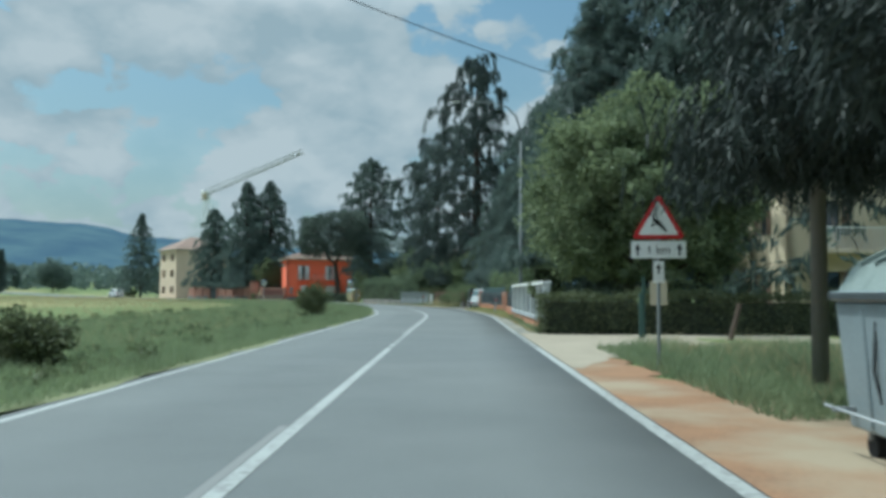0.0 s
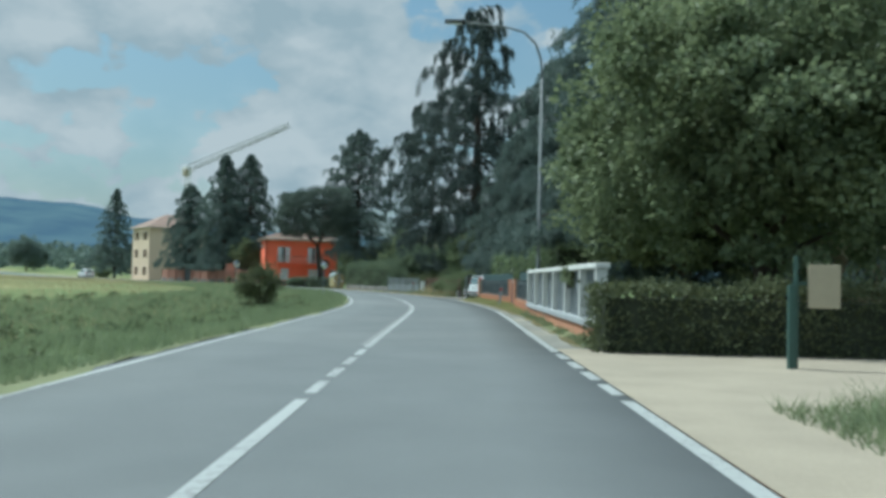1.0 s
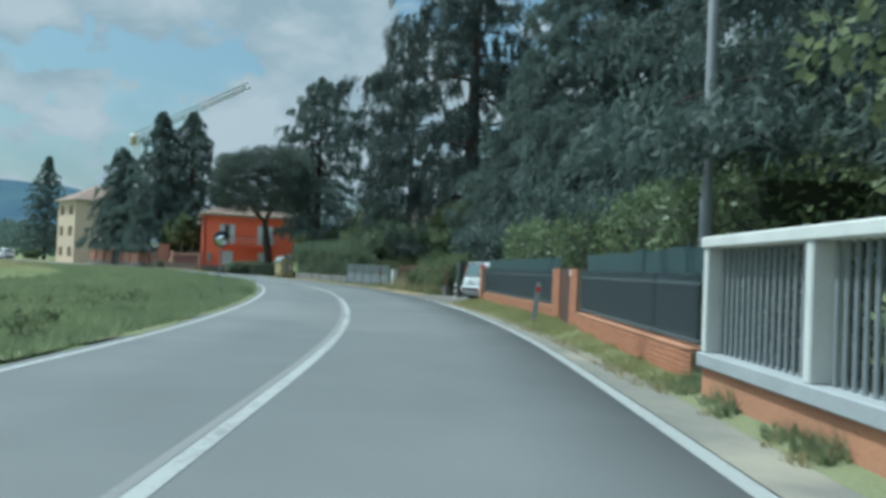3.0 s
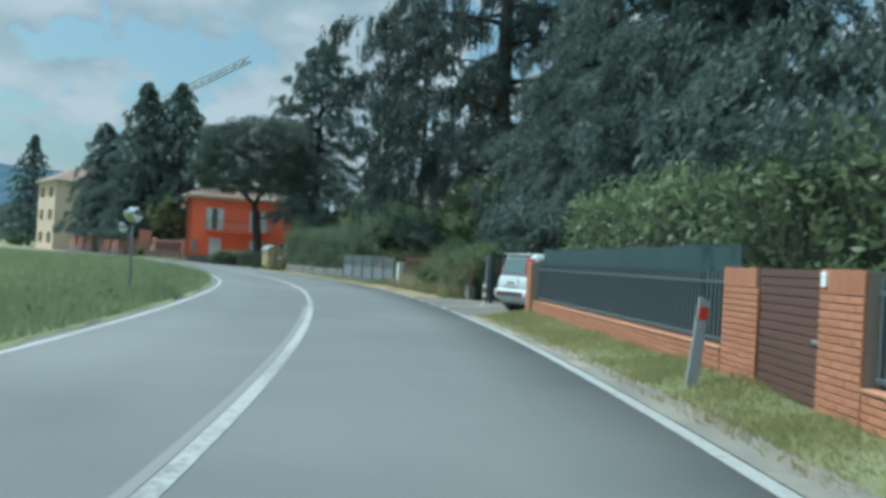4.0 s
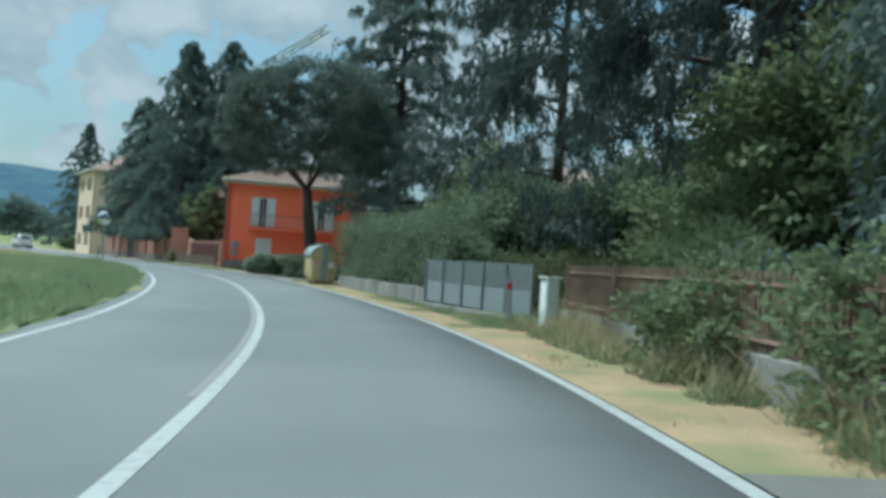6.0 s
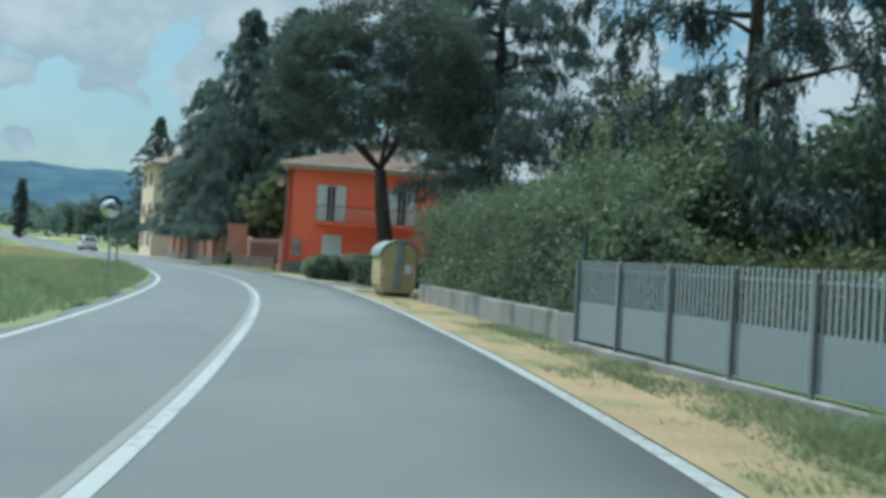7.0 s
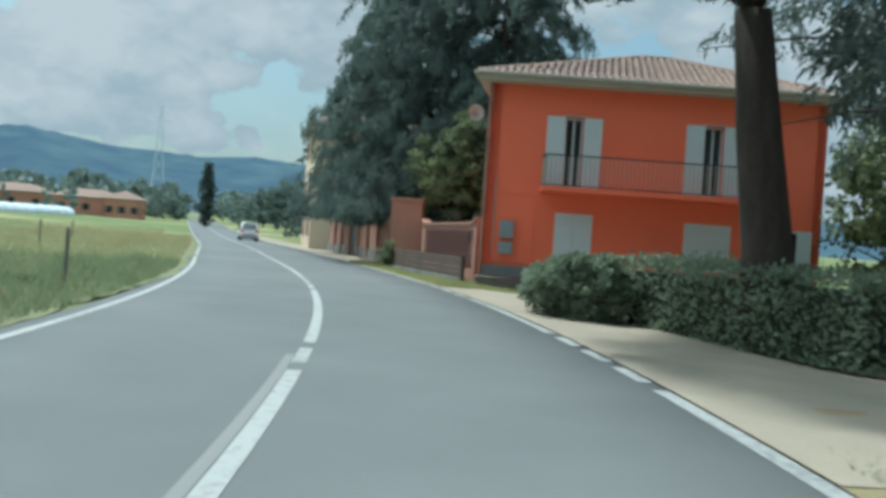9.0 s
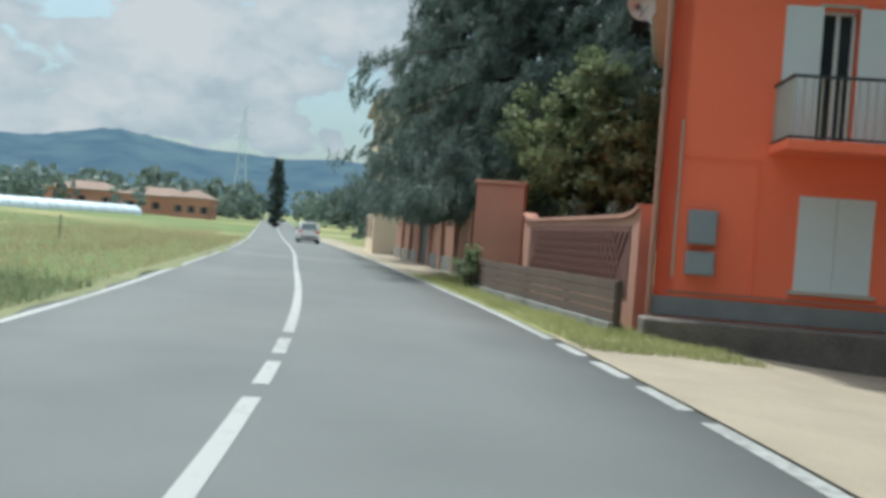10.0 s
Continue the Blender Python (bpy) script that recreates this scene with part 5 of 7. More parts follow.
def grey_gate():
    p0, p1 = (-2.55, 89.5), (-5.66, 95.1)
    m, L = along(p0, p1, 0.0)
    th = thing("sliding_gate", m, "long grey sliding gate of upright slats", "gate")
    slat = small_box("slat", 0.036, 0.02, 1.17, M_SLAT, 0.004)
    infill = small_box("infill_slat", 0.036, 0.016, 0.55, M_SLAT, 0.004)
    n = int(L / 0.09)
    for i in range(n):
        shared("slat", slat, th, pose(0.05 + i * 0.09, 0.0, 0.17))
        shared("infill_slat", infill, th, pose(0.095 + i * 0.09, 0.0, 0.17))
    post = small_box("post", 0.045, 0.05, 1.20, M_LAMPPOLE, 0.006)
    for i in range(6):
        shared("post", post, th, pose(L * i / 5, 0.045, 0.12))
    rail = small_box("rail", L, 0.04, 0.035, M_SLAT, 0.004)
    for z in (0.19, 0.70, 1.20):
        shared("rail", rail, th, pose(L / 2, -0.032, z))
    bm = bmesh.new(); box(bm, -0.1, L + 0.1, -0.14, 0.12, -0.05, 0.12, 0.015); part("track", bm, M_CONCRETE, th, "concrete gate track")
    # tall green post at its far end
    bm = bmesh.new(); rod(bm, [(0, 0, -0.05), (0, 0, 1.75)], 0.035, 10)
    gp = part("gate_post", bm, M_POSTGREEN); gp.matrix_basis = pose(-5.62, 95.35, 0)
    tagged(gp, "pale green steel gate post", "post")


grey_gate()


def low_wall():
    m, L = along((-10.95, 106.9), (-5.72, 95.55))
    th = thing("low_wall", m, "stained low concrete wall under the climber hedge", "wall")
    n = 6
    for i in range(n):
        bm = bmesh.new(); box(bm, L * i / n + 0.006, L * (i + 1) / n - 0.006, -0.02, 0.24, -0.08, 0.47 + 0.012 * (i % 3), 0.012)
        part("wall_block", bm, M_CONCRETE, th)


low_wall()


def delineator(base, lean, face=0.0):
    th = thing("delineator_post", pose(base[0], base[1], 0, 0, lean, face), "leaning grey roadside delineator post with a red reflector", "road post", "delineator posts")
    bm = bmesh.new()
    prism(bm, [(-0.06, -0.1), (0.06, -0.1), (0.06, 0.98), (-0.06, 1.03)], -0.045, 0.045)
    fix(bm)
    bmesh.ops.bevel(bm, geom=bm.edges[:], offset=0.012, segments=2, affect='EDGES')
    part("post", bm, M_BEAM, th)
    bm = bmesh.new(); box(bm, -0.048, 0.048, -0.052, -0.044, 0.78, 0.92, 0.003); part("reflector", bm, M_REDLAMP, th, "red reflector")
    return th


delineator((2.50, 55.2), 6, -8)
delineator((-3.02, 88.45), -2, 8)

# ---------------------------------------------------------------- sign, posts, lamp, cable
def text_part(body, size, mat, parent, m):
    cu = bpy.data.curves.new("lettering", 'FONT')
    cu.body, cu.size, cu.extrude, cu.align_x, cu.align_y = body, size, 0.001, 'CENTER', 'CENTER'
    tmp = new("lettering_curve", cu)
    me = bpy.data.meshes.new_from_object(tmp.evaluated_get(bpy.context.evaluated_depsgraph_get()))
    bpy.data.objects.remove(tmp)
    me.materials.clear(); me.materials.append(mat)
    ob = new("lettering", me); ob.parent = parent; ob.matrix_basis = m
    return ob


def flat_shape(name, pts, mat, parent, y, label=""):
    bm = bmesh.new()
    prism(bm, pts, y, y + 0.003)
    return part(name, fix(bm), mat, parent, label)


def warning_sign():
    th = thing("warning_sign", pose(3.42, 14.93, 0.0, 0, 0, -8) @ Matrix.Scale(0.9, 4), "red-bordered triangular road sign with a distance plate on a steel pole", "road sign")
    bm = bmesh.new(); rod(bm, [(0, 0, -0.1), (0, 0, 3.05)], 0.032, 12); part("pole", bm, M_GALV, th, "galvanised pole")

    def tri(s, z):
        h = s * 0.866
        return [(-s / 2, z - h / 3), (s / 2, z - h / 3), (0, z + 2 * h / 3)]

    def rounded(s, z, r=0.06):
        out = []
        for (x, zz) in tri(s - 2 * r * 1.732, z):
            for k in range(7):
                a0 = {0: 150, 1: 270, 2: 30}[len(out) // 7]
                a = radians(a0 + 120 * k / 6)
                out.append((x + r * math.cos(a), zz + r * math.sin(a)))
        return out
    plate = flat_shape("triangle_plate", rounded(1.0, 2.72), M_RED, th, -0.05, "red triangle")
    flat_shape("triangle_field", rounded(0.74, 2.72, 0.03), M_WHITE, plate, -0.054)
    flat_shape("symbol", [(-0.13, 2.66), (-0.02, 2.70), (0.13, 2.56), (0.16, 2.58), (0.07, 2.70), (0.02, 2.78), (-0.06, 2.80), (-0.08, 2.90), (-0.11, 2.88), (-0.10, 2.77), (-0.05, 2.72), (-0.13, 2.69)], M_BLACK, plate, -0.058, "plain black symbol")
    bm = bmesh.new(); box(bm, -0.5, 0.5, -0.05, -0.045, 2.07, 2.39, 0.002); d = part("distance_plate", bm, M_WHITE, th, "white distance plate")
    text_part("1 km", 0.22, M_BLACK, d, pose(0, -0.056, 2.22, 90))
    for x in (-0.38, 0.38):
        flat_shape("arrow", [(x - 0.018, 2.12), (x + 0.018, 2.12), (x + 0.018, 2.24), (x + 0.055, 2.24), (x, 2.34), (x - 0.055, 2.24), (x - 0.018, 2.24)], M_BLACK, d, -0.055)
    bm = bmesh.new(); box(bm, -0.1, 0.1, -0.05, -0.045, 1.62, 2.02, 0.002); q = part("small_plate", bm, M_WHITE, th, "small white arrow plate")
    flat_shape("arrow", [(-0.015, 1.78), (0.015, 1.78), (0.015, 1.88), (0.05, 1.88), (0, 1.97), (-0.05, 1.88), (-0.015, 1.88)], M_BLACK, q, -0.055)
    for z in (2.2, 2.55, 2.8):
        bm = bmesh.new(); box(bm, -0.06, 0.06, -0.045, 0.04, z, z + 0.03); part("clamp", bm, M_GALV, th)


warning_sign()


def board_post():
    th = thing("notice_board", pose(5.25, 25.1, 0, 0, 0, -4), "beige notice board on a green post", "board")
    bm = bmesh.new(); box(bm, -0.05, 0.05, -0.05, 0.05, -0.1, 1.3, 0.008); part("post", bm, M_POSTGREEN, th)
    bm = bmesh.new(); rod(bm, [(0.1, 0.1, -0.05), (0.08, 0.05, 1.75)], 0.04, 10); part("rear_post", bm, M_POSTGREEN, th)
    bm = bmesh.new(); box(bm, 0.26, 0.74, 0.02, 0.05, 0.95, 1.62, 0.006); part("board", bm, M_BEIGE, th)
    bm = bmesh.new(); box(bm, 0.02, 0.30, 0.05, 0.08, 1.30, 1.35); part("arm", bm, M_POSTGREEN, th)
    st = thing("wooden_stake", pose(7.4, 24.0, 0, 0, 12, 0), "leaning weathered wooden stake in the grass", "stake")
    bm = bmesh.new(); rod(bm, [(0, 0, -0.1), (0.05, 0, 1.05)], [0.08, 0.06], 8); part("stake", bm, M_WOOD, st)


board_post()


def utility_pole():
    bm = bmesh.new(); rod(bm, [(0, 0, -0.2), (0, 0, 4.5), (0.04, 0, 9.4)], [0.115, 0.10, 0.085], 12)
    p = part("utility_pole", bm, M_WOODPOLE, smooth=True); p.matrix_basis = pose(4.9, 12.0, 0)
    tagged(p, "weathered grey utility pole in the grass", "pole")


utility_pole()


def cable(a, b, sag, r=0.018):
    bm = bmesh.new()
    n = 24
    pts = [tuple(Vector(a).lerp(Vector(b), i / n) - Vector((0, 0, sag * 4 * (i / n) * (1 - i / n)))) for i in range(n + 1)]
    rod(bm, pts, r, 6)
    c = part("overhead_cable", bm, M_BLACK)
    tagged(c, "black overhead cable slung across the road", "cable")


cable((-14.0, 7.0, 9.3), (8.6, 46.0, 11.6), 0.5)


def street_lamp():
    th = thing("street_lamp", pose(3.36, 45.0, 0), "tall grey street lamp with an arm over the road", "street lamp")
    bm = bmesh.new(); rod(bm, [(0, 0, -0.1), (0, 0, 2.2), (0, 0, 2.25), (0, 0, 9.0)], [0.09, 0.085, 0.07, 0.05], 12); part("pole", bm, M_LAMPPOLE, th, smooth=True)
    bm = bmesh.new()
    pts = [(0, 0, 9.0), (-0.05, 0, 9.7), (-0.25, 0, 10.3), (-0.7, 0, 10.75), (-1.5, 0, 10.95), (-3.0, 0, 11.1)]
    rod(bm, pts, [0.05, 0.048, 0.045, 0.04, 0.035, 0.03], 10); part("arm", bm, M_LAMPPOLE, th, smooth=True)
    bm = bmesh.new(); box(bm, -3.75, -2.95, -0.14, 0.14, 11.03, 11.17, 0.05); part("lamp_head", bm, M_PLASTIC, th, "flat dark lamp head")
    bm = bmesh.new(); box(bm, -3.65, -3.1, -0.1, 0.1, 11.01, 11.03); part("lens", bm, M_WHITE, th)


street_lamp()

# ---------------------------------------------------------------- waste containers
def grey_container():
    th = thing("waste_container", pose(3.06, 5.55, 0, 0, 0, -2), "dented grey steel waste container with lids beside the road", "waste container")
    W, D = 1.35, 1.75
    bm = bmesh.new()
    box(bm, 0.06, W - 0.06, 0.08, D - 0.08, 0.22, 1.22, 0.02, taper=(1.12, 1.12)); part("body", fix(bm), M_BINGREY, th)
    bm = bmesh.new(); box(bm, -0.06, W + 0.06, -0.02, D + 0.02, 1.22, 1.30, 0.02); part("rim", bm, M_BINGREY, th)
    bm = bmesh.new()
    prism(bm, [(0.0, 1.30), (0.12, 1.50), (0.45, 1.66), (0.9, 1.66), (1.25, 1.5), (1.35, 1.30)], 0.02, D - 0.02); part("lid", fix(bm), M_BINLID, th, "ribbed domed lid")
    for i in range(6):
        bm = bmesh.new(); prism(bm, [(0.10, 1.50), (0.44, 1.67), (0.91, 1.67), (1.26, 1.5), (1.26, 1.53), (0.91, 1.70), (0.44, 1.70), (0.10, 1.53)], 0.12 + i * 0.28, 0.17 + i * 0.28); part("rib", fix(bm), M_BINLID, th)
    bm = bmesh.new(); rod(bm, [(-0.1, 0.15, 0.37), (-0.1, D + 0.02, 0.38)], 0.012, 8); part("pedal_bar", bm, M_BEAM, th, "pale pedal bar")
    for y in (0.3, D - 0.2):
        bm = bmesh.new(); box(bm, -0.12, 0.1, y - 0.02, y + 0.02, 0.35, 0.39); part("bracket", bm, M_GALV, th)
    tilt = pose(0.068, 0, 0.22, 0, -3.6)      # the side leans outwards
    for y0, y1, z0, z1, mt, words in ((1.20, 1.46, 0.26, 0.80, M_BEIGE, "worn paper sticker"), (0.46, 0.92, 0.24, 0.76, M_WHITE, "worn white sticker"), (0.60, 0.86, 0.48, 0.70, M_RED, "faded red mark")):
        bm = bmesh.new(); box(bm, -0.010 if mt is not M_RED else -0.014, -0.004 if mt is not M_RED else -0.010, y0, y1, z0, z1)
        part("sticker", bm, mt, th, words).matrix_basis = tilt
    bm = bmesh.new(); rod(bm, [(-0.01, 1.05, 0.25), (-0.04, 1.07, 0.5), (-0.01, 1.04, 0.86)], 0.013, 6); part("strap", bm, M_BLACK, th).matrix_basis = tilt
    for y in (0.55, 1.25):
        bm = bmesh.new(); box(bm, -0.03, 0.02, y - 0.03, y + 0.03, 0.05, 0.95, 0.008); part("side_rib", bm, M_BINGREY, th).matrix_basis = tilt
    bm = bmesh.new(); box(bm, -0.075, -0.055, 0.0, D, 1.235, 1.29, 0.004); part("rim_strip", bm, M_SHEETDK, th, "thin dark strip along the rim")
    for x in (0.2, W - 0.2):
        for y in (0.25, D - 0.25):
            bm = bmesh.new(); rod(bm, [(x - 0.04, y, 0.1), (x + 0.04, y, 0.1)], 0.1, 14); w = part("wheel", bm, M_TYRE, th)
            bm = bmesh.new(); box(bm, x - 0.06, x + 0.06, y - 0.03, y + 0.03, 0.14, 0.26); part("castor_fork", bm, M_GALV, th)


grey_container()


def yellow_container():
    th = thing("recycling_container", pose(-12.38, 107.71, 0.02, 0, 0, 26.5), "faded yellow domed recycling container with a grey lid", "recycling container")
    W, D, H = 1.10, 1.6, 1.25

    def arch(w, z, top, n=12):
        return [(W / 2 + w / 2 * math.cos(math.pi * k / n), z + (top - z) * math.sin(math.pi * k / n)) for k in range(n + 1)]
    bm = bmesh.new()
    prism(bm, [(0.10, 0.10), (W - 0.10, 0.10), (W, 0.35), (W + 0.02, H)] + arch(W + 0.02, H, 1.66)[1:-1] + [(-0.02, H), (0.0, 0.35)], 0, D)
    fix(bm); bmesh.ops.bevel(bm, geom=bm.edges[:], offset=0.02, segments=1, affect='EDGES')
    part("body", bm, M_BINYELLOW, th, "yellow shell")
    bm = bmesh.new()
    o, i = arch(W + 0.16, H - 0.02, 1.72), arch(W + 0.06, H, 1.675)
    prism(bm, o + i[::-1], -0.05, D + 0.05)
    part("lid", fix(bm), M_BINLID, th, "grey arched lid")
    for k in range(5):
        bm = bmesh.new(); box(bm, -0.025, 0.005, 0.06, D - 0.06, 0.50 + k * 0.15, 0.58 + k * 0.15, 0.012); part("rib", bm, M_BINYELLOW, th)
    bm = bmesh.new(); box(bm, W / 2 - 0.10, W / 2 + 0.10, -0.075, -0.02, 0.95, 1.74, 0.008); part("lifting_bar", bm, M_BINGREY, th, "grey steel lifting bar")
    bm = bmesh.new(); box(bm, W / 2 - 0.17, W / 2 + 0.05, -0.05, -0.0, 0.25, 1.0, 0.008); part("lower_bar", bm, M_BINGREY, th)
    for z in (1.0, 1.62, 0.32):
        bm = bmesh.new(); rod(bm, [(W / 2, -0.09, z), (W / 2, -0.07, z)], 0.022, 8); part("bolt", bm, M_BLACK, th)
    bm = bmesh.new(); box(bm, 0.74, 0.92, -0.008, -0.002, 0.72, 0.98); p = part("poster", bm, M_WHITE, th, "white sticker with a blue disc")
    bm = bmesh.new(); rod(bm, [(0.83, -0.012, 0.87), (0.83, -0.009, 0.87)], 0.065, 16); part("disc", bm, M_POLY, p)
    for x in (0.06, W - 0.08):
        bm = bmesh.new(); box(bm, x - 0.05, x + 0.05, -0.008, -0.002, 0.62, 0.98); c = part("chevron_plate", bm, M_WHITE, th, "red and white striped reflector")
        for k in range(3):
            bm = bmesh.new(); prism(bm, [(x - 0.05, 0.64 + k * 0.12), (x + 0.05, 0.69 + k * 0.12), (x + 0.05, 0.75 + k * 0.12), (x - 0.05, 0.70 + k * 0.12)], -0.012, -0.009); part("stripe", fix(bm), M_RED, c)
    bm = bmesh.new(); box(bm, 0.15, W - 0.15, 0.1, D - 0.1, -0.03, 0.12); part("foot", bm, M_PLASTIC, th)


yellow_container()

# ---------------------------------------------------------------- red house
HOUSE = pose(-24.42, 129.5, 0, 0, 0, 26.0)
HW, HD, HT = 10.05, 9.0, 6.0


def wall_with_openings(bm, L, z0, z1, t, holes):
    """A wall along x with its outer face on y = 0 and thickness t inwards; holes: x0, x1, z0, z1."""
    xs = sorted({0, L, *[h[0] for h in holes], *[h[1] for h in holes]})
    zs = sorted({z0, z1, *[h[2] for h in holes], *[h[3] for h in holes]})
    solid = lambda x, z: not any(h[0] < x < h[1] and h[2] < z < h[3] for h in holes)
    vs = {}
    V = lambda x, y, z: vs.setdefault((x, y, z), bm.verts.new((x, y, z)))
    for a, b in zip(xs, xs[1:]):
        for c, d in zip(zs, zs[1:]):
            if solid((a + b) / 2, (c + d) / 2):
                bm.faces.new((V(a, 0, c), V(b, 0, c), V(b, 0, d), V(a, 0, d)))
                bm.faces.new((V(a, t, d), V(b, t, d), V(b, t, c), V(a, t, c)))
    for a, b, c, d in holes:
        bm.faces.new((V(a, 0, c), V(a, t, c), V(a, t, d), V(a, 0, d)))
        bm.faces.new((V(b, 0, d), V(b, t, d), V(b, t, c), V(b, 0, c)))
        bm.faces.new((V(a, 0, d), V(a, t, d), V(b, t, d), V(b, 0, d)))
        bm.faces.new((V(b, 0, c), V(b, t, c), V(a, t, c), V(a, 0, c)))
    bm.faces.new((V(0, 0, z0), V(0, 0, z1), V(0, t, z1), V(0, t, z0)))
    bm.faces.new((V(L, t, z0), V(L, t, z1), V(L, 0, z1), V(L, 0, z0)))
    bm.faces.new((V(0, 0, z1), V(L, 0, z1), V(L, t, z1), V(0, t, z1)))


def shutter_leaf(parent, x0, x1, z0, z1, y, name="shutter"):
    bm = bmesh.new(); box(bm, x0, x1, y - 0.045, y, z0, z1, 0.006)
    s = part(name, bm, M_SHUTTER, parent, "pale grey shutter")
    return s


def skew(bm):
    """The house stands a little askew: what lies further back shifts along the front."""
    for v in bm.verts:
        v.co.x += 0.18 * max(v.co.y, 0.0)
    return bm


def red_house():
    th = thing("red_house", HOUSE, "two-storey orange-red rendered house with pale shutters and balcony", "house")
    up = [(2.22, 2.75, 3.02, 5.12), (6.38, 6.95, 3.02, 5.14)]
    low = [(2.08, 3.2, 0.83, 2.27), (5.95, 7.35, 0.83, 2.22), (9.05, 9.75, 0.83, 2.2)]
    bm = bmesh.new()
    for (a, m) in ((HW, Matrix()), (HD, pose(0, HD, 0, 0, 0, -90)), (HW, pose(HW, HD, 0, 0, 0, 180)), (HD, pose(HW, 0, 0, 0, 0, 90))):
        b2 = bmesh.new()
        wall_with_openings(b2, a, 0.0, HT, 0.30, up + low if m == Matrix() else [])
        b2.transform(m)
        me = bpy.data.meshes.new("tmp"); b2.to_mesh(me); b2.free(); bm.from_mesh(me); bpy.data.meshes.remove(me)
    part("wall", skew(fix(bm)), M_REDHOUSE, th, "orange-red rendered walls")
    bm = bmesh.new(); box(bm, 0.3, HW - 0.3, 0.3, HD - 0.3, 3.0, 3.08); part("inner_floor", skew(bm), M_PLINTH, th)
    bm = bmesh.new(); box(bm, -0.03, HW + 0.03, -0.03, 0.0, 0.30, 0.60, 0.006); part("plinth", bm, M_PLINTH, th, "grey rendered plinth")
    bm = bmesh.new(); box(bm, -0.2, HW + 0.1, -0.62, -0.0, -0.7, 0.28, 0.03); part("stone_base", bm, M_STONE, th, "dark stone base")
    bm = bmesh.new(); box(bm, 0.2, HW, -0.045, -0.028, 0.66, 0.69); part("conduit", bm, M_PIER, th)
    # windows
    for i, (a, b, c, d) in enumerate(up):
        w = thing("window", Matrix(), "", ""); w.parent = th
        for k in ("label", "category"):
            if k in w:
                del w[k]
        bm = bmesh.new()
        for q in ((a, a + 0.05, c, d), (b - 0.05, b, c, d), (a, b, d - 0.06, d), (a, b, c, c + 0.08), ((a + b) / 2 - 0.03, (a + b) / 2 + 0.03, c, d)):
            box(bm, q[0], q[1], 0.14, 0.19, q[2], q[3])
        part("frame", bm, M_SHUTTER, w)
        bm = bmesh.new(); box(bm, a, b, 0.16, 0.17, c, d); part("pane", bm, M_GLASS, w, "dark glass")
        lw = 0.56
        shutter_leaf(w, a - lw, a - 0.01, c + 0.02, d + 0.01, -0.012)
        shutter_leaf(w, b + 0.01, b + lw, c + 0.02, d + 0.01, -0.012)
        bm = bmesh.new(); box(bm, a - 0.06, b + 0.06, -0.03, 0.02, d + 0.01, d + 0.06, 0.004); part("lintel", bm, M_EAVE, w)
    for i, (a, b, c, d) in enumerate(low):
        w = thing("window", Matrix(), "", ""); w.parent = th
        for k in ("label", "category"):
            if k in w:
                del w[k]
        if i < 2:
            mid = (a + b) / 2
            shutter_leaf(w, a, mid - 0.004, c, d, 0.03)
            shutter_leaf(w, mid + 0.004, b, c, d, 0.03)
        else:
            bm = bmesh.new(); box(bm, a, b, 0.16, 0.17, c, d); part("pane", bm, M_GLASS, w, "dark glass")
            shutter_leaf(w, b - 0.42, b + 0.02, c, d, -0.012)
            bm = bmesh.new()
            for q in ((a, a + 0.05, c, d), (b - 0.05, b, c, d), (a, b, d - 0.06, d)):
                box(bm, q[0], q[1], 0.02, 0.10, q[2], q[3])
            part("frame", bm, M_SHUTTER, w)
        bm = bmesh.new(); box(bm, a - 0.08, b + 0.08, -0.07, 0.06, c - 0.06, c, 0.006); part("sill", bm, M_EAVE, w)
    # balcony
    bal = part("balcony", _slab(1.55, 7.7, -0.95, 0.0, 2.85, 3.00), M_REDHOUSE, th, "red rendered balcony slab")
    bar = small_box("baluster", 0.022, 0.022, 0.86, M_EAVE)
    for i in range(int(6.05 / 0.125)):
        shared("baluster", bar, bal, pose(1.62 + i * 0.125, -0.90, 3.02))
    for y in np.arange(-0.78, 0, 0.125):
        for x in (1.61, 7.64):
            shared("baluster", bar, bal, pose(x, y, 3.02))
    bm = bmesh.new()
    for q in ((1.58, 7.67, -0.92, -0.88), (1.58, 1.62, -0.92, 0.0), (7.63, 7.67, -0.92, 0.0)):
        box(bm, *q, 3.88, 3.92)
        box(bm, *q, 3.02, 3.05)
    part("handrail", bm, M_SHEETDK, bal, "thin dark handrail")
    # meter boxes, pipes, satellite dish
    for z, h in ((1.42, 0.52), (0.95, 0.36)):
        bm = bmesh.new(); box(bm, 0.44, 0.86, -0.17, 0.0, z, z + h, 0.01); b = part("meter_box", bm, M_SHEET, th, "grey meter box")
        bm = bmesh.new(); box(bm, 0.46, 0.84, -0.185, -0.17, z + 0.02, z + h - 0.02, 0.004); part("door", bm, M_SHEET, b)
    bm = bmesh.new(); rod(bm, [(0.26, -0.04, 0.9), (0.26, -0.04, 3.3)], 0.016, 8); part("cable_pipe", bm, M_EAVE, th)
    bm = bmesh.new(); rod(bm, [(1.45, -0.03, 0.7), (1.45, -0.03, 2.75), (0.3, -0.03, 2.75)], 0.010, 6); part("cable_pipe", bm, M_REDHOUSE, th)
    bm = bmesh.new(); rod(bm, [(-0.06, -0.06, 0.3), (-0.06, -0.06, 6.0)], 0.045, 10); part("downpipe", bm, M_PIER, th, "brown downpipe")
    # eave and hipped roof
    o = 0.52
    bm = bmesh.new(); box(bm, -o, HW + o, -o, HD + o, HT, HT + 0.16, 0.02); part("eave", skew(bm), M_EAVE, th, "cream eave board")
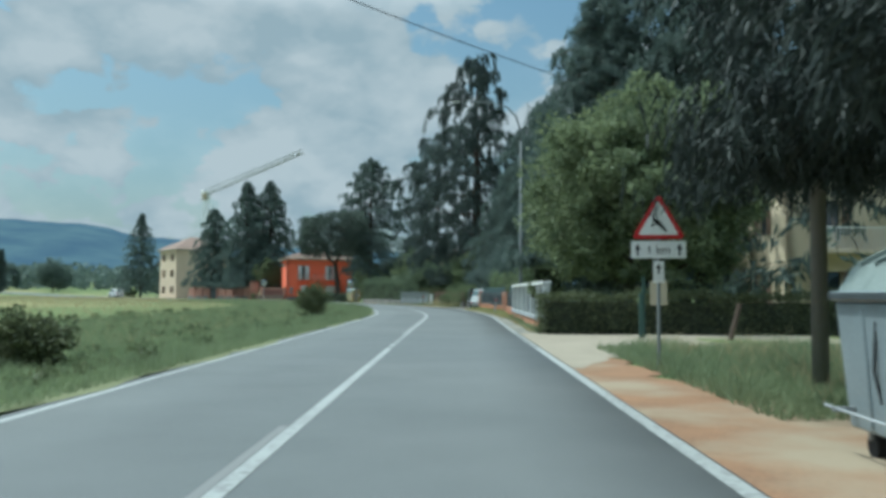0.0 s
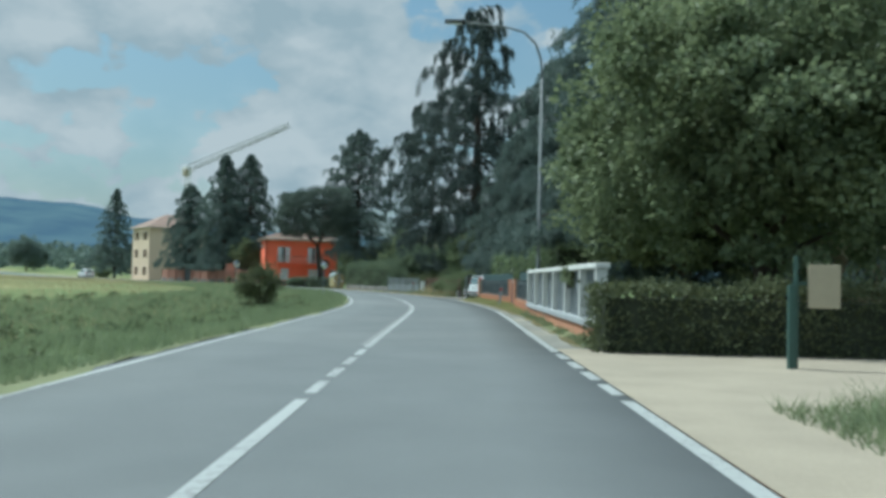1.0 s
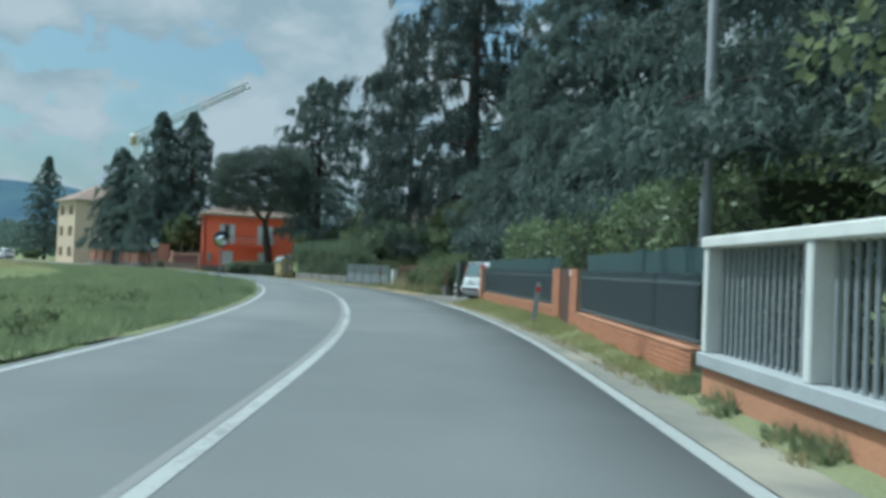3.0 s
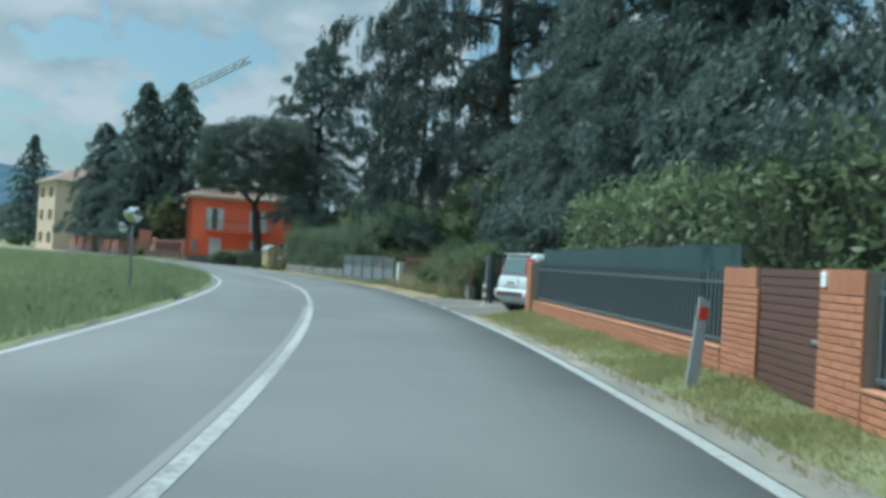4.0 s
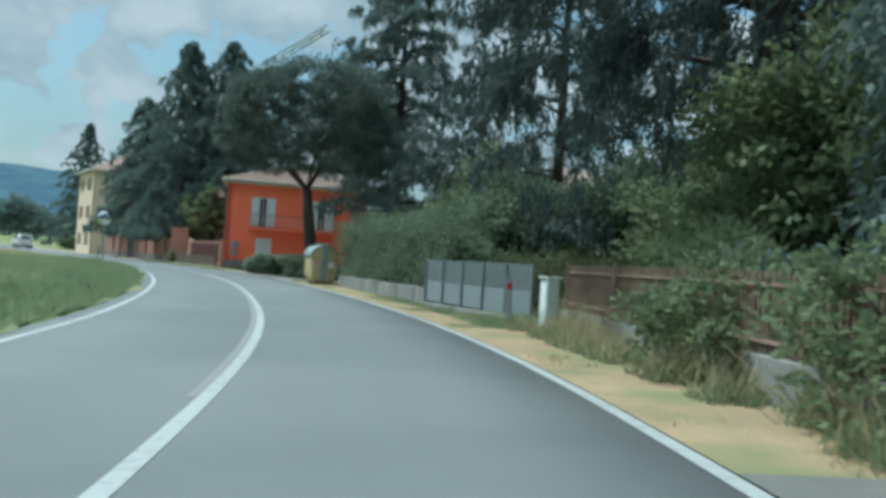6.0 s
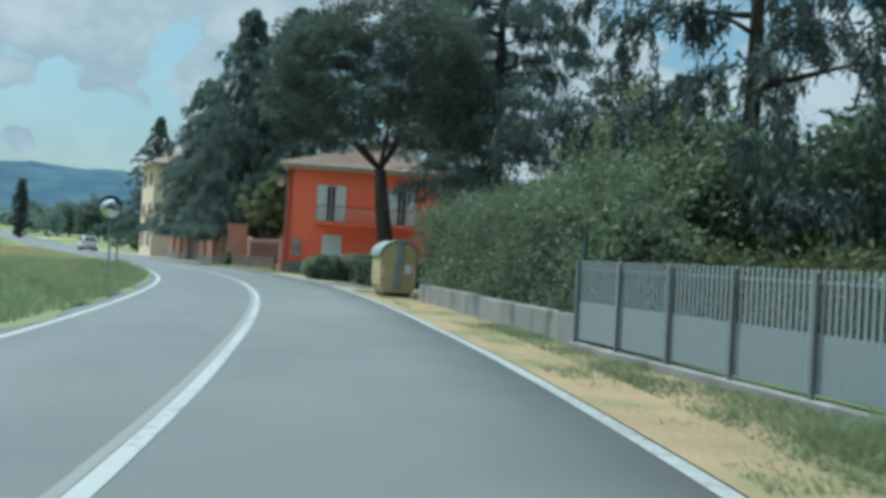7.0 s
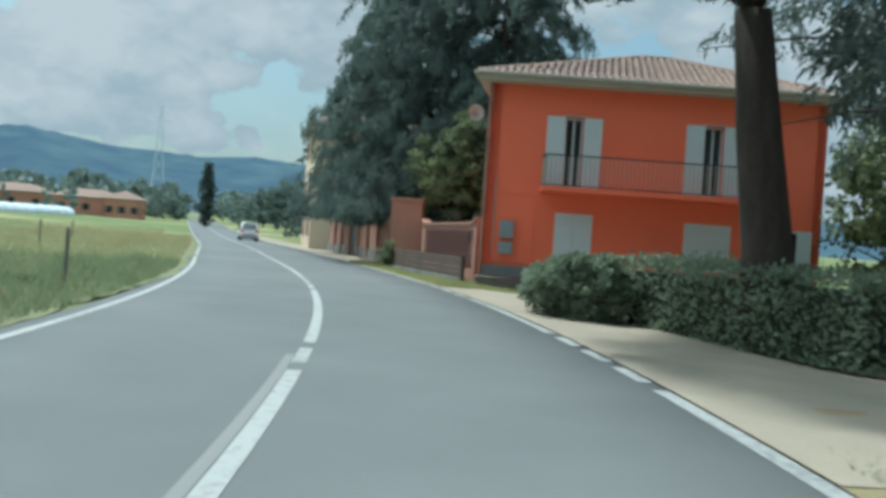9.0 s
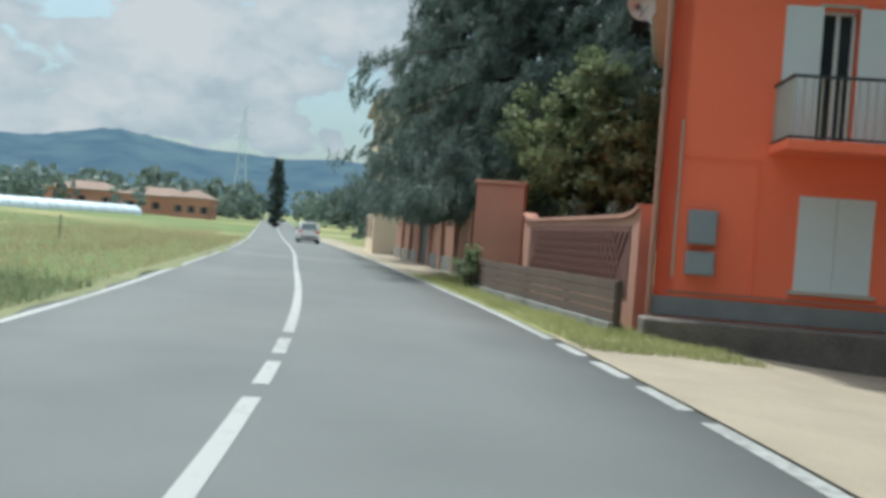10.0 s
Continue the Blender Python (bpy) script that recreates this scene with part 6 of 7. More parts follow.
    bm = bmesh.new(); rod(bm, [(-o, -o - 0.05, HT + 0.20), (HW + o, -o - 0.05, HT + 0.20)], 0.065, 8); part("gutter", bm, M_EAVE, th)
    bm = bmesh.new(); rod(bm, [(-o - 0.05, -o, HT + 0.20), (-o - 0.05, HD + o, HT + 0.20)], 0.065, 8); part("gutter", skew(bm), M_EAVE, th)
    zr, rise = HT + 0.16, (HD / 2 + o) * 0.36
    bm = bmesh.new()
    c = [bm.verts.new(q) for q in ((-o, -o, zr), (HW + o, -o, zr), (HW + o, HD + o, zr), (-o, HD + o, zr), (HD / 2, HD / 2, zr + rise), (HW - HD / 2, HD / 2, zr + rise))]
    for q in ((0, 1, 5, 4), (2, 3, 4, 5), (1, 2, 5), (3, 0, 4), (3, 2, 1, 0)):
        bm.faces.new([c[i] for i in q])
    roof = part("roof", skew(bm), M_TILEFIELD, th, "weathered terracotta tiled hip roof")
    # barrel tiles
    tile = bpy.data.meshes.new("tile")
    bt = bmesh.new()
    ring = []
    for y, r in ((0, 0.105), (0.46, 0.085)):
        ring.append([bt.verts.new((r * math.cos(math.pi * k / 5), y, r * math.sin(math.pi * k / 5) + 0.01)) for k in range(6)])
    for k in range(5):
        bt.faces.new((ring[0][k], ring[0][k + 1], ring[1][k + 1], ring[1][k]))
    bt.to_mesh(tile); tile.materials.append(M_TILE)
    slope = math.degrees(math.atan(0.36))
    V, F = [], []
    tv = np.array([v.co for v in bt.verts]); tf = [[v.index for v in f.verts] for f in bt.faces]
    bt.verts.ensure_lookup_table()
    bt.free()
    ca, sa = math.cos(radians(slope)), math.sin(radians(slope))
    depth = HD / 2 + o
    for side in range(2):
        width = HW + 2 * o if side == 0 else HD + 2 * o
        for i in range(int(width / 0.225)):
            x = -o + 0.11 + i * 0.225
            reach = min(x + o, width - o - x, depth) / ca
            rows = int(reach / 0.40)
            for r in range(rows):
                d = r * 0.40
                m = pose(x, -o - 0.04 + d * ca, zr + 0.02 + d * sa, slope) if side == 0 else pose(-o - 0.04 + d * ca, HD - x, zr + 0.02 + d * sa, 0, 0, -90) @ pose(0, 0, 0, slope)
                if r < 2 and side == 0:
                    shared("tile", tile, roof, m)
                else:
                    q = np.array([m @ Vector(v) for v in tv])
                    for f in tf:
                        F.append([len(V) * 12 + k for k in f])
                    V.append(q)
    V = np.concatenate(V)
    V[:, 0] += 0.18 * np.maximum(V[:, 1], 0)
    raw_mesh("tile_field", V, F, M_TILEFIELD, roof)["kind"] = "stuff"
    for a, b in (((-o, -o, zr + 0.03), (HD / 2, HD / 2, zr + rise + 0.05)), ((HW + o, -o, zr + 0.03), (HW - HD / 2, HD / 2, zr + rise + 0.05)), ((HD / 2, HD / 2, zr + rise + 0.05), (HW - HD / 2, HD / 2, zr + rise + 0.05))):
        bm = bmesh.new(); rod(bm, [a, b], 0.11, 8); part("ridge_tile", skew(bm), M_TILE, roof)
    dish = thing("satellite_dish", HOUSE @ pose(-0.45, 0.5, 5.15, 0, 0, 20), "grey satellite dish on the house wall", "satellite dish")
    bm = bmesh.new()
    rings = [[bm.verts.new((0.25 * q * math.cos(a), -0.12 * q * q + 0.1, 0.25 * q * math.sin(a))) for a in np.linspace(0, 2 * math.pi, 20, endpoint=False)] for q in (0.15, 0.5, 0.8, 1.0)]
    bm.faces.new(rings[0])
    for p, q in zip(rings, rings[1:]):
        for k in range(20):
            bm.faces.new((p[k], p[(k + 1) % 20], q[(k + 1) % 20], q[k]))
    part("reflector", bm, M_WHITEPOST, dish, smooth=True)
    bm = bmesh.new(); rod(bm, [(0, 0.1, 0), (0.4, 0.15, -0.1)], 0.02, 8); part("bracket", bm, M_GALV, dish)
    bm = bmesh.new(); rod(bm, [(0, 0.08, -0.2), (0, -0.25, -0.06)], 0.012, 6); part("arm", bm, M_GALV, dish)


def _slab(x0, x1, y0, y1, z0, z1):
    bm = bmesh.new()
    box(bm, x0, x1, y0, y1, z0, z1, 0.012)
    return bm


red_house()


def garden_wall():
    p0, p1 = (-24.75, 130.0), (-29.7, 136.2)
    m, L = along(p0, p1)
    th = thing("garden_wall", m, "red-brown garden wall with terracotta lattice and curved ends", "wall")
    bm = bmesh.new()
    n = 28
    top = [(L * i / n, 1.78 + 0.16 * (abs(2 * i / n - 1) ** 14)) for i in range(n + 1)]
    out = [(0, -0.05), (L, -0.05)] + top[::-1]
    prism(bm, out, -0.12, 0.12)
    part("wall", fix(bm), M_PIER, th)
    bm = bmesh.new()
    prism(bm, [(x, z) for x, z in top] + [(x, z + 0.07) for x, z in top[::-1]], -0.17, 0.17)
    part("coping", fix(bm), M_PIER, th)
    fr = part("lattice_panel", _slab(0.35, L - 0.7, 0.12, 0.135, 0.45, 1.66), M_LATTICE, th, "dark terracotta lattice panel")
    la = small_box("lattice_strip", 0.035, 0.02, 1.3, M_LATTICE, 0, -0.65)
    x = 0.85
    while x < L - 1.2:
        for s in (-38, 38):
            shared("lattice_strip", la, fr, pose(x, 0.145 + (0.012 if s > 0 else 0), 1.06, 0, s))
        x += 0.24
    # end pier, facing down the road
    pr = thing("wall_pier", pose(-31.3, 136.3, 0, 0, 0, 18), "broad red-brown rendered wall pier with a cap", "pier")
    part("body", _slab(0, 1.25, 0, 0.55, -0.05, 2.70), M_PIER, pr)
    part("cap", _slab(-0.05, 1.30, -0.05, 0.60, 2.70, 2.80), M_PIER, pr)
    # low plank fence in front
    m2, L2 = along((-24.75, 128.75), (-30.8, 135.4))
    pf = thing("plank_fence", m2, "low weathered plank fence before the garden wall", "fence")
    pl = small_box("plank", L2, 0.03, 0.14, M_WOOD, 0.006)
    for i in range(4):
        shared("plank", pl, pf, pose(L2 / 2, 0, 0.18 + i * 0.155))
    po = small_box("post", 0.09, 0.09, 0.85, M_WOOD, 0.006)
    for i in range(5):
        shared("post", po, pf, pose(L2 * i / 4, -0.05, -0.05))
    part("kerb", _slab(0, L2, -0.15, 0.08, -0.08, 0.16), M_CONCRETE, pf, "concrete kerb")
    bush("climber_bush", (-30.6, 134.9, 0.1), (0.35, 0.35, 0.5), "small climbing plant on the plank fence", F_SHRUB, n_clump=26, per=30, leaf=(0.1, 0.07), size=0.16)


garden_wall()


def panel_fence():
    s0 = s_near(-36.2, 135.2)
    pts = [road_at(s0 + 2.9 * i, 5.55) for i in range(9)]
    for i, (a, b) in enumerate(zip(pts, pts[1:])):
        m, L = along(a, b, float(relief(5.5, s0 + 2.9 * i)))
        th = thing("fence_panel", m, "red-brown panel fence bay with brick posts", "fence", "panel fence bays")
        part("post", _slab(-0.16, 0.16, -0.16, 0.16, -0.1, 2.15), M_PIER, th)
        if i == 4:
            part("gate_leaf", _slab(0.2, L - 0.2, -0.03, 0.03, 0.08, 2.0), M_SHEETDK, th, "dark metal gate leaf")
            continue
        part("low_wall", _slab(0.16, L - 0.16, -0.1, 0.1, -0.1, 0.55), M_CONCRETE, th)
        part("top_rail", _slab(0.16, L - 0.16, -0.05, 0.05, 1.82, 1.92), M_RUST, th)
        sl = small_box("slat", 0.13, 0.03, 1.28, M_PIER, 0.004)
        k = 0.26
        while k < L - 0.2:
            shared("slat", sl, th, pose(k, 0, 0.55)); k += 0.145


panel_fence()

# ---------------------------------------------------------------- other houses
def plain_house(name, m, w, d, h, label, mat, cols, rows, rise, sill=0.9, wh=1.3, ww=0.9, balcony=(), blank=False):
    th = thing(name, m, label, "house")
    fl = h / rows
    for k, (a, mm, nn) in enumerate(((w, Matrix(), 0 if blank else cols), (d, pose(0, d, 0, 0, 0, -90), max(2, cols - 1)), (w, pose(w, d, 0, 0, 0, 180), 0), (d, pose(w, 0, 0, 0, 0, 90), max(2, cols - 1)))):
        holes = [(a * (c + 0.5) / nn - ww / 2, a * (c + 0.5) / nn + ww / 2, r * fl + sill, r * fl + sill + wh) for c in range(nn) for r in range(rows)]
        bm = bmesh.new(); wall_with_openings(bm, a, -0.3, h, 0.3, holes)
        wl = part("wall", fix(bm), mat, th); wl.matrix_basis = mm
        for q in holes:
            wi = part("window", _slab(q[0], q[1], 0.14, 0.16, q[2], q[3]), M_GLASS, wl, "dark window")
            for x in (q[0] - 0.42, q[1] + 0.02):
                part("shutter", _slab(x, x + 0.40, -0.05, -0.004, q[2], q[3]), M_RUST, wi)
    o = 0.5
    part("eave", _slab(-o, w + o, -o, d + o, h, h + 0.15), M_EAVE, th)
    bm = bmesh.new()
    e = min(w, d) / 2
    z = h + 0.15
    c = [bm.verts.new(q) for q in ((-o, -o, z), (w + o, -o, z), (w + o, d + o, z), (-o, d + o, z))]
    if w >= d:
        t = [bm.verts.new((e, d / 2, z + rise)), bm.verts.new((w - e + 0.01, d / 2, z + rise))]
        fs = ((0, 1, 5, 4), (2, 3, 4, 5), (1, 2, 5), (3, 0, 4))
    else:
        t = [bm.verts.new((w / 2, e, z + rise)), bm.verts.new((w / 2, d - e, z + rise))]
        fs = ((1, 2, 5, 4), (3, 0, 4, 5), (0, 1, 4), (2, 3, 5))
    c += t
    for q in fs:
        bm.faces.new([c[i] for i in q])
    part("roof", fix(bm), M_TILEFIELD, th, "terracotta roof")
    for (x0, x1, zb) in balcony:
        b = part("balcony", _slab(x0, x1, -1.0, -0.004, zb, zb + 0.15), mat, th)
        bar = small_box("baluster", 0.02, 0.02, 0.85, M_WHITE)
        for x in np.arange(x0 + 0.05, x1, 0.14):
            shared("baluster", bar, b, pose(float(x), -0.95, zb + 0.15))
        part("handrail", _slab(x0, x1, -0.98, -0.92, zb + 1.0, zb + 1.05), M_WHITE, b)
    return th


plain_house("yellow_house", pose(-49.6, 158.0, 0.0, 0, 0, 38), 10.0, 8.3, 8.75, "three-storey yellow rendered house with a hipped roof", M_YELLOWHOUSE, 3, 3, 2.4, blank=True)
plain_house("cream_house", pose(13.4, 36.0, 0, 0, 0, 4), 11.0, 9.0, 8.6, "cream rendered house with balconies behind the trees", M_CREAM, 3, 3, 2.0, balcony=((1.0, 5.0, 2.9), (5.8, 9.8, 5.7)))
plain_house("neighbour_house", pose(-9.0, 135.5, 0, 0, 0, 30), 8.0, 8.0, 4.6, "low house with a red tiled roof behind the trees", M_CREAM, 2, 1, 1.5)
plain_house("beige_house", pose(-3.6, 122.5, 0, 0, 0, 14), 7.0, 7.0, 6.0, "beige house half hidden by trees", M_CREAM, 3, 2, 1.8)

# ---------------------------------------------------------------- cars
def rounded_ring(bm, hw, y0, y1, z, r, n=5):
    out = []
    for cx, cy, a0 in ((hw - r, y1 - r, 0), (-hw + r, y1 - r, 90), (-hw + r, y0 + r, 180), (hw - r, y0 + r, 270)):
        for k in range(n):
            a = radians(a0 + 90 * k / (n - 1))
            out.append(bm.verts.new((cx + r * math.cos(a), cy + r * math.sin(a), z)))
    return out


def loft(bm, rings):
    R = [rounded_ring(bm, *q) for q in rings]
    for p, q in zip(R, R[1:]):
        n = len(p)
        for k in range(n):
            bm.faces.new((p[k], p[(k + 1) % n], q[(k + 1) % n], q[k]))
    bm.faces.new(R[0][::-1])
    bm.faces.new(R[-1])


def quad_panel(name, pts, mat, parent, thick=0.012, label=""):
    """A thin panel on four corners, drawn out along its normal."""
    p = [Vector(q) for q in pts]
    nrm = (p[1] - p[0]).cross(p[3] - p[0]).normalized() * thick
    bm = bmesh.new()
    a = [bm.verts.new(q) for q in p]
    b = [bm.verts.new(q + nrm) for q in p]
    bm.faces.new(a[::-1]); bm.faces.new(b)
    for i in range(4):
        bm.faces.new((a[i], a[(i + 1) % 4], b[(i + 1) % 4], b[i]))
    return part(name, fix(bm), mat, parent, label)


def car(name, m, paint, label, k=1.0, H=1.55, tall_lamps=True):
    """A small hatchback: y forwards, rear end at y = -1.8 k."""
    th = thing(name, m, label, "car")
    bm = bmesh.new()
    loft(bm, [(0.72 * k, -1.70 * k, 1.70 * k, 0.24, 0.2), (0.80 * k, -1.80 * k, 1.78 * k, 0.34, 0.22), (0.825 * k, -1.83 * k, 1.82 * k, 0.55, 0.24), (0.825 * k, -1.81 * k, 1.80 * k, 0.78, 0.24), (0.80 * k, -1.78 * k, 1.72 * k, 0.93, 0.24), (0.74 * k, -1.70 * k, 1.55 * k, 1.0, 0.24)])
    part("body", bm, paint, th, "car body", smooth=True)
    bm = bmesh.new()
    loft(bm, [(0.775 * k, -1.77 * k, 1.05 * k, 0.93, 0.2), (0.735 * k, -1.73 * k, 0.70 * k, 1.18, 0.2), (0.68 * k, -1.66 * k, 0.36 * k, H - 0.12, 0.18), (0.62 * k, -1.58 * k, 0.22 * k, H - 0.03, 0.2), (0.50 * k, -1.42 * k, 0.08 * k, H, 0.2)])
    cb = part("cabin", bm, paint, th, smooth=True)
    quad_panel("rear_window", [(-0.56 * k, -1.765 * k, 1.02), (0.56 * k, -1.765 * k, 1.02), (0.50 * k, -1.675 * k, H - 0.14), (-0.50 * k, -1.675 * k, H - 0.14)], M_GLASSCAR, cb, 0.02, "dark rear window")
    for sx in (1, -1):
        pts = [(sx * 0.772 * k, -1.45 * k, 0.98), (sx * 0.772 * k, 0.75 * k, 0.98), (sx * 0.700 * k, 0.42 * k, H - 0.15), (sx * 0.700 * k, -1.38 * k, H - 0.15)]
        quad_panel("side_window", pts if sx > 0 else pts[::-1], M_GLASSCAR, cb, 0.014, "dark side windows")
        if tall_lamps:
            pts = [(sx * 0.60 * k, -1.775 * k, 0.99), (sx * 0.755 * k, -1.68 * k, 0.99), (sx * 0.69 * k, -1.60 * k, H - 0.13), (sx * 0.54 * k, -1.69 * k, H - 0.13)]
        else:
            pts = [(sx * 0.45 * k, -1.835 * k, 0.76), (sx * 0.80 * k, -1.72 * k, 0.76), (sx * 0.78 * k, -1.70 * k, 0.93), (sx * 0.45 * k, -1.80 * k, 0.93)]
        quad_panel("tail_lamp", pts if sx > 0 else pts[::-1], M_REDLAMP, th, 0.03, "red tail lamp")
        bm = bmesh.new(); box(bm, sx * 0.80 * k - 0.02, sx * 0.80 * k + 0.16 * sx, 0.62 * k, 0.74 * k, 0.98, 1.12, 0.03) if sx > 0 else box(bm, sx * 0.80 * k - 0.16, sx * 0.80 * k + 0.02, 0.62 * k, 0.74 * k, 0.98, 1.12, 0.03)
        part("wing_mirror", bm, M_PLASTIC, th)
    bm = bmesh.new(); loft(bm, [(0.70 * k, -1.80 * k, -1.5 * k, 0.30, 0.06), (0.79 * k, -1.87 * k, -1.5 * k, 0.40, 0.1), (0.79 * k, -1.87 * k, -1.5 * k, 0.56, 0.1), (0.76 * k, -1.83 * k, -1.5 * k, 0.60, 0.08)])
    bp = part("rear_bumper", bm, paint, th, smooth=True)
    quad_panel("bumper_trim", [(-0.62 * k, -1.872 * k, 0.42), (0.62 * k, -1.872 * k, 0.42), (0.62 * k, -1.872 * k, 0.54), (-0.62 * k, -1.872 * k, 0.54)], M_PLASTIC, bp, 0.012, "dark bumper strip")
    for sx in (-0.5, 0.5):
        quad_panel("reflector", [(sx * k - 0.06, -1.885 * k, 0.45), (sx * k + 0.06, -1.885 * k, 0.45), (sx * k + 0.06, -1.885 * k, 0.51), (sx * k - 0.06, -1.885 * k, 0.51)], M_REDLAMP, bp, 0.006)
    pl = quad_panel("number_plate", [(-0.26, -1.835 * k, 0.72), (0.26, -1.835 * k, 0.72), (0.26, -1.815 * k, 0.84), (-0.26, -1.815 * k, 0.84)], M_WHITE, th, 0.012, "plate with plain dark bars")
    quad_panel("plate_bar", [(-0.18, -1.849 * k, 0.76), (0.18, -1.849 * k, 0.76), (0.18, -1.841 * k, 0.80), (-0.18, -1.841 * k, 0.80)], M_PLASTIC, pl, 0.004)
    quad_panel("plate_recess", [(-0.34, -1.828 * k, 0.68), (0.34, -1.828 * k, 0.68), (0.34, -1.802 * k, 0.90), (-0.34, -1.802 * k, 0.90)], paint, th, 0.010)
    bm = bmesh.new(); rod(bm, [(0, -1.78 * k, 1.04), (0.3, -1.75 * k, 1.06)], 0.012, 6); part("wiper", bm, M_BLACK, th)
    bm = bmesh.new(); box(bm, -0.55 * k, 0.55 * k, -1.70 * k, -1.50 * k, H - 0.05, H - 0.02, 0.01); part("roof_spoiler", bm, paint, th)
    bm = bmesh.new(); box(bm, -0.70 * k, 0.70 * k, -1.60 * k, 1.60 * k, 0.16, 0.30); part("underside", bm, M_BLACK, th)
    for sx in (-1, 1):
        for y in (-1.18 * k, 1.18 * k):
            w = None
            bm = bmesh.new(); rod(bm, [(sx * 0.64 * k, y, 0.30), (sx * 0.66 * k, y, 0.30), (sx * 0.82 * k, y, 0.30), (sx * 0.84 * k, y, 0.30)], [0.27, 0.30, 0.30, 0.27], 24)
            w = part("wheel", bm, M_TYRE, th, "black tyre", smooth=False)
            bm = bmesh.new(); rod(bm, [(sx * 0.80 * k, y, 0.30), (sx * 0.846 * k, y, 0.30)], 0.19, 16); part("rim", bm, M_GALV, w)
            bm = bmesh.new(); rod(bm, [(sx * 0.60 * k, y, 0.34), (sx * 0.832 * k, y, 0.34)], 0.355, 20); part("wheel_arch", bm, M_PLASTIC, th)
    return th


def car_at(rear, heading):
    """The pose of a car whose rear end's middle stands at rear, heading degrees to the right of +y."""
    a = radians(heading)
    return pose(rear[0] + 1.83 * math.sin(a), rear[1] + 1.83 * math.cos(a), 0.02, 0, 0, -heading)


car("small_car", car_at((1.62, 69.0), 62), M_CARSILVER, "pale silver small hatchback turning into the drive", tall_lamps=True)
_q = road_at(s_near(-66, 171.4), 1.75)
car("white_car", pose(_q[0], _q[1], float(relief(1.75, s_near(-66, 171.4))) + 0.02, 0, 0, 41), M_CARWHITE, "white compact crossover driving away on the road", k=1.06, H=1.62, tall_lamps=False)

# ---------------------------------------------------------------- field side
def traffic_mirror(base, r=0.42, h=2.85):
    th = thing("traffic_mirror", base, "round convex traffic mirror on a grey pole in the field", "traffic mirror")
    bm = bmesh.new(); rod(bm, [(0, 0.06, -0.2), (0, 0.06, h + 0.05)], 0.035, 10); part("pole", bm, M_GALV, th)
    bm = bmesh.new()
    rings = [[bm.verts.new((r * q * math.cos(a), -0.06 - 0.07 * (1 - q * q), h + r * q * math.sin(a))) for a in np.linspace(0, 2 * math.pi, 32, endpoint=False)] for q in (0.1, 0.35, 0.6, 0.8, 1.0)]
    bm.faces.new(rings[0])
    for p, q in zip(rings, rings[1:]):
        for k in range(32):
            bm.faces.new((p[k], p[(k + 1) % 32], q[(k + 1) % 32], q[k]))
    part("mirror", fix(bm), M_MIRROR, th, "convex mirror face", smooth=True)
    bm = bmesh.new()
    pts = [((r + 0.02) * math.cos(a), -0.05, h + (r + 0.02) * math.sin(a)) for a in np.linspace(0, 2 * math.pi, 33)]
    rod(bm, pts, 0.028, 8, cap=False); part("rim", bm, M_SHEETDK, th, "dark rim", smooth=True)
    bm = bmesh.new(); rod(bm, [(0, -0.045, h), (0, 0.03, h)], [r, r * 0.6], 24); part("back", bm, M_PLASTIC, th)
    bm = bmesh.new(); prism(bm, [((r + 0.08) * math.cos(a), h + (r + 0.08) * math.sin(a)) for a in np.linspace(0.35, math.pi - 0.35, 13)] + [((r + 0.04) * math.cos(a), h + (r + 0.04) * math.sin(a)) for a in np.linspace(math.pi - 0.35, 0.35, 13)], -0.2, 0.0); part("hood", fix(bm), M_PLASTIC, th)


traffic_mirror(pose(-23.8, 111.2, 0.0, 0, -2, 40), 0.37, 2.45)
traffic_mirror(pose(-7.95, 68.0, 0.0, 0, 0, 22), 0.24, 2.0)


def marker_posts():
    for s, o in ((s_near(-36, 137), -9.0), (s_near(-44, 146.5), -9.5), (s_near(-22.5, 119.5), -4.3)):
        q = road_at(s, o)
        bm = bmesh.new(); rod(bm, [(0, 0, -0.1), (0.03, 0, 1.0)], 0.035, 8)
        p = part("field_post", bm, M_WOODPOLE); p.matrix_basis = pose(q[0], q[1], float(relief(o, s)))
        tagged(p, "thin grey wooden post in the meadow", "post", "field posts")


marker_posts()


def polar(bearing, dist, ref=(-20.35, 116.1)):
    """A place seen from the end of the walk at degrees left of +y."""
    a = radians(bearing - 0.86)
    x, y = ref[0] - dist * math.sin(a), ref[1] + dist * math.cos(a)
    return x, y, ground_z(x, y)


def greenhouses():
    for i, (b, d, L) in enumerate(((57.8, 140, 12), (54.6, 152, 11), (52.0, 162, 10))):
        x, y, z = polar(b, d)
        th = thing("greenhouse", pose(x, y, z - 0.1, 0, 0, -8), "long white film greenhouse tunnel in the field", "greenhouse", "greenhouses")
        n = 12
        bm = bmesh.new()
        prism(bm, [(2.8 * math.cos(math.pi * k / n), 1.6 * math.sin(math.pi * k / n)) for k in range(n + 1)], -L / 2, L / 2)
        part("film", fix(bm), M_POLY, th, smooth=False)
        for k in range(7):
            bm = bmesh.new(); rod(bm, [(2.83 * math.cos(math.pi * j / n), -L / 2 + L * k / 6, 1.63 * math.sin(math.pi * j / n)) for j in range(n + 1)], 0.04, 5); part("hoop", bm, M_GALV, th)


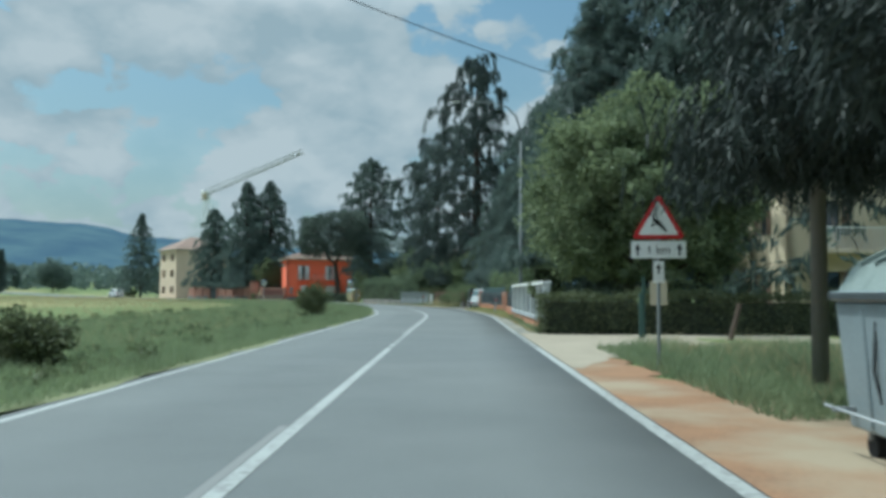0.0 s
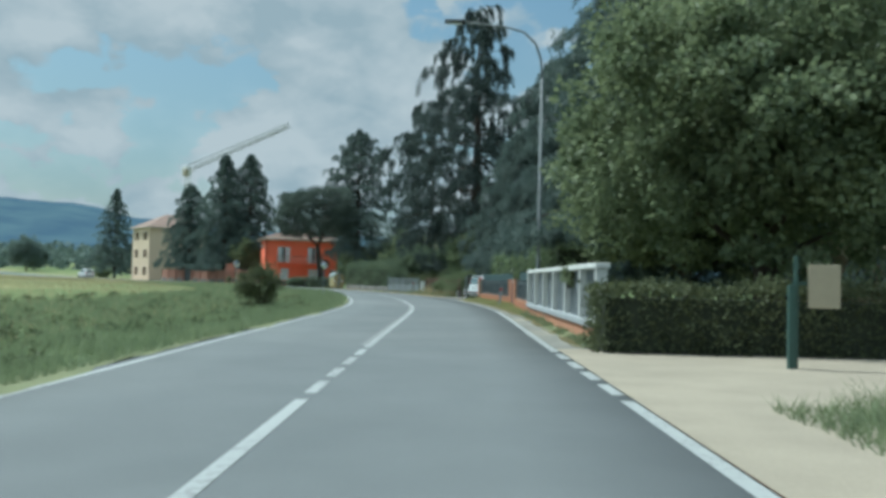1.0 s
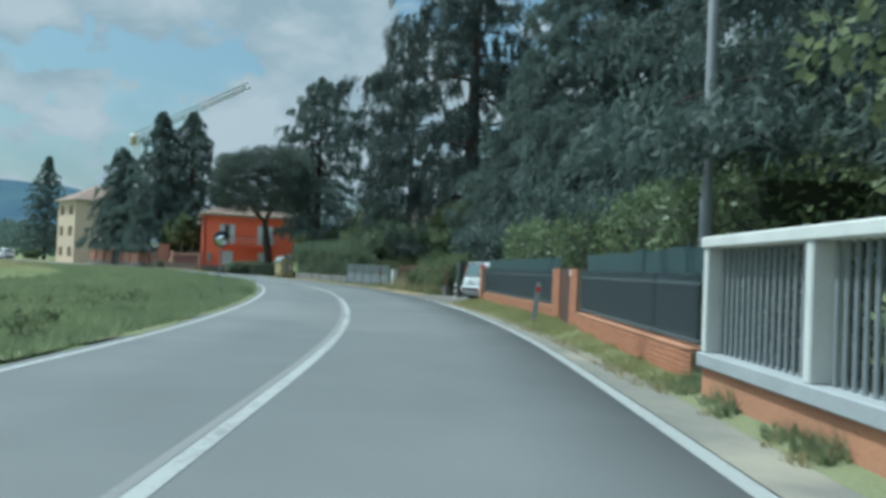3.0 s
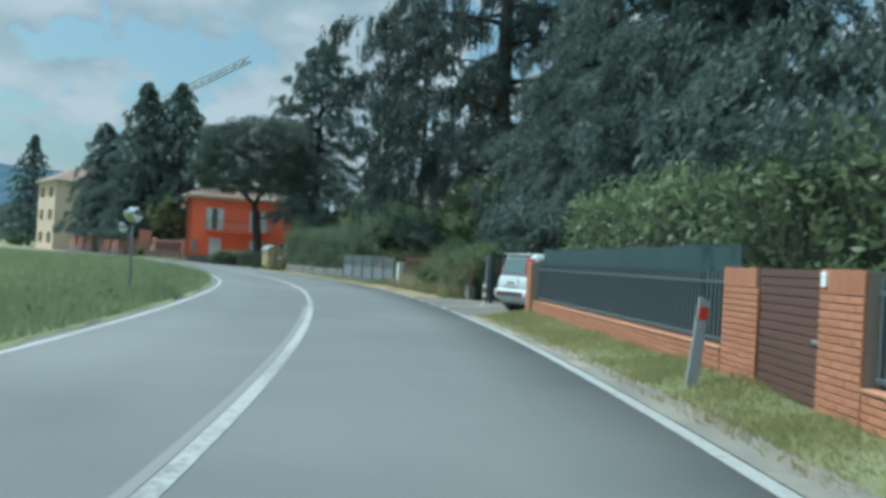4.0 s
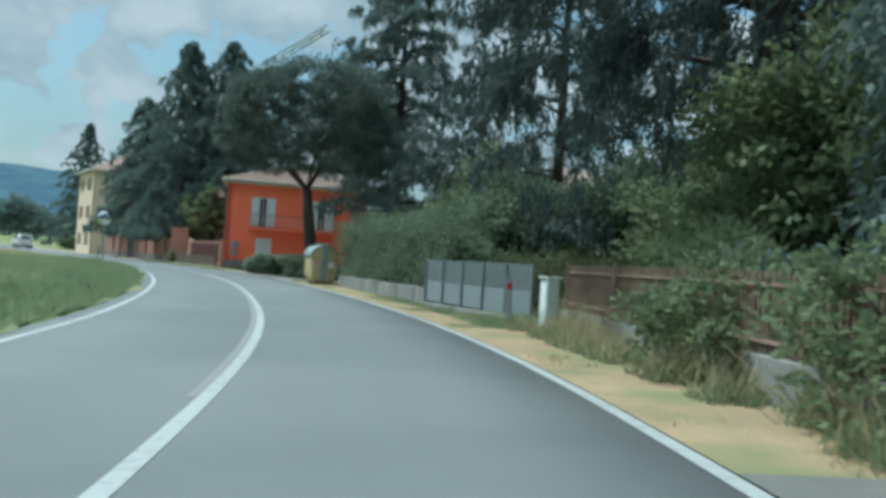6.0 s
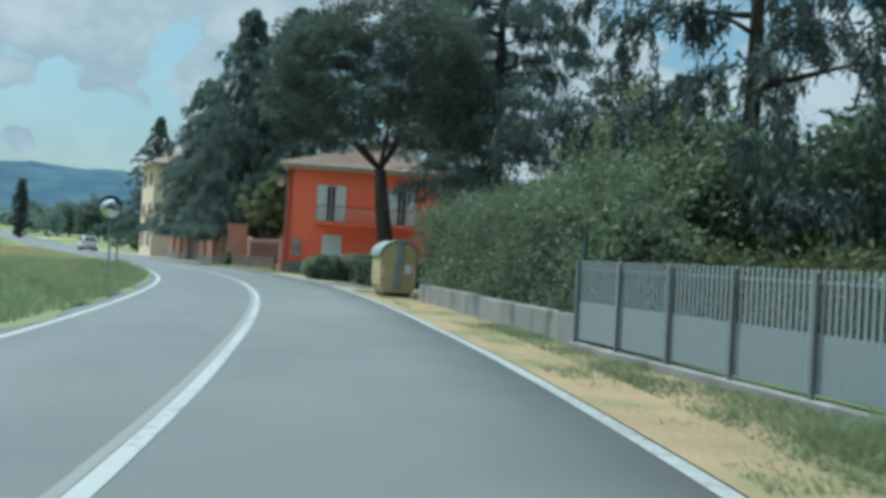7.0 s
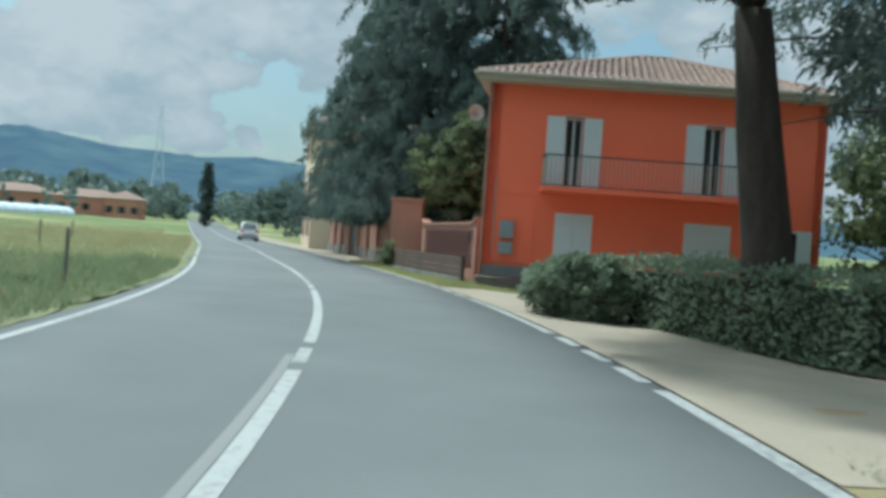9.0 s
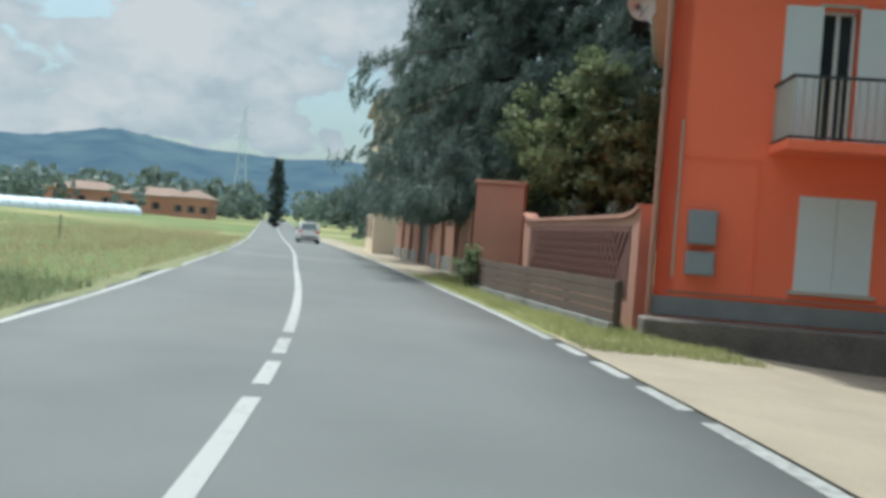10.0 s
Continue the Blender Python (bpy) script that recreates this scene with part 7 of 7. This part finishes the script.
greenhouses()
for b, d, w, dd, h in ((51.4, 182, 14, 9, 3.4), (48.3, 172, 7, 7, 3.6), (55.5, 190, 14, 9, 3.4)):
    x, y, z = polar(b, d)
    plain_house("farm_house", pose(x, y, z, 0, 0, 35), w, dd, h, "low orange farm building with a red tiled roof", M_FARM, 3, 1, 1.7)

# cypress, far trees
x, y, z = polar(42.0, 145)
cedar("cypress_tree", (x, y, z - 0.2), 10.6, 1.9, "slender dark cypress beside the far road", F_CEDAR, branches=120, z0=0.3, droop=-0.9, per=45, leaf=(0.6, 0.2), power=0.45, hang=0.0, lift=0.4, seed=21)
for i, (b, d, h, r) in enumerate(((36.6, 150, 9, 4.2), (35.0, 165, 7, 4.0), (38.0, 190, 8, 4.0))):
    x, y, z = polar(b, d)
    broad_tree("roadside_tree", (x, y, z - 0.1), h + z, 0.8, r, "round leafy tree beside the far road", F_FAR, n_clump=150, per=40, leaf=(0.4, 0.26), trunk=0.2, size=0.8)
bush("roadside_bush", (*polar(34.6, 88)[:2], polar(34.6, 88)[2]), (1.6, 1.6, 0.9), "round bush beside the far verge", F_SHRUB, n_clump=80, per=40, leaf=(0.2, 0.13), size=0.4)


def far_woods():
    """Belts of trees across the plain, too far to count."""
    P = []
    for bearing in np.arange(5, 78, 0.22):
        for d0 in (260, 380, 520):
            d = d0 + 40 * rng.normal()
            a = radians(bearing + rng.normal() * 0.1)
            if abs(bearing - 41) < 1.2:
                continue
            h = (5 + 5 * rng.random()) * (0.6 + 0.5 * noise.noise(Vector((bearing * 0.3, d0, 0))) + 0.3)
            P.append((-20 - d * math.sin(a), 118 + d * math.cos(a), h))
    P = np.array(P)
    off, s = road_off(P[:, :2])
    g = relief(off, s)
    C, S = [], []
    for (x, y, h), z in zip(P, g):
        n = 55
        o = unit(rng.normal(size=(n, 3))) * [h * 0.42, h * 0.42, h * 0.5]
        C.append(np.array([x, y, z + h * 0.5]) + o); S.append(np.full(n, h * 0.16))
    C, S = np.concatenate(C), np.concatenate(S)
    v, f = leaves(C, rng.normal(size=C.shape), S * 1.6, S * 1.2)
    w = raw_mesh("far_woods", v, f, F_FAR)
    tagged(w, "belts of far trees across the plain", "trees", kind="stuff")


far_woods()


def pylon():
    x, y, z = polar(44.3, 620)
    th = thing("lattice_pylon", pose(x, y, z, 0, 0, 40), "distant grey lattice power pylon", "pylon")
    bm = bmesh.new()
    H = 70
    lev = np.linspace(0, 1, 9)
    wd = lambda q: 4.5 * (1 - q) ** 1.3 + 0.7
    for sx, sy in ((1, 1), (1, -1), (-1, 1), (-1, -1)):
        rod(bm, [(sx * wd(q), sy * wd(q), H * q) for q in lev], 0.17, 4)
    for a, b in zip(lev, lev[1:]):
        for k in range(4):
            c = [(1, 1), (1, -1), (-1, -1), (-1, 1)]
            p, q = c[k], c[(k + 1) % 4]
            rod(bm, [(p[0] * wd(a), p[1] * wd(a), H * a), (q[0] * wd(b), q[1] * wd(b), H * b)], 0.10, 4)
    part("tower", bm, M_POLY, th)
    for q in (0.72, 0.86, 0.98):
        bm = bmesh.new(); rod(bm, [(-7, 0, H * q), (0, 0, H * q + 1.0), (7, 0, H * q)], 0.15, 4); part("cross_arm", bm, M_POLY, th)


pylon()


def crane():
    th = thing("tower_crane", pose(-57.6, 205.0, 0, 0, 0, -47), "white tower crane with a raised lattice jib behind the trees", "crane")
    bm = bmesh.new()
    for sx, sy in ((1, 1), (1, -1), (-1, 1), (-1, -1)):
        rod(bm, [(sx * 0.5, sy * 0.5, 0), (sx * 0.5, sy * 0.5, 23.0)], 0.07, 4)
    for k in range(23):
        rod(bm, [(0.5, 0.5, k), (-0.5, 0.5, k + 1)], 0.04, 4)
        rod(bm, [(0.5, -0.5, k), (0.5, 0.5, k + 1)], 0.04, 4)
        rod(bm, [(-0.5, -0.5, k), (0.5, -0.5, k + 1)], 0.04, 4)
    part("mast", bm, M_WHITE, th)
    bm = bmesh.new()
    a, b = Vector((0, 0, 23.8)), Vector((40.0, 0, 29.0))
    n = 16
    up = Vector((-0.39, 0, 0.92))
    for o in (Vector((0, 0.6, 0)), Vector((0, -0.6, 0)), up * 1.3):
        rod(bm, [tuple(a + o), tuple(b + o * 0.6)], 0.13, 4)
    for k in range(n):
        p, q = a.lerp(b, k / n), a.lerp(b, (k + 1) / n)
        rod(bm, [tuple(p + Vector((0, 0.42, 0))), tuple((p + q) / 2 + up * 0.7)], 0.085, 4)
        rod(bm, [tuple((p + q) / 2 + up * 0.7), tuple(q + Vector((0, -0.42, 0)))], 0.085, 4)
    part("jib", bm, M_BEAM, th, "pale lattice jib")
    bm = bmesh.new(); box(bm, -1.6, 0.3, -0.7, 0.7, 22.8, 24.8, 0.1); part("counterweight", bm, M_WHITE, th)
    bm = bmesh.new(); box(bm, 0.2, 1.4, -1.4, -0.5, 22.4, 24.0, 0.1); part("cab", bm, M_BEIGE, th)


crane()
